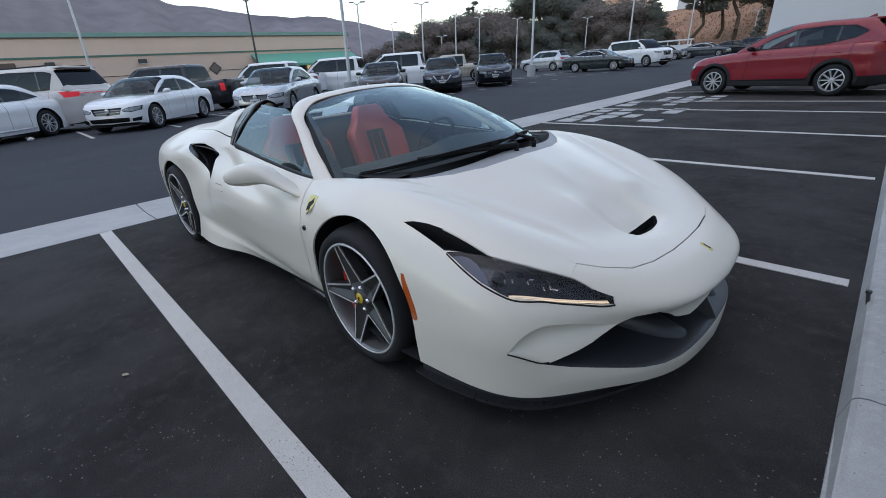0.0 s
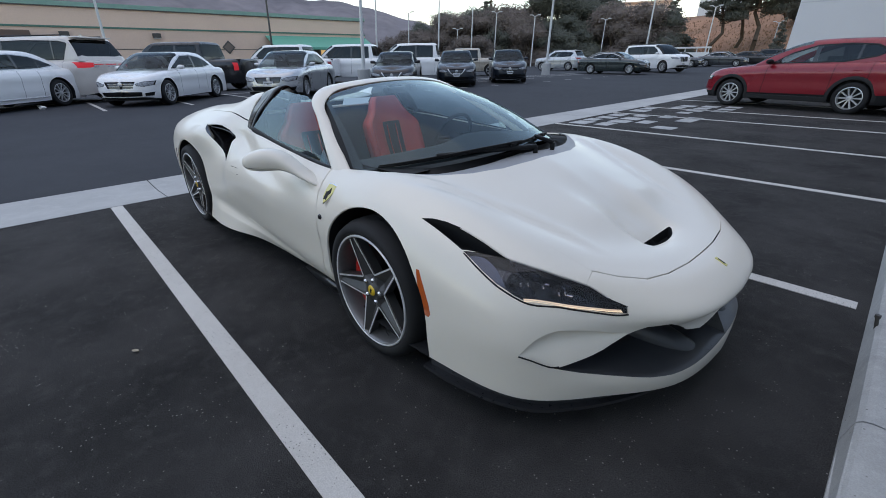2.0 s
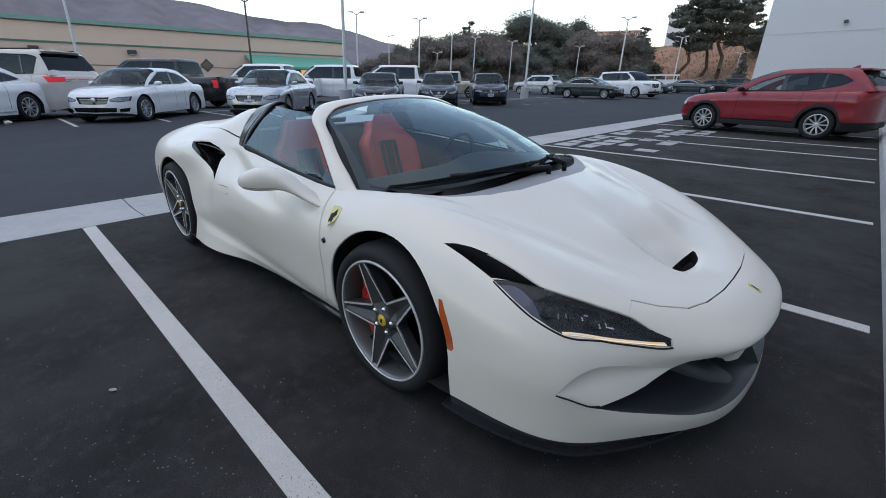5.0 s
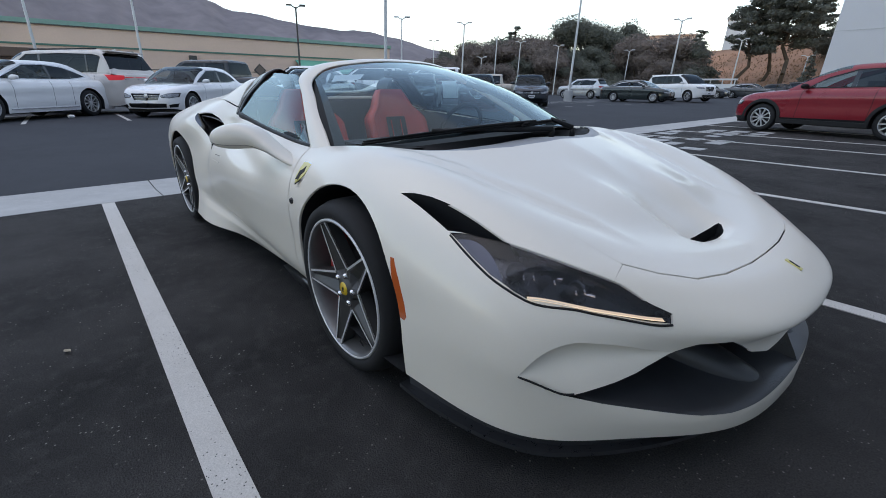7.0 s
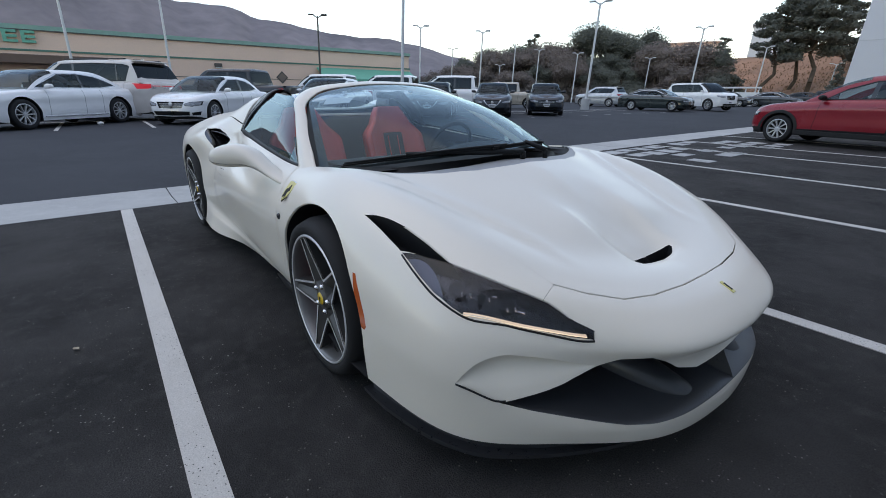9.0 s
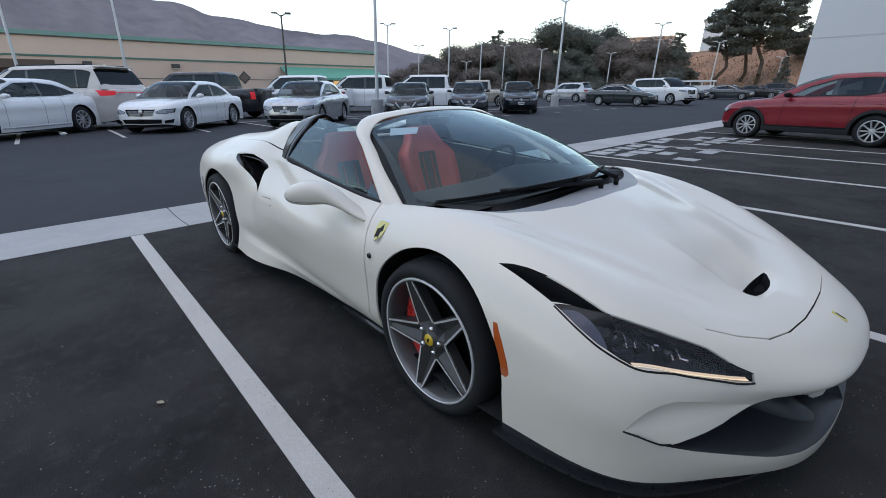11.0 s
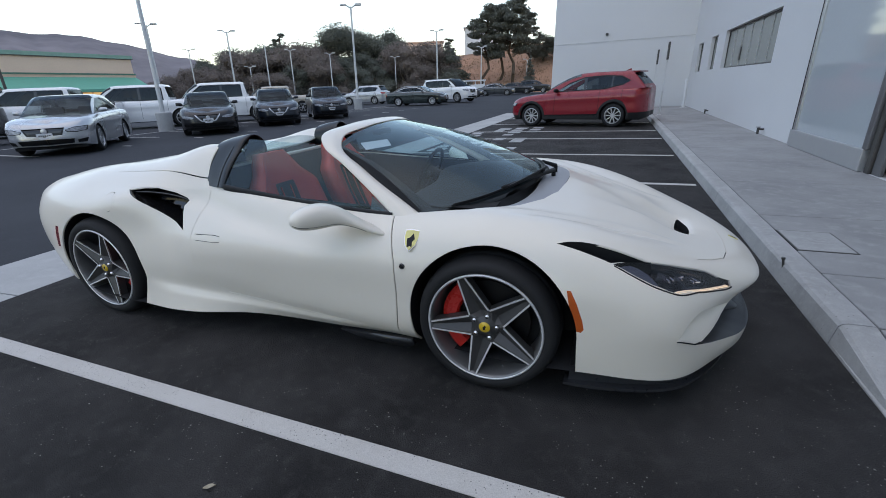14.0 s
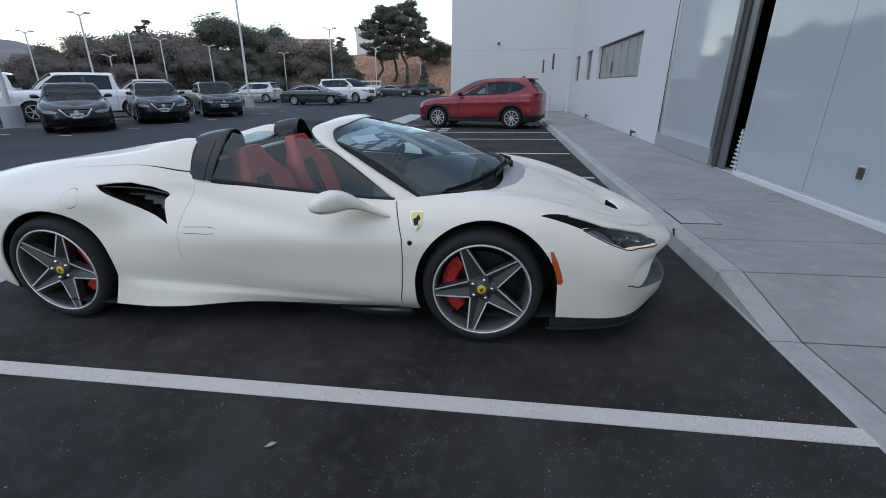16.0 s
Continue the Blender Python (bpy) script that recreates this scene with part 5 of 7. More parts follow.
        if sill_strip:
            part("sill_strip", boxes(((-wb / 2 + r + 0.10, s * w * 0.985 - 0.012, clear + 0.085), (wb / 2 - r - 0.12, s * w * 0.985 + 0.012, clear + 0.115)), bevel=0.006), BRIGHT, car, "thin chrome strip along the sill")
        if cladding:
            part("sill_trim", boxes(((-wb / 2 + r + 0.05, s * w * 0.99 - 0.02, clear - 0.01), (wb / 2 - r - 0.05, s * w * 0.99 + 0.02, clear + 0.10)), bevel=0.01), cladding, car, "black plastic sill trim")
        if kind == "suv" and rails:
            bm = bmesh.new()
            rod(bm, (r1 + 0.15, s * roofw * w * 0.93, H + 0.02), (f1 - 0.2, s * roofw * w * 0.93, H + 0.015), 0.018, n=8)
            part("roof_rail", bm, BLACK, car)
    if plate:
        part("plate", boxes(((xf - 0.005, -0.16, clear + 0.22), (xf + 0.012, 0.16, clear + 0.36))), PLATE, car, "pale number plate")
        part("plate_bars", boxes(*[((xf + 0.010, -0.12 + 0.042 * k, clear + 0.26), (xf + 0.014, -0.09 + 0.042 * k, clear + 0.32)) for k in range(6)]), DARKSTEEL, car)
    part("underside", boxes(((xr + 0.15, -w * 0.8, clear - 0.03), (xf - 0.2, w * 0.8, clear + 0.12))), VOID, car)
    if kind == "suv":
        bm = boxes(((r1 - 0.22, -roofw * w * 0.9, H - 0.06), (r1 + 0.08, roofw * w * 0.9, H - 0.02)), bevel=0.012)
        part("roof_spoiler", bm, colour, car)
        bm = bmesh.new()
        prism(bm, [(r1 + 0.15, H), (r1 + 0.32, H), (r1 + 0.17, H + 0.07)], -0.015, 0.015, "y")
        part("aerial_fin", bm, colour, car)
    if lightbar:
        part("light_bar", boxes(((xr - 0.012, -0.62 * w, dz - 0.15), (xr + 0.05, 0.62 * w, dz - 0.05)), bevel=0.01), BRIGHT, car, "chrome bar between the tail lamps")
        part("lamp_strip", boxes(((xr - 0.018, -0.62 * w, dz - 0.085), (xr + 0.03, 0.62 * w, dz - 0.06)), bevel=0.004), TAILON, car, "lit red strip")
    if grille == "tall":
        part("badge_bar", boxes(((xf - 0.02, -0.06, up - 0.16), (xf + 0.01, 0.06, up - 0.05)), bevel=0.01), BRIGHT, car)
    elif grille == "vee":
        bm = bmesh.new()
        lathe(bm, [(0.001, 0.02), (0.06, 0.012), (0.065, 0)], 16, pose(xf - 0.04, 0, up - 0.12, 0, 90, 0))
        part("badge", bm, BRIGHT, car)
    elif grille == "wide":
        for k in (0.33, 0.66) if not grille_trim else ():
            z = g0 + (g1 - g0) * k
            part("grille_slat", boxes(((xf - 0.055, -gw * w * 0.86, z - 0.006), (xf - 0.035, gw * w * 0.86, z + 0.006))), BRIGHT, car)
        bm = bmesh.new()
        lathe(bm, [(0.001, 0.02), (0.06, 0.012), (0.065, 0)], 16, pose(xf - 0.03, 0, up - 0.11, 0, 90, 0))
        part("badge", bm, BRIGHT, car)
    return car


C_WHITE = paint("white_paint", (0.80, 0.785, 0.77), coat=0.6)
C_PEARL = paint("pearl_paint", (0.60, 0.54, 0.49), coat=0.6)
C_SILVER = paint("silver_paint", (0.45, 0.46, 0.47), 0.5)
C_BLACK = paint("black_paint", (0.008, 0.008, 0.010), coat=0.35)
C_NAVY = paint("blue_black_paint", (0.010, 0.015, 0.023), coat=0.4)
C_DARK = paint("dark_grey_paint", (0.045, 0.05, 0.056), 0.3)
C_TEAL = paint("dark_green_grey_paint", (0.018, 0.028, 0.028), 0.2)
C_RED = paint("red_metallic_paint", (0.25, 0.006, 0.016), 0.12, coat=0.5)
C_TAN = paint("beige_paint", (0.42, 0.36, 0.29), 0.2)

SEDAN = dict(L=4.70, W=1.81, H=1.45, wb=2.80, fo=0.86, hood=0.80, cowl=0.96, deck=1.02, roof=(-1.72, -0.95, 0.22, 0.98))
CAR_Z = RISE


def place(x, y, heading, z=None):
    return pose(x, y, CAR_Z if z is None else z, 0, 0, heading)


# the red crossover two bays away
parked_car("crossover", "glossy dark red crossover with silver ten-spoke wheels and black cladding", "crossover", pose(-0.65, 13.30, 0, 0, 0, 166), C_RED, 4.50, 1.84, 1.64, 2.70, 0.88, 0.90, 1.05, 1.14, (-2.18, -1.74, -0.28, 0.84), r=0.355, kind="suv", clear=0.25, cladding=BLACK, grille="tall", roofw=0.70, rails=False, tail_kick=0.06, mirror=BLACK, bpost=-0.42)

parked_car("sedan", "white luxury sedan with many-spoked alloy wheels in an angled bay", "car", place(-15.6, -2.6, -43), C_WHITE, 5.11, 1.91, 1.50, 2.99, 0.95, 0.84, 0.97, 1.02, (-1.95, -1.10, 0.25, 1.10), r=0.375, spokes=10, grille="tall", sill_strip=True)
parked_car("sedan", "white compact luxury sedan with twin-spoke wheels", "car", place(-15.4, 1.75, -43), C_WHITE, 4.69, 1.81, 1.46, 2.84, 0.80, 0.80, 0.93, 0.97, (-1.78, -1.02, 0.22, 1.02), r=0.345, spokes=10, grille="wide", plate=False)
parked_car("sedan", "silver family sedan with black grille in an angled bay", "car", place(-14.3, 5.6, -45), C_SILVER, 4.86, 1.83, 1.48, 2.78, 0.95, 0.81, 0.95, 1.00, (-1.80, -1.02, 0.22, 1.04), r=0.33, spokes=9, grille_trim=[(-0.45, -0.225), (-0.30, -0.235), (0.02, -0.245)])
parked_car("sedan", "black compact sedan with chrome grille outline", "car", place(-14.2, 10.3, -44), C_BLACK, 4.64, 1.81, 1.45, 2.71, 0.90, 0.80, 0.96, 1.03, (-1.72, -0.92, 0.22, 0.98), r=0.33, spokes=10, grille="vee", grille_trim=[(-0.43, -0.02), (-0.27, -0.205), (-0.20, -0.235), (0.02, -0.24)])
parked_car("sedan", "dark blue-black compact sedan in an angled bay", "car", place(-14.1, 13.8, -45), C_NAVY, 4.62, 1.76, 1.49, 2.70, 0.90, 0.84, 1.0, 1.05, (-1.72, -0.92, 0.22, 0.98), r=0.33, spokes=10, grille="vee", grille_trim=[(-0.43, -0.02), (-0.27, -0.205), (-0.20, -0.235), (0.02, -0.24)])
parked_car("hatchback", "dark grey hatchback in an angled bay", "car", place(-13.9, 17.4, -47), C_NAVY, 4.30, 1.76, 1.53, 2.60, 0.88, 0.86, 1.02, 1.06, (-1.70, -1.15, 0.25, 0.98), r=0.32, spokes=8)
# row behind
parked_car("suv", "long pearl-beige luxury SUV with full-width red tail lamp", "SUV", place(-18.9, -1.3, 222), C_PEARL, 5.33, 2.03, 1.94, 3.11, 0.95, 1.15, 1.24, 1.22, (-2.62, -2.30, 0.45, 1.30), r=0.40, kind="suv", clear=0.27, spokes=12, grille="tall", brake=True, roofw=0.76, lightbar=True, front=TINTED, surround=BLACK)
parked_car("pickup", "black pickup truck with one tail lamp lit", "pickup truck", place(-21.3, 3.9, 222), C_BLACK, 5.9, 2.02, 1.95, 3.68, 0.95, 1.18, 1.25, 1.22, (-1.42, -1.30, 0.75, 1.45), r=0.40, kind="pickup", front=TINTED, clear=0.33, spokes=6, grille="tall", brake=True, roofw=0.74)
diamond = empty("store_diamond_sign", pose(-51.84, 16.3, 2.85), "brown diamond-shaped plaque with a dark rim on the store wall", "sign")
bm = bmesh.new()
prism(bm, [(0, -0.68), (0.68, 0), (0, 0.68), (-0.68, 0)], -0.04, 0.02, "x")
part("board", bm, DARKSTEEL, diamond)
bm = bmesh.new()
prism(bm, [(0, -0.50), (0.50, 0), (0, 0.50), (-0.50, 0)], 0.02, 0.03, "x")
part("face", bm, shade("brown_sign_face", (0.16, 0.12, 0.10), 0.7, vary=0.1), diamond)
parked_car("pickup", "white crew-cab pickup truck behind the silver sedan", "pickup truck", place(-22.75, 9.25, 222), C_WHITE, 5.8, 2.02, 1.94, 3.68, 0.95, 1.16, 1.24, 1.20, (-1.42, -1.30, 0.75, 1.45), r=0.40, kind="pickup", front=TINTED, clear=0.33, spokes=6, grille="tall", roofw=0.76)
parked_car("pickup", "white crew-cab pickup truck with red tail lamps", "pickup truck", place(-20.9, 12.3, 222), C_WHITE, 5.8, 2.02, 1.94, 3.68, 0.95, 1.16, 1.24, 1.20, (-1.42, -1.30, 0.75, 1.45), r=0.40, kind="pickup", front=TINTED, clear=0.32, spokes=6, grille="tall", roofw=0.74)
parked_car("pickup", "white long pickup truck with silver wheels", "pickup truck", place(-19.0, 15.25, 222), C_WHITE, 5.8, 2.02, 1.96, 3.68, 0.95, 1.18, 1.25, 1.20, (-1.42, -1.30, 0.75, 1.45), r=0.40, kind="pickup", front=TINTED, clear=0.33, spokes=6, grille="tall", roofw=0.74)
parked_car("pickup", "beige older pickup truck behind the dark sedans", "pickup truck", place(-21.5, 22.25, 222), C_TAN, 5.5, 1.95, 1.80, 3.4, 0.92, 1.08, 1.16, 1.12, (-1.05, -0.92, 0.72, 1.40), r=0.38, kind="pickup", front=TINTED, clear=0.32, spokes=6, grille="tall", roofw=0.72)
parked_car("suv", "silver SUV far down the car park", "SUV", place(-22.5, 36.0, 185), C_SILVER, 4.7, 1.88, 1.72, 2.72, 0.92, 1.0, 1.1, 1.12, (-2.1, -1.7, 0.25, 1.05), r=0.36, kind="suv", clear=0.25, detail=0)
# far row
parked_car("sedan", "black older luxury sedan with bright wheels", "car", place(-13.9, 29.6, 3), C_TEAL, 4.9, 1.80, 1.42, 2.80, 0.90, 0.82, 0.96, 1.0, (-1.85, -1.05, 0.20, 1.00), r=0.33, spokes=16)
parked_car("suv", "white full-size SUV behind the dark sedan", "SUV", place(-13.0, 34.5, -20), C_WHITE, 5.15, 2.0, 1.90, 2.95, 0.95, 1.14, 1.22, 1.2, (-2.6, -2.2, 0.40, 1.22), r=0.39, kind="suv", front=TINTED, surround=BLACK, clear=0.27, grille="tall", roofw=0.75)
parked_car("sedan", "dark grey sedan far across the car park", "car", place(-16.6, 49.5, 2), C_DARK, **SEDAN, detail=0)
parked_car("sedan", "dark grey sedan beside the far lamp post", "car", place(-13.5, 53.0, 3), C_DARK, **SEDAN, detail=0)
parked_car("sedan", "black sedan at the far end of the row", "car", place(-11.8, 57.0, 2), C_BLACK, **SEDAN, detail=0)
parked_car("suv", "dark SUV at the far end of the row", "SUV", place(-10.2, 61.0, 2), C_BLACK, 4.6, 1.86, 1.66, 2.7, 0.92, 0.98, 1.08, 1.1, (-2.05, -1.6, 0.2, 1.02), r=0.35, kind="suv", clear=0.24, detail=0)

# the site falls a little towards the gutter: upright things lean by that against its plane
FALL = Matrix(((1, 0, 0.019, 0), (0, 1, 0.031, 0), (0, 0, 1, 0), (0, 0, 0, 1)))
bpy.context.view_layer.update()
UPRIGHT = ("wall", "window_", "door_", "glazed_wall", "store", "awning", "shop_front", "entrance_canopy", "street_lamp", "sign_post", "house", "enclosure", "outdoor_socket", "wire_rack", "ceiling")
for ob in [o for o in scene.objects if o.parent is None and o.name.startswith(UPRIGHT)]:
    for o in (ob, *ob.children_recursive):
        if o.type == "MESH":
            o.data.transform(o.matrix_world.inverted() @ FALL @ o.matrix_world)

# ---- the white sports car: x ahead from the front axle, y to its left ----
WHITE = shade("white_car_paint", (0.80, 0.735, 0.635), 0.35, vary=0.02, scale=1.5, fine=400, coat=0.5, rough_vary=0.03, coat_rough=0.10)
CARBON = shade("carbon_black", (0.026, 0.027, 0.030), 0.32, vary=0.06, scale=40, fine=400, coat=0.5)
MOUTHGREY = shade("grey_lip_moulding", (0.045, 0.047, 0.052), 0.32, vary=0.08, fine=300, spec=0.6)
SATIN = shade("grey_satin_trim", (0.30, 0.305, 0.315), 0.5, vary=0.06, fine=300, spec=0.3)
RED = shade("red_leather", (0.60, 0.060, 0.045), 0.5, vary=0.12, scale=9, fine=180, bump=0.0008)
ALCANTARA = shade("black_suede", (0.018, 0.018, 0.019), 0.9, vary=0.2, scale=8, fine=150)
SCREEN = pane("windscreen_glass", (0.72, 0.84, 0.86), power_of=5.3, sheen=(0.78, 0.95, 1.0), least=0.045)
SIDEGLASS = pane("side_glass", (0.60, 0.77, 0.79), 0.88, power_of=4.1, sheen=(0.80, 0.97, 1.0), least=0.05)
LENS = pane("clear_lens", (0.80, 0.81, 0.86), 0.8, least=0.05)
SPOKE = shade("grey_forged_alloy", (0.068, 0.066, 0.065), 0.42, 0.35, vary=0.10)
MACHINED = shade("machined_alloy_edge", (0.74, 0.735, 0.73), 0.36, 0.45, vary=0.08, fine=200)
BARREL = shade("grey_rim_barrel", (0.20, 0.197, 0.195), 0.4, 0.5, vary=0.10)
DISC = shade("brake_disc", (0.022, 0.022, 0.024), 0.4, 0.7, vary=0.12, fine=200)
CALIPER = shade("red_caliper", (0.55, 0.025, 0.02), 0.3, vary=0.06, coat=0.5)
AMBER = shade("amber_marker", (0.55, 0.10, 0.02), 0.2, vary=0.1, coat=0.8)
YELLOW = shade("yellow_enamel", (0.72, 0.46, 0.03), 0.3, vary=0.05, coat=0.5)
PALEYELLOW = shade("pale_yellow_enamel", (0.70, 0.62, 0.22), 0.3, vary=0.05, coat=0.5)
DAYLIGHT = glow("daytime_light_strip", (1.0, 0.80, 0.58), 0.13)

STATION_STEPS = [4, 5, 8, 9, 10, 10, 10, 10, 12, 12, 14, 14, 12, 14]
# shape lines of the body from the tail to the nose: x, half width, height
SILL_LINE = [(-3.38, .78, .30), (-3.2, .90, .25), (-2.98, .955, .20), (-2.65, .975, .15), (-2.31, .988, .147), (-1.9, .972, .145), (-1.44, .895, .165), (-.9, .85, .155), (-.41, .84, .145), (0, .93, .17), (.43, .955, .198), (.81, .853, .172), (1.02, .61, .167), (1.17, .365, .162), (1.228, 0, .165)]
LOWER_LINE = [(-3.42, .80, .40), (-3.24, .91, .36), (-2.98, .975, .33), (-2.65, .985, .30), (-2.30, .966, .30), (-1.88, .938, .275), (-1.44, .912, .245), (-.95, .915, .245), (-.44, .915, .225), (0, .95, .28), (.43, .962, .34), (.80, .865, .27), (1.025, .622, .228), (1.175, .375, .225), (1.228, 0, .225)]
MIDDLE_LINE = [(-3.45, .80, .55), (-3.27, .92, .52), (-2.98, .98, .5), (-2.65, .985, .47), (-2.3, .965, .45), (-1.87, .94, .45), (-1.42, .935, .44), (-.95, .94, .43), (-.45, .945, .42), (0, .965, .45), (.43, .962, .45), (.80, .875, .42), (1.0, .60, .42), (1.13, .37, .41), (1.17, 0, .37)]
CREASE_LINE = [(-3.45, .80, .70), (-3.27, .91, .68), (-2.98, .965, .65), (-2.65, .975, .66), (-2.3, .935, .63), (-1.86, .905, .63), (-1.4, .925, .63), (-.93, .935, .635), (-.46, .94, .645), (0, .962, .62), (.43, .95, .58), (.78, .86, .53), (1.0, .61, .492), (1.18, .36, .475), (1.235, 0, .47)]
SHOULDER_LINE = [(-3.40, .78, .80), (-3.2, .865, .805), (-2.95, .925, .79), (-2.63, .95, .78), (-2.32, .91, .832), (-1.86, .80, .79), (-1.4, .86, .74), (-.93, .885, .735), (-.45, .89, .735), (0, .925, .74), (.40, .87, .73), (.70, .80, .655), (.94, .59, .59), (1.10, .36, .55), (1.165, 0, .54)]
CROWN_LINE = [(-3.36, .70, .86), (-3.15, .76, .875), (-2.9, .82, .875), (-2.62, .83, .875), (-2.32, .825, .887), (-1.86, .735, .905), (-1.4, .765, .87), (-.93, .795, .835), (-.45, .795, .81), (.02, .80, .835), (.38, .76, .79), (.64, .70, .715), (.85, .53, .64), (.98, .33, .60), (1.04, 0, .58)]
RIDGE_LINE = [(-3.34, .55, .89), (-3.12, .58, .93), (-2.87, .58, .965), (-2.6, .55, .99), (-2.25, .49, 1.035), (-1.83, .55, 1.11), (-1.4, .6, .9), (-.93, .62, .85), (-.45, .65, .84), (.04, .62, .84), (.36, .56, .775), (.58, .50, .715), (.75, .38, .66), (.84, .22, .625), (.87, 0, .60)]
VALLEY_LINE = [(-3.33, .35, .90), (-3.11, .36, .93), (-2.86, .36, .95), (-2.6, .36, .965), (-2.25, .37, .995), (-1.83, .40, 1.06), (-1.4, .4, .9), (-.93, .4, .86), (-.32, .38, .87), (.12, .36, .865), (.35, .32, .80), (.54, .28, .745), (.69, .2, .70), (.78, .12, .65), (.81, 0, .635)]
SPINE_LINE = [(-3.32, 0, .90), (-3.1, 0, .925), (-2.85, 0, .94), (-2.6, 0, .955), (-2.25, 0, .99), (-1.83, 0, 1.03), (-1.4, 0, .9), (-.93, 0, .86), (-.2, 0, .885), (.2, 0, .87), (.35, 0, .83), (.5, 0, .78), (.62, 0, .73), (.70, 0, .69), (.74, 0, .67)]
LINES = dict(sill=SILL_LINE, lower=LOWER_LINE, middle=MIDDLE_LINE, crease=CREASE_LINE, shoulder=SHOULDER_LINE, crown=CROWN_LINE, ridge=RIDGE_LINE, valley=VALLEY_LINE, spine=SPINE_LINE)


CREASE = [(-0.02, 0.735), (0.12, 0.675), (0.282, 0.599), (0.505, 0.505), (0.721, 0.432), (0.858, 0.415)]


def hollow(p):
    """The scooped channel in the lid and the crease that runs forward over each wing."""
    x, h, z = p
    if -1.95 < x < -0.62 and 0.32 < z < 0.86:  # the swept crease of the door, running forward and down from the intake
        edge = float(np.interp(x, [-1.95, -1.75, -1.35, -0.95, -0.62], [0.80, 0.765, 0.69, 0.635, 0.61]))
        low = min(1.0, max(0.0, (edge + 0.035 - z) / 0.07))
        low = low * low * (3 - 2 * low)
        fade = min(1.0, (x + 1.95) / 0.12) * min(1.0, (-0.62 - x) / 0.7)
        h += fade * (0.020 * low * min(1.0, (z - 0.32) / 0.22) - 0.010 * math.exp(-(((z - edge - 0.05) / 0.04) ** 2)))
    if -2.25 < x < -0.55 and z < 0.5:  # the ledge of the side skirt
        edge = float(np.interp(x, [-2.25, -2.09, -1.76, -1.45, -1.06, -0.55], [0.31, 0.284, 0.251, 0.239, 0.222, 0.20]))
        low = min(1.0, max(0.0, (edge + 0.016 - z) / 0.028))
        fade = min(1.0, (x + 2.25) / 0.2) * min(1.0, (-0.55 - x) / 0.3)
        h += fade * (0.012 * low * low * (3 - 2 * low) - 0.006 * math.exp(-(((z - edge - 0.03) / 0.03) ** 2)))
    if 0.0 < x < 0.87 and z > 0.55:
        d = h - float(np.interp(x, [c[0] for c in CREASE], [c[1] for c in CREASE]))
        fade = min(1.0, x / 0.12) * min(1.0, (0.87 - x) / 0.18)
        z += fade * (0.0085 * math.exp(-((d / 0.022) ** 2)) - 0.006 * math.exp(-(((d - 0.050) / 0.030) ** 2)))
    if not 0.30 < x < 0.965:
        return (x, h, z)
    w = 0.235 - 0.12 * (x - 0.36)
    if abs(h) >= w or z < 0.5:
        return (x, h, z)
    rise = min(1.0, (x - 0.30) / 0.50)
    rise = rise * rise * (3 - 2 * rise)
    end = min(1.0, max(0.0, (0.938 - x) / 0.055))
    end = end * end * (3 - 2 * end)
    side = (1 - (h / w) ** 2)
    side = side * side * (3 - 2 * side)
    return (x, h, z - 0.038 * rise * end * side)


skin = loft(list(LINES.values()), STATION_STEPS, [6, 6, 8, 8, 8, 8, 8, 10])
skin = np.array([[hollow(p) for p in row] for row in skin]) * np.array([1, -1, 1])

base = bmesh.new()
sheet(base, skin, flip=True)
bmesh.ops.remove_doubles(base, verts=base.verts, dist=1e-5)
base.normal_update()
both = joined(copied(base), mirrored(base))
bmesh.ops.remove_doubles(both, verts=both.verts, dist=1e-5)
both.normal_update()
both.verts.ensure_lookup_table()
both.faces.ensure_lookup_table()
SKIN_TREE = BVHTree.FromBMesh(both)
SKIN_FACES = [[(v.co.copy(), v.normal.copy()) for v in f.verts] for f in both.faces]
both.free()


def skin_normal(co):
    """The smooth body's normal nearest to a point."""
    place, flat, i, d = SKIN_TREE.find_nearest(co)
    if place is None or d > 0.003:
        return (0, 0, 0)
    total, out = 0.0, Vector((0, 0, 0))
    for p, n in SKIN_FACES[i]:
        w = 1.0 / ((p - place).length + 1e-4) ** 2
        out += n * w
        total += w
    return (out / total).normalized()


supercar = empty("sports_car", label="white low open-top sports car with red seats and star-spoke wheels", category="sports car")
right = lambda c: c.y < -0.55
high = lambda c: c.z > 0.5
shell = base

def evenly(line, n):
    P = spline([(*p, 0) for p in line], 6)[:, :2]
    d = np.concatenate([[0], np.cumsum(np.linalg.norm(np.diff(P, axis=0), axis=1))])
    return [(float(np.interp(f * d[-1], d, P[:, 0])), float(np.interp(f * d[-1], d, P[:, 1]))) for f in np.linspace(0, 1, n)]


# openings
WELLS = []
for cx, r, low_front, low_rear in ((0.02, 0.394, 0.425, -0.36), (-2.63, 0.388, -2.31, -3.03)):
    arc = [(cx + r * math.cos(a), 0.345 + r * math.sin(a)) for a in np.linspace(-0.05, math.pi + 0.05, 34)]
    hole = cut(shell, arc + [(low_rear, 0.02), (low_front, 0.02)], (0, 2), right)
    gone, well = pocket(shell, hole, (0, 0.34, 0))
    gone.free()
    WELLS.append(well)
INTAKE = [(-2.325, 0.874), (-2.23, 0.884), (-2.13, 0.884), (-2.0, 0.856), (-1.915, 0.825), (-1.893, 0.808), (-1.915, 0.782), (-1.905, 0.74), (-1.862, 0.655)]
gone, intake = pocket(shell, cut(shell, INTAKE, (0, 2), lambda c: c.y < -0.65), (-0.05, 0.16, -0.02))
gone.free()
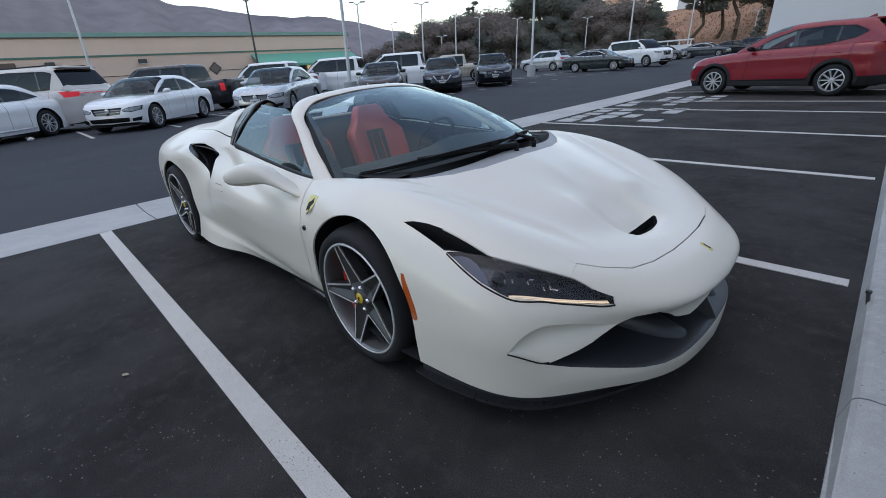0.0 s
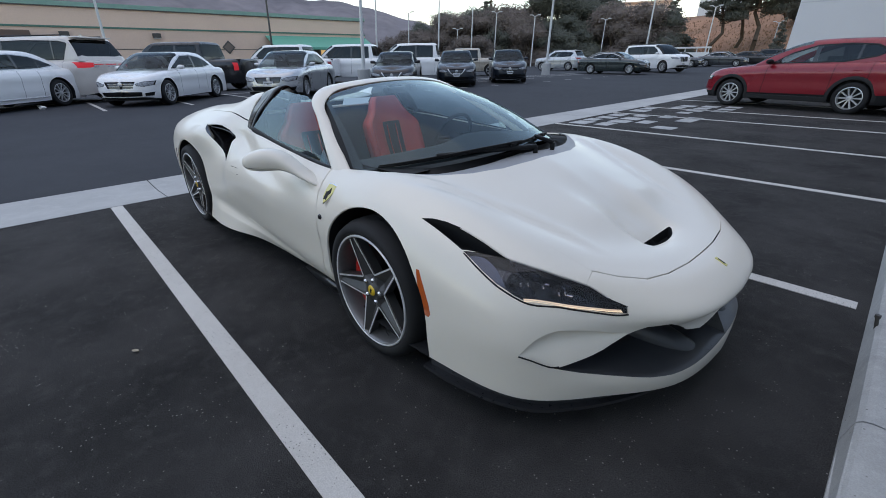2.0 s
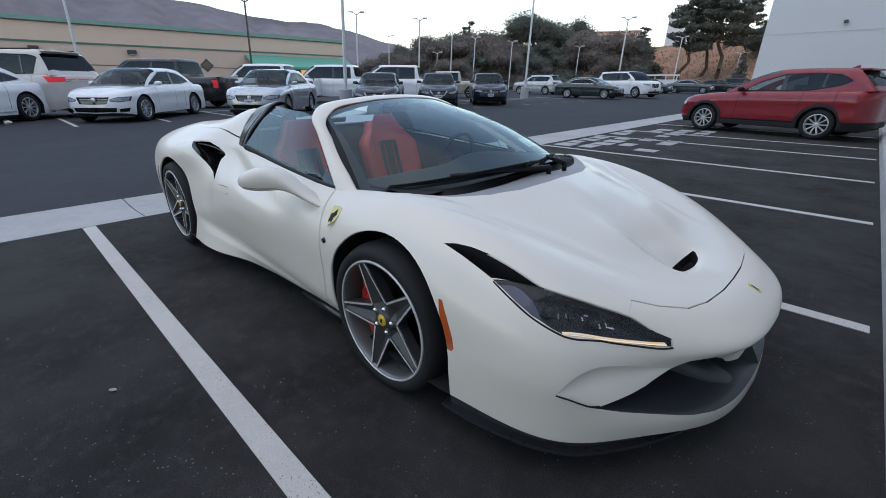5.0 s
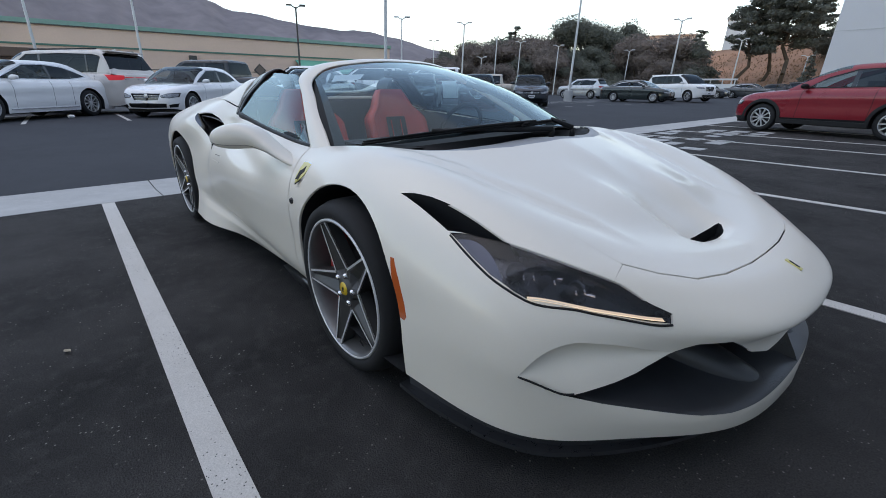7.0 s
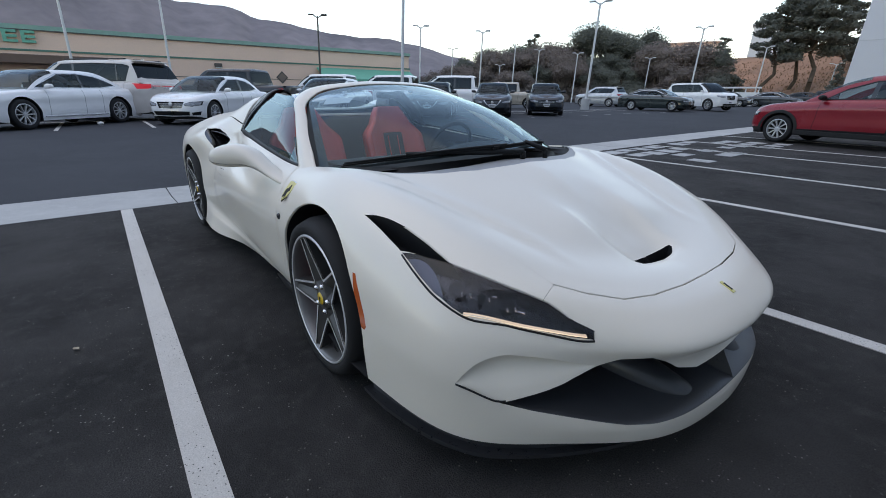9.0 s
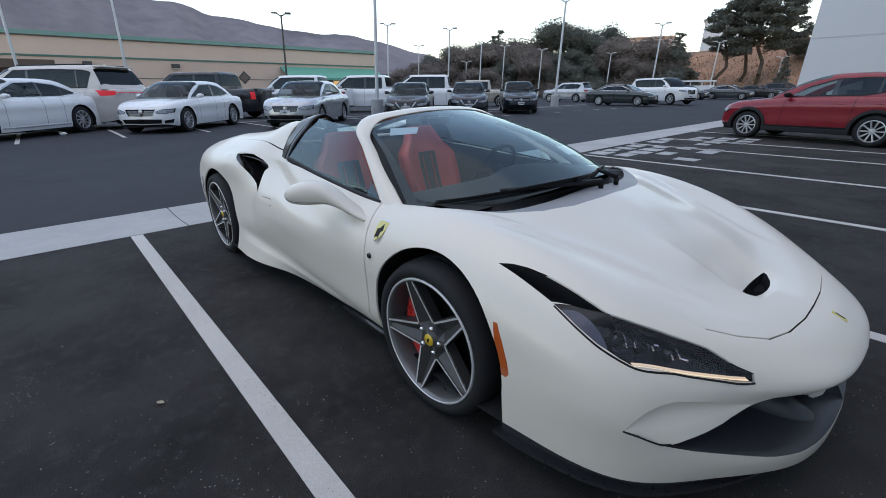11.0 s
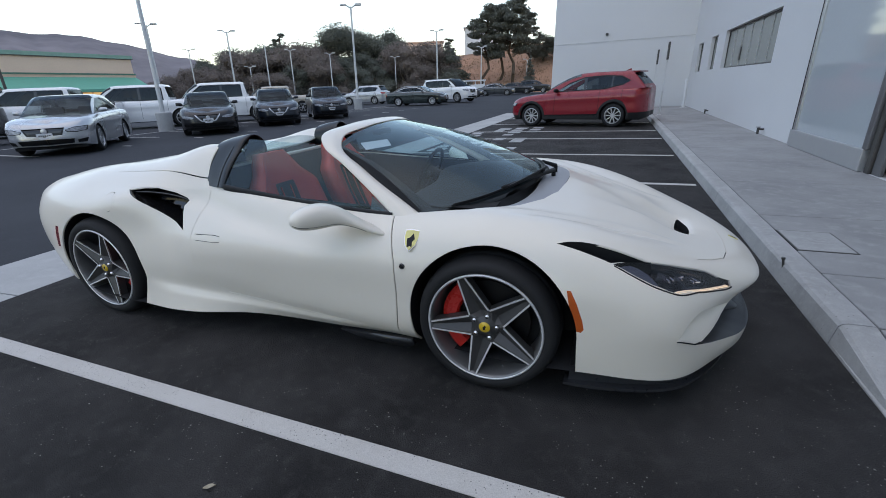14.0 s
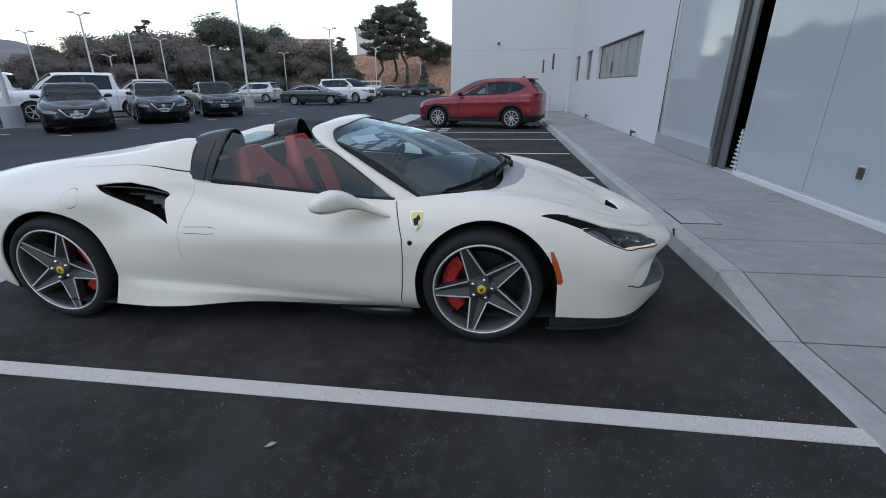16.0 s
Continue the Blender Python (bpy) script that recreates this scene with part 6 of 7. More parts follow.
VENT = [(0.30, -0.872), (0.345, -0.851), (0.40, -0.833), (0.47, -0.817), (0.54, -0.807), (0.60, -0.80), (0.672, -0.79), (0.60, -0.832), (0.518, -0.8705)]
gone, vent = pocket(shell, cut(shell, VENT, (0, 1), high), (0.02, 0.06, -0.11))
gone.free()
LAMPLINE = [(0.526, -0.8705), (0.62, -0.872), (0.68, -0.867), (0.745, -0.85), (0.775, -0.837), (0.875, -0.745), (0.97, -0.636), (1.012, -0.586), (1.027, -0.569), (1.018, -0.562), (0.972, -0.598), (0.905, -0.632), (0.82, -0.695), (0.735, -0.752), (0.675, -0.787), (0.60, -0.83)]
lens, housing = pocket(shell, cut(shell, LAMPLINE, (0, 1), lambda c: c.z > 0.49), (-0.03, 0.03, -0.045))
DARKMOUTH = [(-0.79, 0.3225), (-0.775, 0.326), (-0.733, 0.34), (-0.678, 0.356), (-0.632, 0.373), (-0.592, 0.395), (-0.55, 0.422), (-0.505, 0.448), (-0.432, 0.452), (-0.36, 0.415), (-0.292, 0.372), (-0.2, 0.345), (0.01, 0.333), (0.01, 0.243), (-0.2, 0.240), (-0.307, 0.234), (-0.407, 0.232), (-0.492, 0.241), (-0.641, 0.277), (-0.719, 0.298)]
front = lambda c: c.x > 0.7 and c.z < 0.52
gone, mouth = pocket(shell, cut(shell, DARKMOUTH, (1, 2), front), (-0.26, 0.03, 0.03), 0.97)
gone.free()
DUCT_TOP = [(-0.876, 0.372), (-0.866, 0.400), (-0.831, 0.448), (-0.783, 0.471), (-0.724, 0.466), (-0.659, 0.452), (-0.60, 0.434), (-0.556, 0.424)]
DUCT_LOW = [(-0.876, 0.370), (-0.851, 0.358), (-0.825, 0.342), (-0.792, 0.3265), (-0.775, 0.3275), (-0.733, 0.3415), (-0.678, 0.3575), (-0.632, 0.3745), (-0.592, 0.3965), (-0.556, 0.4215)]
bmesh.ops.delete(shell, geom=cut(shell, evenly(DUCT_TOP, 26) + evenly(DUCT_LOW, 26)[::-1], (1, 2), front), context="FACES")


def on_nose(y, z):
    return SKIN_TREE.ray_cast(Vector((2, y, z)), Vector((-1, 0, 0)))[0]


brow_edge = [on_nose(*p) for p in evenly(DUCT_TOP, 26)]
foot_edge = [on_nose(*p) for p in evenly(DUCT_LOW, 26)]
duct = bmesh.new()
tucked = []
for k in np.linspace(0, 1, 9):
    row = []
    for i, (p, q) in enumerate(zip(brow_edge, foot_edge)):
        gap = (p - q).length
        back_top = Vector((-0.38, 0.26, -0.05)) * min(0.15, gap)
        back_low = Vector((-0.10, 0.05, 0.01)) * min(0.15, gap) * max(0.0, 1 - i / 9)
        row.append((p + back_top) * (1 - k) + (q + back_low) * k + Vector((0.10, -0.07, 0.02)) * gap * math.sin(math.pi * k) * 0.9)
    tucked.append(row)
sheet(duct, [brow_edge, [p * 0.7 + r * 0.3 for p, r in zip(brow_edge, tucked[0])], tucked[0]])
sheet(duct, tucked)
sheet(duct, [tucked[-1], foot_edge])
SLOT = [(0.856, 0.01), (0.857, -0.05), (0.864, -0.098), (0.882, -0.140), (0.903, -0.114), (0.919, -0.06), (0.923, 0.01)]
gone, slot = pocket(shell, cut(shell, evenly(SLOT, 22), (0, 1), lambda c: c.z > 0.45), (0.0, 0, -0.05), 0.94)
gone.free()
COWL = [(0.265, 0.01), (0.26, -0.1), (0.236, -0.3), (0.183, -0.45), (0.084, -0.60), (-0.02, -0.70), (-0.12, -0.753), (-0.36, -0.775), (-0.49, -0.797), (-0.93, -0.795), (-1.40, -0.765), (-1.63, -0.752), (-1.79, -0.722), (-1.80, -0.66), (-1.80, 0.01)]
hole = cut(shell, COWL, (0, 1), lambda c: c.z > 0.7)
bmesh.ops.delete(shell, geom=hole, context="FACES")
AMBERLINE = [(0.362, 0.585), (0.378, 0.585), (0.405, 0.53), (0.432, 0.455), (0.44, 0.415), (0.43, 0.40), (0.40, 0.405), (0.385, 0.47)]
marker, marker_bed = pocket(shell, cut(shell, [(x - 0.002, z) for x, z in AMBERLINE], (0, 2), lambda c: c.y < -0.8), (0, 0.01, 0))
marker_bed.free()
REARLINE = [(-3.02, 0.62), (-2.985, 0.62), (-3.005, 0.54), (-3.03, 0.47), (-3.06, 0.47), (-3.045, 0.54)]
rear_marker, bed = pocket(shell, cut(shell, REARLINE, (0, 2), lambda c: c.y < -0.8), (0, 0.01, 0))
bed.free()

# a dark liner behind the panel gaps
liner = copied(shell)
liner.normal_update()
for v, n in [(v, v.normal.copy()) for v in liner.verts]:
    v.co -= n * 0.012

# panel gaps
GAPS = [
    ([(0.20, -0.655), (0.40, -0.66), (0.581, -0.647), (0.731, -0.616), (0.879, -0.578)], 0.0014, (0, 1), lambda c: c.z > 0.5),
    ([(0.876, -0.579), (0.948, -0.51), (1.014, -0.421), (1.046, -0.31), (1.064, -0.15), (1.067, 0.02)], 0.0052, (0, 1), lambda c: c.z > 0.5),
    ([(0.879, -0.574), (0.895, -0.64)], 0.001, (0, 1), lambda c: c.z > 0.5),
    ([(-0.495, 0.83), (-0.462, 0.72), (-0.438, 0.62), (-0.436, 0.5), (-0.445, 0.36), (-0.462, 0.22), (-0.468, 0.10)], 0.007, (0, 2), lambda c: c.y < -0.7),
]
GAPS += [
    ([(-1.735, 0.93), (-1.745, 0.853), (-1.771, 0.732), (-1.793, 0.607), (-1.785, 0.45), (-1.70, 0.33), (-1.50, 0.285)], 0.0035, (0, 2), lambda c: c.y < -0.7),
    ([(-1.60, 0.288), (-1.359, 0.272), (-1.005, 0.243), (-0.662, 0.212), (-0.465, 0.188)], 0.006, (0, 2), lambda c: c.y < -0.7),
    ([(-1.79, -0.7135), (-2.04, -0.714), (-2.32, -0.707), (-2.62, -0.70), (-2.66, -0.62)], 0.005, (0, 1), lambda c: c.z > 0.85),
    ([(-2.66, -0.63), (-2.72, -0.40), (-2.74, 0.02)], 0.005, (0, 1), lambda c: c.z > 0.85),
    ([(-2.445 + 0.057 * math.cos(a), 0.803 + 0.054 * math.sin(a)) for a in np.linspace(-0.1, math.pi + 0.1, 15)], 0.0035, (0, 2), lambda c: c.y < -0.7),
    ([(-2.445 + 0.057 * math.cos(a), 0.803 + 0.054 * math.sin(a)) for a in np.linspace(math.pi - 0.1, 2 * math.pi + 0.1, 15)], 0.0035, (0, 2), lambda c: c.y < -0.7),
    ([(-1.76, 0.645), (-1.60, 0.652), (-1.555, 0.648), (-1.543, 0.635), (-1.555, 0.618), (-1.60, 0.612), (-1.76, 0.612)], 0.0035, (0, 2), lambda c: c.y < -0.7),
]
for line, width, axes, test in GAPS:
    bmesh.ops.delete(shell, geom=cut(shell, ribbon(line, width), axes, test), context="FACES")
whole = joined(copied(shell), mirrored(shell))
shell.free()
bmesh.ops.remove_doubles(whole, verts=[v for v in whole.verts if abs(v.co.y) < 1e-4], dist=2e-4)


def panel_name(c, n):
    if c.x > 0.75 and abs(c.y) < 0.2 and c.z < 0.56:
        return "bumper"
    if c.x > 0.2 and abs(c.y) < 0.2:
        return "bonnet"
    if abs(c.y) < 0.25 and c.x < -1.7:
        return "engine_cover"
    if n < 160:
        return "flap"
    return "door" if -1.75 < c.x < -0.45 else "wing"


for piece in islands(whole):
    if len(piece) < 4:
        continue
    c = sum((f.calc_center_median() for f in piece), Vector()) / len(piece)
    bm = copied(whole, piece)
    hem(bm, 0.010)
    part(panel_name(c, len(piece)), bm, WHITE, supercar, smooth=True, normals=skin_normal)
whole.free()
part("panel_liner", joined(copied(liner), mirrored(liner)), VOID, supercar, smooth=True)
liner.free()
for well in WELLS:
    both_sides("wheel_well", well, VOID, supercar, smooth=False)
both_sides("intake_duct", intake, GLOSSBLACK, supercar, "gloss black side air intake")
both_sides("lamp_vent", vent, VOID, supercar)
both_sides("bumper_duct", duct, WHITE, supercar, "white scooped air channel in the bumper", smooth=True)
part("lid_outlet", joined(slot, mirrored(slot)), VOID, supercar)
both_sides("side_marker", marker, AMBER, supercar, "amber side marker lamp")
both_sides("rear_marker", rear_marker, TAIL, supercar, "dark red rear marker lamp")
part("mouth", joined(mouth, mirrored(mouth)), CARBON, supercar, "dark grey front air intake")

bm = bmesh.new()
gap_line = [on_nose(*p) for p in evenly(DUCT_LOW[:5], 12)]
for p, q in zip(gap_line, gap_line[1:]):
    rod(bm, p, q, 0.003, n=6)
both_sides("duct_gap", bm, VOID, supercar)
# black wing inside the side intake
bm = bmesh.new()
rows = []
for x, y, z in spline([(-2.30, -0.832, 0.862), (-2.20, -0.805, 0.857), (-2.06, -0.785, 0.843), (-1.94, -0.775, 0.818), (-1.895, -0.770, 0.800)], 4):
    rows.append([(x, y + 0.115, z - 0.020), (x, y + 0.10, z + 0.004), (x, y + 0.05, z + 0.006), (x, y + 0.004, z - 0.002), (x, y, z - 0.008), (x, y + 0.006, z - 0.016), (x, y + 0.115, z - 0.020)])
sheet(bm, rows)
bmesh.ops.recalc_face_normals(bm, faces=list(bm.faces))
both_sides("intake_blade", bm, GLOSSBLACK, supercar)

# struts and black mesh in the mouth
for s in (-1, 1):
    bm = bmesh.new()
    rows = []
    for x, z, y, wide in spline([(1.172, 0.246, 0.195, 0.030), (1.150, 0.262, 0.205, 0.048), (1.10, 0.290, 0.225, 0.062), (1.03, 0.322, 0.245, 0.072), (0.94, 0.345, 0.262, 0.080)], 4):
        rows.append([(x - 0.006 * (1 - math.sin(a)), s * (y - wide * math.cos(a)), 0.240 + (z - 0.240) * max(0.0, math.sin(a)) ** 0.55) for a in np.linspace(0, math.pi, 13)])
    sheet(bm, rows, flip=s > 0)
    part("mouth_strut", bm, MOUTHGREY, supercar, "dark grey fairing in the air intake", smooth=True)
bm = bmesh.new()
rows = []
for d, k in ((-0.002, 0.0), (0.006, 0.004), (0.03, 0.006), (0.07, 0.012), (0.13, 0.022), (0.20, 0.034), (0.27, 0.046)):
    row = []
    for h in np.linspace(0, 0.775, 28):
        p = on_nose(-h, float(np.interp(h, [0, 0.2, 0.307, 0.407, 0.492, 0.641, 0.719, 0.775], [0.243, 0.240, 0.234, 0.232, 0.241, 0.277, 0.298, 0.3235])))
        q = min(1.0, 0.12 + (0.79 - h) / 0.30)
        row.append((p.x - d * q, -p.y - 0.30 * d * q * h, p.z + k * q))
    rows.append(row)
sheet(bm, rows, flip=True)
part("mouth_floor", joined(copied(bm), mirrored(bm)), MOUTHGREY, supercar, "dark satin floor of the air intake", smooth=True)
bm.free()

# lamps
DARKCHROME = shade("dark_chrome", (0.13, 0.13, 0.145), 0.22, 0.8, vary=0.05)
bm = joined(housing)
both_sides("lamp_housing", bm, shade("smoked_lamp_body", (0.020, 0.020, 0.026), 0.22, vary=0.25, scale=20, fine=200, coat=0.6), supercar)
for x, y, r in ((0.715, -0.805, 0.023), (0.778, -0.765, 0.013), (0.838, -0.715, 0.021)):
    spot = SKIN_TREE.ray_cast(Vector((x, y, 1.0)), Vector((0, 0, -1)))
    tilt = Vector((0, 0, 1)).rotation_difference(Vector((0.55, -0.35, 0.75))).to_matrix().to_4x4()
    m = Matrix.Translation(spot[0] - Vector((0, 0, 0.024))) @ tilt
    bm = bmesh.new()
    lathe(bm, [(r * 0.86, -0.010), (r * 0.93, 0.001), (r * 0.96, 0.001), (r * 0.98, -0.001), (r, -0.025)], 24, m)
    rings = both_sides("projector", bm, DARKCHROME, supercar, "dark headlamp projector ring")
    bm = bmesh.new()
    lathe(bm, [(0.001, -0.001), (r * 0.5, -0.004), (r * 0.84, -0.012)], 20, m)
    for ob, s in zip(rings, (-1, 1)):
        part("lens", mirrored(bm) if s > 0 else copied(bm), GLOSSBLACK, ob, smooth=True)
    bm.free()
bm = bmesh.new()
rows = []
for (x, y), (x1, y1) in zip(spline([(0.550, -0.862), (0.60, -0.836), (0.65, -0.834), (0.705, -0.849)], 5), spline([(0.560, -0.8675), (0.62, -0.8675), (0.67, -0.862), (0.71, -0.853)], 5)):
    z0, z1 = (SKIN_TREE.ray_cast(Vector((a, b, 1.0)), Vector((0, 0, -1)))[0].z for a, b in ((x, y), (x1, y1)))
    rows.append([(x, y, z0 - 0.014), (x1, y1, z1 - 0.024)])
sheet(bm, rows)
both_sides("lamp_flank", bm, shade("lamp_reflector", (0.11, 0.115, 0.145), 0.35, 0.3, vary=0.05, scale=30, fine=120), supercar, "pale flank inside the headlamp")
# small chrome bars added as the bright glints behind the lens
for x, y, turn, long in ((0.735, -0.800, 30, 0.034), (0.752, -0.783, 34, 0.030), (0.792, -0.752, 44, 0.018), (0.800, -0.738, 120, 0.014), (0.838, -0.722, 36, 0.030), (0.850, -0.704, 40, 0.030), (0.868, -0.700, 118, 0.024)):
    spot = SKIN_TREE.ray_cast(Vector((x, y, 1.0)), Vector((0, 0, -1)))[0]
    bm = bmesh.new()
    box(bm, (-0.0025, -long / 2, -0.010), (0.0025, long / 2, 0.002), 0.001, m=Matrix.Translation(spot - Vector((0, 0, 0.022))) @ pose(0, 0, 0, 0, -20, turn))
    both_sides("lamp_fin", bm, CHROME, supercar, "chrome bar placed as a glint inside the headlamp")
seal = []
for x, y in spline([(0.530, -0.8725), (0.62, -0.8745), (0.68, -0.8695), (0.745, -0.852), (0.775, -0.839), (0.875, -0.747), (0.97, -0.638), (1.012, -0.588), (1.026, -0.570)], 12):
    seal.append(SKIN_TREE.ray_cast(Vector((x, y, 1.0)), Vector((0, 0, -1)))[0])
bm = bmesh.new()
for p, q in zip(seal, seal[1:]):
    rod(bm, p - Vector((0, 0, 0.002)), q - Vector((0, 0, 0.002)), 0.0036, n=6)
both_sides("lamp_seal", bm, BLACK, supercar, smooth=True)
strip = [(0.775, -0.832), (0.875, -0.737), (0.965, -0.633), (1.008, -0.582)]
bm = bmesh.new()
rows = []
for x, y in spline(strip, 8):
    hit = SKIN_TREE.ray_cast(Vector((x, y, 1.0)), Vector((0, 0, -1)))[0]
    z = hit.z - 0.010
    rows.append([(x + 0.0055, y - 0.0055, z + 0.003), (x - 0.001, y + 0.001, z + 0.002), (x - 0.008, y + 0.007, z + 0.003)])
sheet(bm, rows, flip=True)
both_sides("light_strip", bm, DAYLIGHT, supercar, "thin lit daytime running strip")
for v in lens.verts:
    v.co -= Vector(skin_normal(v.co)) * 0.003
for ob in both_sides("lamp_lens", lens, LENS, supercar, "clear swept-back headlamp lens"):
    ob.visible_shadow = False

# splitter, side strakes, underside
RIM = spline([(0.37, 0.945), (0.55, 0.918), (0.74, 0.868), (0.84, 0.81), (0.93, 0.705), (1.02, 0.56), (1.10, 0.38), (1.145, 0.18), (1.155, 0.0)], 4)
outline = [tuple(p) for p in RIM] + [(x, -y) for x, y in RIM[-2::-1]]
bm = bmesh.new()
prism(bm, [(x + 0.02 * max(0.0, x - 0.4), y + math.copysign(0.016, y) * min(1.0, abs(y) * 2) * min(1.0, max(0.0, x - 0.33) * 6)) for x, y in outline], 0.113, 0.127, "z")
inner = [(0.39 + (x - 0.37) * 0.97, y * 0.975) for x, y in outline]
prism(bm, inner, 0.127, 0.20, "z")
part("splitter", bm, CARBON, supercar, "black carbon front splitter")
bm = bmesh.new()
prism(bm, [(-0.86, 0.135), (-0.42, 0.15), (-0.40, 0.115), (-0.44, 0.095), (-0.70, 0.10)], -0.87, -0.845, "y")
both_sides("side_strake", bm, CARBON, supercar)
part("underside", boxes(((-3.25, -0.80, 0.13), (-3.05, 0.80, 0.3)), ((-2.2, -0.84, 0.13), (-0.45, 0.84, 0.2)), ((-3.1, -0.6, 0.13), (0.95, 0.6, 0.2))), VOID, supercar)

# tail
edge = skin[0]
bm = bmesh.new()
sheet(bm, [[(p[0] - 0.04 * (1 - k * k), p[1] * k, p[2]) for p in edge] for k in np.linspace(1, -1, 9)], flip=False)
part("rear_fascia", bm, BLACK, supercar, smooth=True)
for s in (-1, 1):
    bm = bmesh.new()
    lathe(bm, [(0.001, 0.05), (0.06, 0.045), (0.075, 0.03), (0.08, 0.0)], 24, pose(-3.45, s * 0.62, 0.72, 0, -90, 0))
    part("tail_lamp", bm, TAIL, supercar)

# windscreen, its frame and the roll hoops
GLASSBASE = [(0.105, 0, 0.891), (0.065, 0.3, 0.880), (-0.02, 0.5, 0.861), (-0.16, 0.65, 0.836), (-0.355, 0.752, 0.812)]
GLASSTOP = [(-0.885, 0, 1.196), (-0.90, 0.25, 1.184), (-0.915, 0.4, 1.160), (-0.93, 0.49, 1.135), (-0.945, 0.545, 1.108)]
GLASSMID = [tuple(0.5 * a + 0.5 * b for a, b in zip(p, q)) for p, q in zip(GLASSBASE, GLASSTOP)]
GLASSMID = [(x + 0.02, y + 0.012, z + 0.032) for x, y, z in GLASSMID]
GLASSMID[0] = (GLASSMID[0][0], 0, GLASSMID[0][2])
half = loft([GLASSBASE, GLASSMID, GLASSTOP], 6, 8)
full = np.concatenate([half[::-1] * np.array([1, -1, 1]), half[1:]])
bm = bmesh.new()
sheet(bm, full)
bm.normal_update()
part("windscreen", bm, SCREEN, supercar, "clear raked windscreen glass", smooth=True).visible_shadow = False
# black printed border of the glass
bm = bmesh.new()
rows = [[p for p in row] for row in full]
border = [[0.55 * np.array(r[0]) + 0.45 * np.array(r[1]) - np.array((0.004, 0, 0.006)) for r in rows], [np.array(r[0]) - np.array((0.0, 0, 0.004)) for r in rows]]
sheet(bm, border)
border = [[np.array(r[-1]) - np.array((0, 0, 0.004)) for r in rows], [np.array(r[-2]) * 0.8 + np.array(r[-1]) * 0.2 - np.array((0, 0, 0.005)) for r in rows]]
sheet(bm, border)
for k in (0, -1):
    near = rows[k]
    step = [0.3 * p + 0.7 * q for p, q in (zip(rows[1], rows[2]) if k == 0 else zip(rows[-2], rows[-3]))]
    sheet(bm, [[q - np.array((0, 0, 0.005)) for q in step], [p - np.array((0, 0, 0.004)) for p in near], [p + (p - q) * 0.9 - np.array((0, 0, 0.03)) for p, q in zip(near, step)]], flip=k == 0)
part("glass_border", bm, VOID, supercar)

FRONTEDGE = [(-0.36, 0.765, 0.806), (-0.55, 0.705, 0.905), (-0.74, 0.64, 1.005), (-0.90, 0.57, 1.095), (-0.945, 0.48, 1.145), (-0.905, 0.28, 1.185), (-0.888, 0, 1.199)]
REAREDGE = [(-0.495, 0.802, 0.798), (-0.67, 0.735, 0.918), (-0.84, 0.668, 1.022), (-1.0, 0.60, 1.108), (-1.075, 0.50, 1.158), (-1.055, 0.28, 1.192), (-1.045, 0, 1.203)]
OUTMID, INMID = [], []
for p, q in zip(FRONTEDGE, REAREDGE):
    mid = (np.array(p) + np.array(q)) / 2
    out = np.array((0.0, mid[1], 0.45 if mid[1] > 0.4 else 0.9))
    out = out / np.linalg.norm(out)
    OUTMID.append(tuple(mid + out * 0.014 + np.array((0.012, 0, 0))))
    INMID.append(tuple(mid - out * 0.035))
OUTMID[-1] = (OUTMID[-1][0], 0, OUTMID[-1][2])
INMID[-1] = (INMID[-1][0], 0, INMID[-1][2])
half = loft([FRONTEDGE, OUTMID, REAREDGE, INMID, FRONTEDGE], 6, 6)
bm = bmesh.new()
sheet(bm, half)
other = mirrored(bm)
bmesh.ops.reverse_faces(other, faces=list(other.faces))
bm = joined(bm, other)
bmesh.ops.remove_doubles(bm, verts=bm.verts, dist=1e-4)
bmesh.ops.recalc_face_normals(bm, faces=list(bm.faces))
part("windscreen_frame", bm, WHITE, supercar, "white windscreen pillars and header", smooth=True)

BELT = [(-0.50, 0.797, 0.806), (-0.67, 0.80, 0.815), (-0.86, 0.798, 0.83), (-1.06, 0.79, 0.845), (-1.36, 0.772, 0.870), (-1.63, 0.757, 0.897)]
UPPER = [(-0.505, 0.795, 0.81), (-0.68, 0.735, 0.918), (-0.85, 0.668, 1.02), (-1.01, 0.60, 1.106), (-1.30, 0.562, 1.128), (-1.60, 0.525, 1.142)]
MIDDLE = [tuple((np.array(p) + np.array(q)) / 2 + np.array((0, 0.014, 0.01)) * min(1, 8 * (q[2] - p[2]))) for p, q in zip(BELT, UPPER)]
bm = bmesh.new()
sheet(bm, loft([BELT, MIDDLE, UPPER], 5, 4))
for ob in both_sides("side_window", bm, SIDEGLASS, supercar, "raised clear side window"):
    ob.visible_shadow = False
bm = bmesh.new()
sheet(bm, [[(x, y + 0.004, z - 0.02), (x, y + 0.006, z + 0.004), (x, y + 0.001, z + 0.012), (x, y - 0.01, z + 0.012)] for x, y, z in spline(BELT, 5)])
both_sides("belt_trim", bm, BLACK, supercar, "black window seal")
bm = bmesh.new()
sheet(bm, [[(x, y + 0.003, z) for x, y, z in (p, q)] for p, q in ((np.array(BELT[0]), np.array(UPPER[0])), (np.array((-0.56, 0.8, 0.81)), np.array((-0.57, 0.776, 0.852))), (np.array((-0.62, 0.802, 0.813)), np.array((-0.63, 0.757, 0.89))))])
both_sides("corner_trim", bm, GLOSSBLACK, supercar)

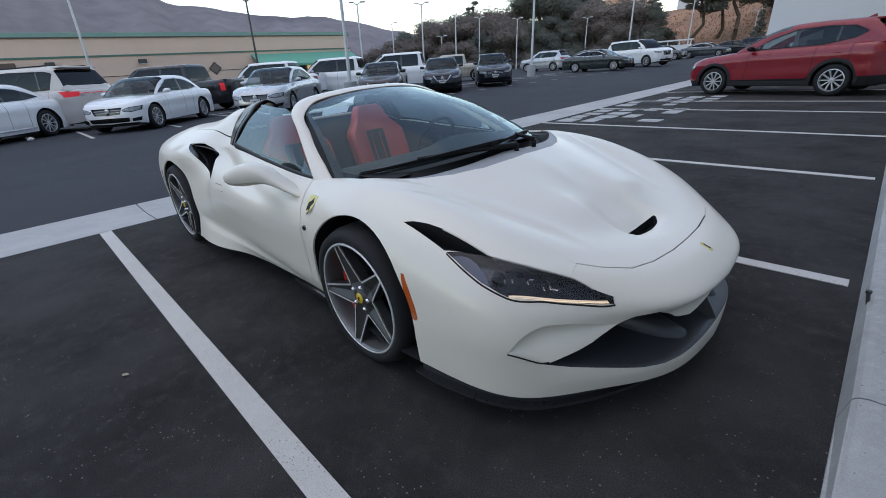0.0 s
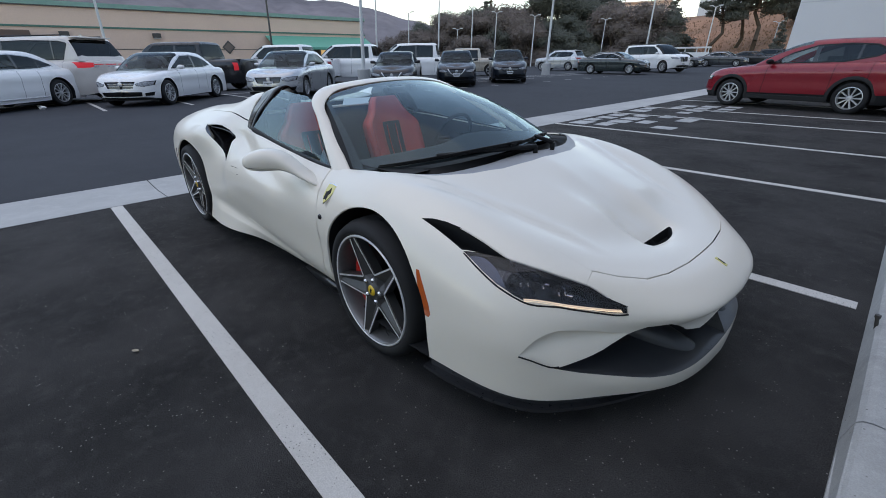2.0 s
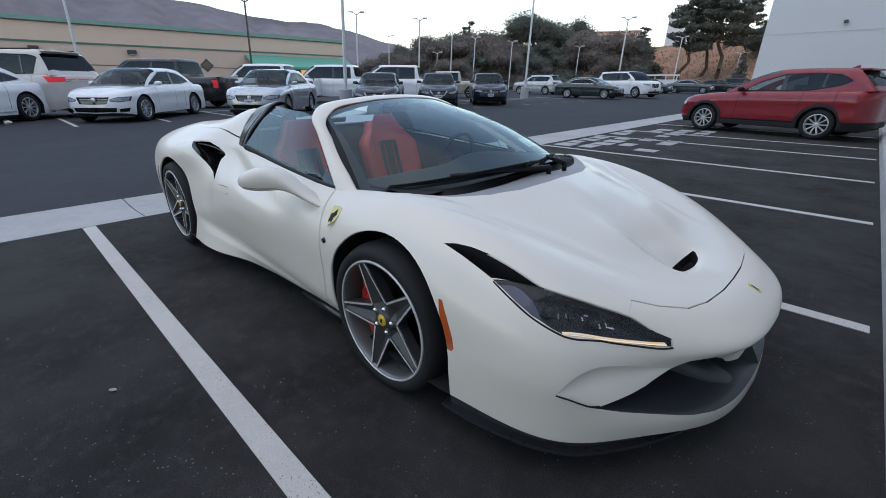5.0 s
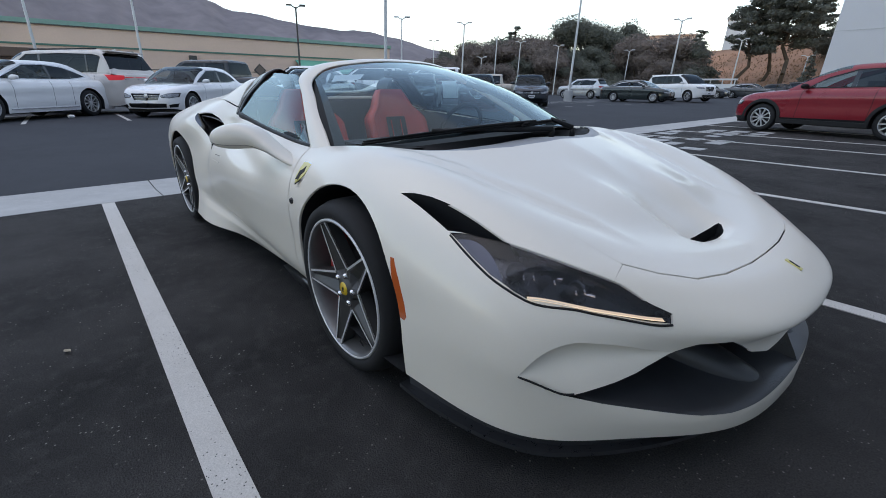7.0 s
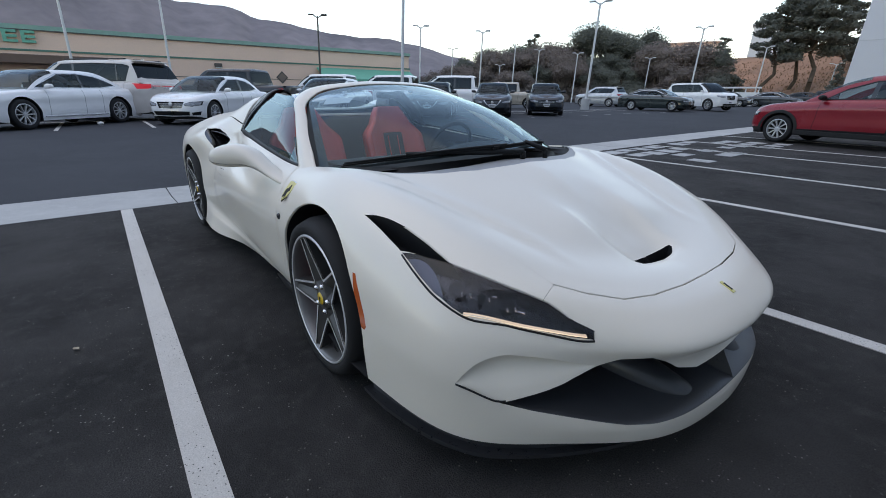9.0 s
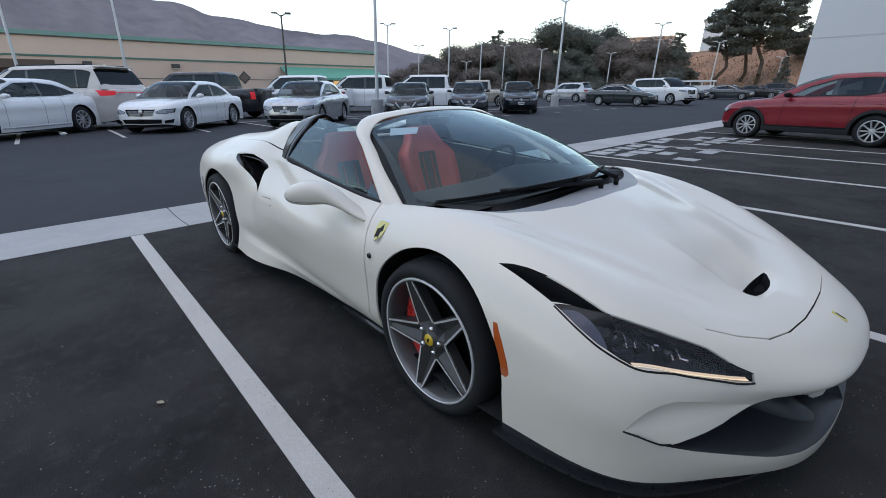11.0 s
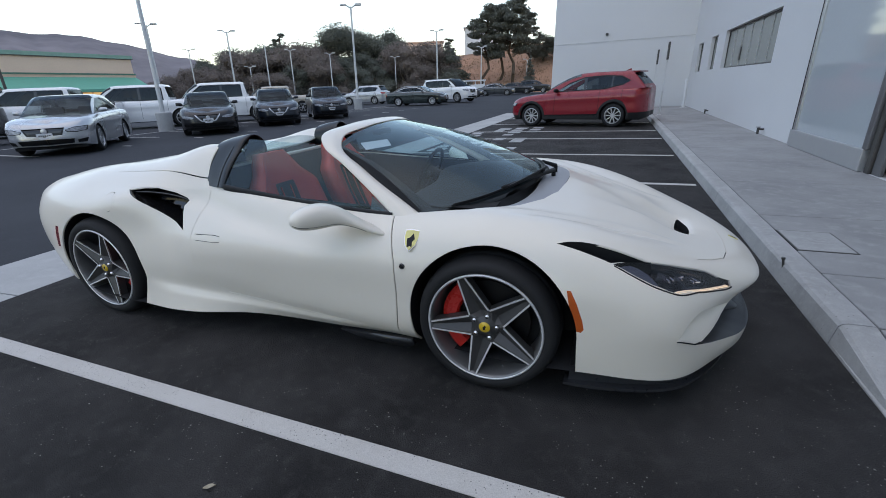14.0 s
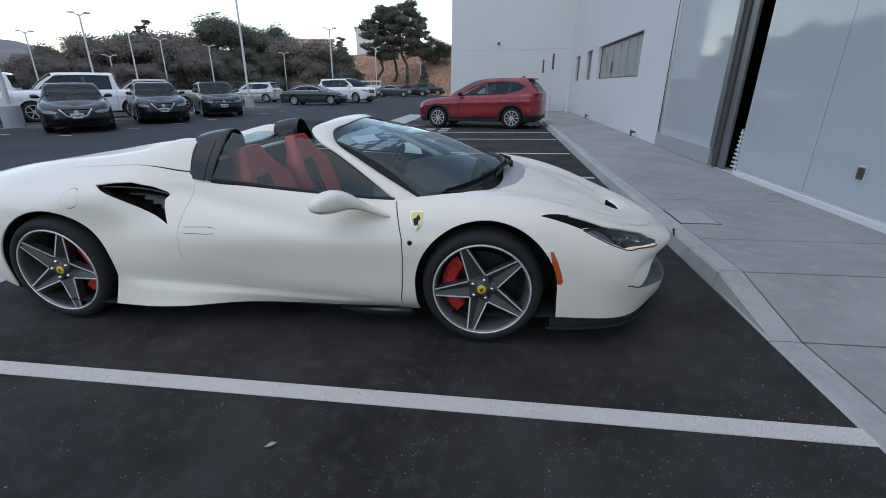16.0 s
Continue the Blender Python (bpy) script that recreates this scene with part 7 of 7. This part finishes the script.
HOOPFRONT = [(-1.625, 0.762, 0.885), (-1.612, 0.70, 0.985), (-1.603, 0.60, 1.085), (-1.60, 0.535, 1.142), (-1.60, 0.47, 1.162), (-1.60, 0.41, 1.13), (-1.60, 0.385, 1.0), (-1.60, 0.38, 0.85)]
HOOPREAR = [(-1.805, 0.73, 0.895), (-1.812, 0.675, 0.99), (-1.82, 0.60, 1.075), (-1.82, 0.545, 1.118), (-1.81, 0.47, 1.135), (-1.81, 0.40, 1.10), (-1.81, 0.375, 1.0), (-1.81, 0.37, 0.85)]
HOOPMID = [tuple((np.array(p) + np.array(q)) / 2 + np.array((0, 0.003 if i < 4 else 0, 0.008 if 3 <= i < 5 else 0.0))) for i, (p, q) in enumerate(zip(HOOPFRONT, HOOPREAR))]
bm = bmesh.new()
sheet(bm, loft([HOOPREAR, HOOPMID, HOOPFRONT, [(x - 0.03, y - 0.02, z - 0.02) for x, y, z in HOOPFRONT]], 5, 4))
HOOPBLACK = shade("black_hoop_trim", (0.012, 0.0135, 0.0145), 0.18, vary=0.1, spec=0.4)
both_sides("roll_hoop", bm, HOOPBLACK, supercar, "black roll hoop behind the seat")

bm = bmesh.new()
line = [(0.30 * np.array(p) + 0.70 * np.array(q) + np.array((0, 0.004, 0.001))) for p, q in zip(spline(HOOPREAR, 4), spline(HOOPFRONT, 4))][:13]
for p, q in zip(line, line[1:]):
    rod(bm, p, q, 0.004, n=6)
both_sides("hoop_seam", bm, VOID, supercar)

# cowl panel, black scuttle, wipers
LIP = [(0.263, 0), (0.258, 0.1), (0.234, 0.3), (0.181, 0.45), (0.082, 0.60), (-0.022, 0.70), (-0.122, 0.752), (-0.36, 0.772)]


def skin_z(x, y, drop=0.0):
    hit = SKIN_TREE.ray_cast(Vector((x, -abs(y), 1.5)), Vector((0, 0, -1)))[0]
    return (hit.z if hit else 0.83) - drop


rows = []
for k in np.linspace(0, 1, 5):
    rows.append([(x - 0.15 * k * max(0.0, 1 - (h / 0.74) ** 2) - 0.002, h, skin_z(x, h, 0.003) + 0.004 * math.sin(k * 3.0) - 0.004 * k) for x, h in spline(LIP, 5)])
bm = bmesh.new()
sheet(bm, rows, flip=True)
part("cowl_panel", joined(copied(bm), mirrored(bm)), SATIN, supercar, "grey satin cowl panel", smooth=True)
bm.free()
inner = [(p[0], p[1], p[2] - 0.012) for p in rows[-1]]
deep = [(p[0] - 0.05, p[1] * 0.99, p[2] - 0.035) for p in rows[-1]]
foot = [(x + 0.01, h, z - 0.02) for x, h, z in spline(GLASSBASE, [9, 9, 9, 8])]
bm = bmesh.new()
sheet(bm, [rows[-1], inner, deep, foot], flip=True)
part("scuttle", joined(copied(bm), mirrored(bm)), BLACK, supercar, "black plastic scuttle under the wipers", smooth=True)
bm.free()
for pts, pivot in (([(0.115, -0.02, 0.905), (0.055, -0.27, 0.893), (-0.035, -0.49, 0.872), (-0.16, -0.645, 0.846), (-0.235, -0.69, 0.832)], (0.165, 0.06)), ([(-0.03, 0.42, 0.880), (0.03, 0.26, 0.894), (0.085, 0.10, 0.900), (0.115, -0.10, 0.897)], (0.155, 0.24))):
    bm = bmesh.new()
    line = spline(pts, 5)
    tube(bm, [(x + 0.006, y, z + 0.006) for x, y, z in pts], [(0.009 - 0.0008 * i, 0.009 - 0.0008 * i) for i in range(len(pts))])
    tube(bm, [(x + 0.015, y, z + 0.016) for x, y, z in pts], [(0.007 - 0.0008 * i, 0.006 - 0.0008 * i) for i in range(len(pts))])
    a = line[len(line) // 2]
    b = (pivot[0], pivot[1], skin_z(*pivot) + 0.012)
    rod(bm, np.array(a) + (0.014, 0, 0.022), b, 0.009, 0.014, n=8)
    rod(bm, b, (b[0], b[1], b[2] - 0.04), 0.013, n=10)
    part("wiper", bm, BLACK, supercar, "black windscreen wiper", smooth=True)

# door mirrors
bm = bmesh.new()
POD = spline([(-0.859, -1.120, 0.834, 0.001, 0.001), (-0.858, -1.118, 0.834, 0.012, 0.011), (-0.848, -1.10, 0.836, 0.040, 0.036), (-0.815, -1.05, 0.840, 0.062, 0.056), (-0.77, -0.995, 0.842, 0.070, 0.058), (-0.715, -0.952, 0.833, 0.066, 0.044), (-0.655, -0.918, 0.802, 0.055, 0.026), (-0.60, -0.888, 0.768, 0.050, 0.018), (-0.54, -0.858, 0.738, 0.046, 0.015), (-0.48, -0.82, 0.705, 0.040, 0.012)], 4)
rows, seam = [], []
for k, (x, y, z, a, b) in enumerate(POD):
    ahead = (Vector(POD[min(k + 1, len(POD) - 1)][:3]) - Vector(POD[max(k - 1, 0)][:3])).normalized()
    across = Vector((ahead.y, -ahead.x, 0)).normalized() * -1
    up = Vector((0, 0, 1))
    ring = []
    for q in np.linspace(0, 2 * math.pi, 25):
        c, n = math.cos(q), math.sin(q)
        wide = math.copysign(abs(c) ** 0.72, c)
        tall = math.copysign(abs(n) ** (0.86 if n > 0 else 0.62), n)
        ring.append(Vector((x, y, z)) + across * (a * wide) + up * (b * tall * (1.0 if n > 0 else 0.92)))
    rows.append(ring)
    if 5 <= k < len(POD) - 8:
        seam.append(Vector((x, y, z)) + across * (-a * 0.90) - up * (b * 0.55))
sheet(bm, rows)
bmesh.ops.recalc_face_normals(bm, faces=list(bm.faces))
pods = both_sides("door_mirror", bm, WHITE, supercar, "white teardrop door mirror")
for ob, s in zip(pods, (-1, 1)):
    bm = bmesh.new()
    lathe(bm, [(0.001, 0.004), (0.045, 0.003), (0.048, 0)], 20, pose(-0.835, s * 1.02, 0.842, 0, -90, 0) @ Matrix.Diagonal((0.75, 1.3, 1, 1)))
    part("mirror_glass", bm, CHROME, ob)
    bm = bmesh.new()
    for p, q in zip(seam, seam[1:]):
        rod(bm, (p.x, -s * p.y, p.z), (q.x, -s * q.y, q.z), 0.0016, n=6)
    part("seam", bm, VOID, ob)

# wheels
def star_wheel(name, r, width, turn, caliper_at, m, dish):
    """A wheel that faces -y, with its parts; its hub lies deeper than the rim by the dish."""
    w = new(name)
    w.parent, w.matrix_local = supercar, m
    flip, R, V = pose(0, 0, 0, 90), 0.2625, 0.090
    bm = bmesh.new()
    t = width / 2
    lathe(bm, [(0.268, -t + 0.012), (0.276, -t - 0.002), (0.292, -t - 0.010), (0.318, -t - 0.004), (r - 0.012, -t + 0.018), (r - 0.002, -t + 0.045), (r, -t + 0.08), (r, -t + 0.083), (r - 0.006, -t + 0.085), (r - 0.006, -t + 0.093), (r, -t + 0.095), (r, t - 0.085), (r - 0.006, t - 0.083), (r - 0.006, t - 0.075), (r, t - 0.073), (r - 0.004, t - 0.03), (0.318, t), (0.268, t - 0.01)][::-1], 64, flip @ pose(0, 0, 0, 180))
    bmesh.ops.recalc_face_normals(bm, faces=list(bm.faces))
    part("tyre", bm, RUBBER, w, smooth=True)
    bm = bmesh.new()
    lathe(bm, [(0.273, t), (0.269, t + 0.004), (0.261, t + 0.003), (0.257, t - 0.012), (0.252, t - 0.03), (0.244, -t + 0.02), (0.240, -t)], 64, flip)
    part("rim", bm, BARREL, w, smooth=True)
    bm = bmesh.new()
    lathe(bm, [(0.2745, t - 0.002), (0.2735, t + 0.004), (0.270, t + 0.0065), (0.2650, t + 0.0055), (0.263, t + 0.001)], 64, flip)
    part("rim_edge", bm, MACHINED, w, "bright machined rim edge", smooth=True)
    for k in range(5):
        a0 = radians(turn + 72 * k)

        def at(rad, ang, deep):
            return Vector((rad * math.cos(a0 + ang), -(t - deep), rad * math.sin(a0 + ang)))

        arm, edge_bm = bmesh.new(), bmesh.new()
        rings = []
        for f in np.linspace(0, 1, 7):
            val = np.array((V * math.cos(radians(36)), V * math.sin(radians(36))))
            tipc = np.array((R, 0.022))
            e = val + (tipc - val) * f
            rad, ang = math.hypot(*e), math.atan2(e[1], e[0])
            deep = 0.024 - 0.024 * f
            mid = 0.5 * (rad * math.cos(ang)) + 0.5 * e[0]
            rings.append([at(rad, -ang, deep + 0.05), at(rad, -ang, deep), at(math.hypot(mid, e[1] * 0.70), -math.atan2(e[1] * 0.70, mid), deep + 0.004), at(mid, 0, deep + 0.020 * (1 - f) + 0.010), at(math.hypot(mid, e[1] * 0.70), math.atan2(e[1] * 0.70, mid), deep + 0.004), at(rad, ang, deep), at(rad, ang, deep + 0.05)])
        hubring = [at(0.05, -radians(36), 0.07), at(0.05, -radians(36), 0.022), at(0.05, -radians(20), 0.020), at(0.05, 0, 0.020), at(0.05, radians(20), 0.020), at(0.05, radians(36), 0.022), at(0.05, radians(36), 0.07)]
        sheet(arm, [hubring] + rings)
        part("spoke", arm, SPOKE, w, smooth=False)
        for s in (-1, 1):
            rows = []
            for f in np.linspace(0, 1, 7):
                val = np.array((V * math.cos(radians(36)), V * math.sin(radians(36))))
                e = val + (np.array((R, 0.022)) - val) * f
                rad, ang = math.hypot(*e), math.atan2(e[1], e[0])
                deep = 0.024 - 0.024 * f
                e2 = e + np.array((-0.0012, -0.0082))
                rows.append([at(rad, s * ang, deep + 0.006), at(rad, s * ang, deep - 0.0015), at(math.hypot(*e2), s * math.atan2(e2[1], e2[0]), deep - 0.0010)])
            sheet(edge_bm, rows, flip=s > 0)
        part("spoke_edge", edge_bm, MACHINED, w, "bright machined spoke edge")
    bm = bmesh.new()
    lathe(bm, [(0.001, t - 0.014), (0.028, t - 0.0145), (0.030, t - 0.018), (0.052, t - 0.020), (0.056, t - 0.03), (0.058, t - 0.07)], 32, flip)
    part("hub", bm, SPOKE, w, smooth=True)
    cap = bmesh.new()
    lathe(cap, [(0.001, t - 0.0095), (0.024, t - 0.010), (0.027, t - 0.014)], 24, flip)
    cap = part("centre_cap", cap, YELLOW, w, "yellow centre cap", smooth=True)
    bm = bmesh.new()
    prism(bm, [(-0.006, -0.013), (0.001, -0.010), (0.006, -0.013), (0.004, -0.002), (0.009, 0.004), (0.003, 0.013), (-0.002, 0.006), (-0.008, 0.003)], -(t - 0.0095), -(t - 0.012), "y")
    part("emblem", bm, BLACK, cap)
    for k in range(5):
        a = radians(turn + 36 + 72 * k)
        x, z = 0.0575 * math.cos(a), 0.0575 * math.sin(a)
        nut = bmesh.new()
        lathe(nut, [(0.001, t - 0.009), (0.006, t - 0.0095), (0.0105, t - 0.013), (0.0125, t - 0.020), (0.013, t - 0.03)], 12, pose(x, 0, z) @ flip)
        part("lug_nut", nut, CHROME, w, smooth=True)
    bm = bmesh.new()
    lathe(bm, [(0.06, t - 0.105), (0.195, t - 0.105), (0.198, t - 0.108), (0.198, t - 0.135), (0.06, t - 0.135)], 48, flip)
    part("brake_disc", bm, DISC, w, smooth=False)
    bm = bmesh.new()
    lathe(bm, [(0.001, t - 0.16), (0.245, t - 0.165)], 32, flip)
    part("wheel_back", bm, VOID, w)
    bm = bmesh.new()
    rows = []
    for a in np.linspace(caliper_at - 50, caliper_at + 50, 13):
        c, s = math.cos(radians(a)), math.sin(radians(a))
        rows.append([(rr * c, -(t - dd), rr * s) for rr, dd in ((0.145, 0.12), (0.148, 0.078), (0.158, 0.066), (0.205, 0.066), (0.226, 0.076), (0.230, 0.12))])
    sheet(bm, rows)
    for row in (rows[0], rows[-1]):
        bm.faces.new([bm.verts.new(p) for p in row])
    bmesh.ops.recalc_face_normals(bm, faces=list(bm.faces))
    part("brake_caliper", bm, CALIPER, w, "red brake caliper")
    bm = bmesh.new()
    a = radians(turn + 36 + 144)
    rod(bm, (0.235 * math.cos(a), -(t - 0.03), 0.235 * math.sin(a)), (0.21 * math.cos(a), -(t - 0.022), 0.21 * math.sin(a)), 0.003, n=6)
    part("valve", bm, CHROME, w)
    return w
    for ob in w.children_recursive:
        sunk = 0.6 if ob.name.startswith(("brake_disc", "caliper", "wheel_back")) else 0.0 if ob.name.startswith(("tyre", "rim")) else None
        for v in ob.data.vertices:
            v.co.y += dish * (1 - min(1.0, math.hypot(v.co.x, v.co.z) / 0.255) if sunk is None else sunk)


for x, r, y, width, turn, cal in ((0.005, 0.340, 0.835, 0.245, 113, 180), (-2.650, 0.345, 0.822, 0.300, 67, 0)):
    star_wheel("wheel", r, width, turn, cal, pose(x, -y, r), 0.05 if x < -1 else 0.0)
    star_wheel("wheel", r, width, turn, 180 - cal, pose(x, y, r, 0, 0, 180), 0.05 if x < -1 else 0.0)

# emblems
def shield(bm, m, s=1.0):
    pts = [(-0.034, 0.05), (0, 0.054), (0.034, 0.05), (0.036, 0.02), (0.026, -0.022), (0.0, -0.052), (-0.026, -0.022), (-0.036, 0.02)]
    prism(bm, [(x * s, z * s) for x, z in pts], 0, -0.004, "y", m)


for s in (-1, 1):
    spot = Matrix.Translation((-0.355, s * 0.9085, 0.722)) @ Euler((radians(-42), 0, radians(180 if s > 0 else 0)), "ZYX").to_matrix().to_4x4()
    bm = bmesh.new()
    shield(bm, spot @ Matrix.Translation((0, 0.001, 0)), 1.06)
    rim = part("wing_shield", bm, CHROME, supercar, "yellow enamel shield on the wing")
    bm = bmesh.new()
    shield(bm, spot @ Matrix.Translation((0, -0.0015, 0)), 0.97)
    part("enamel", bm, PALEYELLOW, rim)
    bm = bmesh.new()
    prism(bm, [(1.25 * a, 1.2 * b) for a, b in [(-0.010, -0.030), (0.002, -0.024), (0.010, -0.03), (0.007, -0.006), (0.016, 0.006), (0.006, 0.03), (-0.004, 0.012), (-0.016, 0.006)]], -0.0052, -0.0068, "y", spot)
    part("emblem", bm, BLACK, rim)
    bm = bmesh.new()
    lathe(bm, [(0.001, 0.009), (0.011, 0.008), (0.015, 0.0)], 16, Matrix.Translation((-0.392, s * -SKIN_TREE.ray_cast(Vector((-0.392, -2, 0.606)), Vector((0, 1, 0)))[0].y, 0.606)) @ pose(0, 0, 0, 90 if s < 0 else -90))
    part("side_repeater", bm, GLOSSBLACK, supercar)
bm = bmesh.new()
z = skin_z(1.14, 0)
tilt = math.degrees(math.atan2(skin_z(1.115, 0) - skin_z(1.165, 0), 0.05))
box(bm, (-0.026, -0.0085, -0.001), (0.026, 0.0085, 0.003), 0.002, m=pose(1.14, 0.0, z, 0, tilt, 0))
badge = part("nose_badge", bm, PALEYELLOW, supercar, "small yellow badge on the nose")
bm = bmesh.new()
box(bm, (-0.016, -0.004, 0.003), (0.016, 0.004, 0.004), m=pose(1.14, 0.0, z, 0, tilt, 0))
part("emblem", bm, BLACK, badge)

# cabin
part("cabin_tub", boxes(((-1.78, -0.74, 0.14), (0.1, 0.74, 0.2)), ((-1.80, -0.60, 0.2), (-1.74, 0.60, 0.975)), ((-0.1, -0.70, 0.2), (0.05, 0.70, 0.74)), ((-1.75, -0.06, 0.2), (-0.35, 0.06, 0.52))), ALCANTARA, supercar)
bm = boxes(((-1.75, -0.60, 0.975), (-1.70, 0.60, 0.992)), bevel=0.005)
part("bulkhead_rail", bm, WHITE, supercar)
bm = bmesh.new()
sheet(bm, [[(-1.715, y, 1.0), (-1.73, y, 1.10 - 0.05 * (y / 0.36) ** 2)] for y in np.linspace(-0.37, 0.37, 9)])
part("wind_deflector", bm, CLEAR, supercar, "glass wind deflector between the hoops").visible_shadow = False
bm = bmesh.new()
rows = []
for x, z in spline([(-0.16, 0.60), (-0.50, 0.62), (-0.62, 0.70), (-0.62, 0.775), (-0.50, 0.82), (-0.25, 0.835), (-0.02, 0.832)], 4):
    rows.append([(x - 0.06 * math.exp(-((y - 0.37) / 0.2) ** 2), y, z + 0.03 * math.exp(-((y - 0.37) / 0.2) ** 2) * (z > 0.7)) for y in np.linspace(-0.70, 0.70, 25)])
sheet(bm, rows, flip=True)
part("dashboard", bm, ALCANTARA, supercar, "black dashboard", smooth=True)
for s in (-1, 1):
    bm = bmesh.new()
    sheet(bm, [[(x, s * (0.735 - 0.02 * math.sin(3 * k)), 0.25 + (0.57 + 0.05 * min(1, (-0.5 - x) / 1.1)) * k) for k in np.linspace(0, 1, 6)] for x in np.linspace(-0.35, -1.70, 12)], flip=s < 0)
    part("door_lining", bm, ALCANTARA, supercar, "black suede door lining", smooth=True)
    c = s * 0.365
    seat = new("seat")
    seat.parent, seat.matrix_local = supercar, pose(0, c, 0)
    tagged(seat, "red leather bucket seat with black centre")
    back = [(-1.34, 0.34), (-1.42, 0.50), (-1.49, 0.67), (-1.535, 0.82), (-1.565, 0.92), (-1.585, 1.0), (-1.59, 1.045)]
    wide = [0.20, 0.225, 0.245, 0.245, 0.165, 0.125, 0.095]
    bolster = [0.06, 0.085, 0.10, 0.085, 0.05, 0.03, 0.015]
    P, W, B = spline(back, 4), spline([(w, 0) for w in wide], 4)[:, 0], spline([(w, 0) for w in bolster], 4)[:, 0]
    bm = bmesh.new()
    prof = np.linspace(-1, 1, 15)
    rows = [[(x + b * abs(k) ** 3, w * k, z) for k in prof] for (x, z), w, b in zip(P, W, B)]
    behind = [[(x - 0.07, w * k * 0.96, z - 0.01) for k in prof] for (x, z), w in zip(P, W)]
    sheet(bm, rows, flip=False)
    sheet(bm, behind, flip=True)
    for a, b in ((0, 0), (-1, -1)):
        sheet(bm, [[r[a] for r in rows], [r[a] for r in behind]], flip=a == 0)
    sheet(bm, [rows[-1], behind[-1]])
    bmesh.ops.remove_doubles(bm, verts=bm.verts, dist=1e-4)
    bmesh.ops.recalc_face_normals(bm, faces=list(bm.faces))
    part("backrest", bm, RED, seat, smooth=True)
    bm = bmesh.new()
    sheet(bm, [[(x + b * abs(k * 0.5) ** 3 + 0.006, w * k * 0.36, z) for k in prof] for (x, z), w, b in list(zip(P, W, B))[3:14]])
    part("backrest_centre", bm, ALCANTARA, seat, "black seat centre", smooth=True)
    for k in (-0.18, 0.18):
        bm = bmesh.new()
        line = [(x + b * abs(k) ** 3 + 0.012, w * k, z) for (x, z), w, b in list(zip(P, W, B))[4:13]]
        for p, q in zip(line, line[1:]):
            rod(bm, p, q, 0.004, n=6)
        part("seat_piping", bm, RED, seat)
    bm = bmesh.new()
    sheet(bm, [[(x, k * 0.24, z + 0.07 * abs(k) ** 3) for k in prof] for x, z in spline([(-1.40, 0.36), (-1.2, 0.34), (-1.0, 0.37), (-0.88, 0.40), (-0.84, 0.36), (-0.85, 0.22)], 4)], flip=True)
    part("cushion", bm, RED, seat, smooth=True)
bm = bmesh.new()
lathe(bm, [(0.175 + 0.014 * math.cos(a), 0.014 * math.sin(a)) for a in np.linspace(0, 2 * math.pi, 9)[:-1]], 40, pose(-0.78, 0.365, 0.80, 0, -65, 0), closed=True)
for a in (0, 180, 270):
    rod(bm, (-0.765, 0.365, 0.795), pose(-0.78, 0.365, 0.80, 0, -65, 0) @ Vector((0.17 * math.sin(radians(a)), 0.17 * math.cos(radians(a)), 0)), 0.014)
rod(bm, (-0.785, 0.365, 0.80), (-0.55, 0.365, 0.70), 0.045)
part("steering_wheel", bm, ALCANTARA, supercar, "dark flat-bottom steering wheel", smooth=True)
bm = boxes(((-1.0, -0.075, 1.112), (-0.93, 0.075, 1.152)), bevel=0.012)
part("rear_view_mirror", bm, BLACK, supercar)
bm = bmesh.new()
drop = Vector((-0.004, 0, -0.012))
a, b, c, d = (Vector(p) + drop for p in ((-0.835, -0.478, 1.126), (-0.725, -0.365, 1.133), (-0.668, -0.425, 1.106), (-0.775, -0.528, 1.094)))
sheet(bm, [[a.lerp(b, k) for k in (0, 0.33, 0.67, 1)], [d.lerp(c, k) for k in (0, 0.33, 0.67, 1)]])
part("windscreen_sticker", bm, PLATE, supercar, "pale paper sticker behind the windscreen")
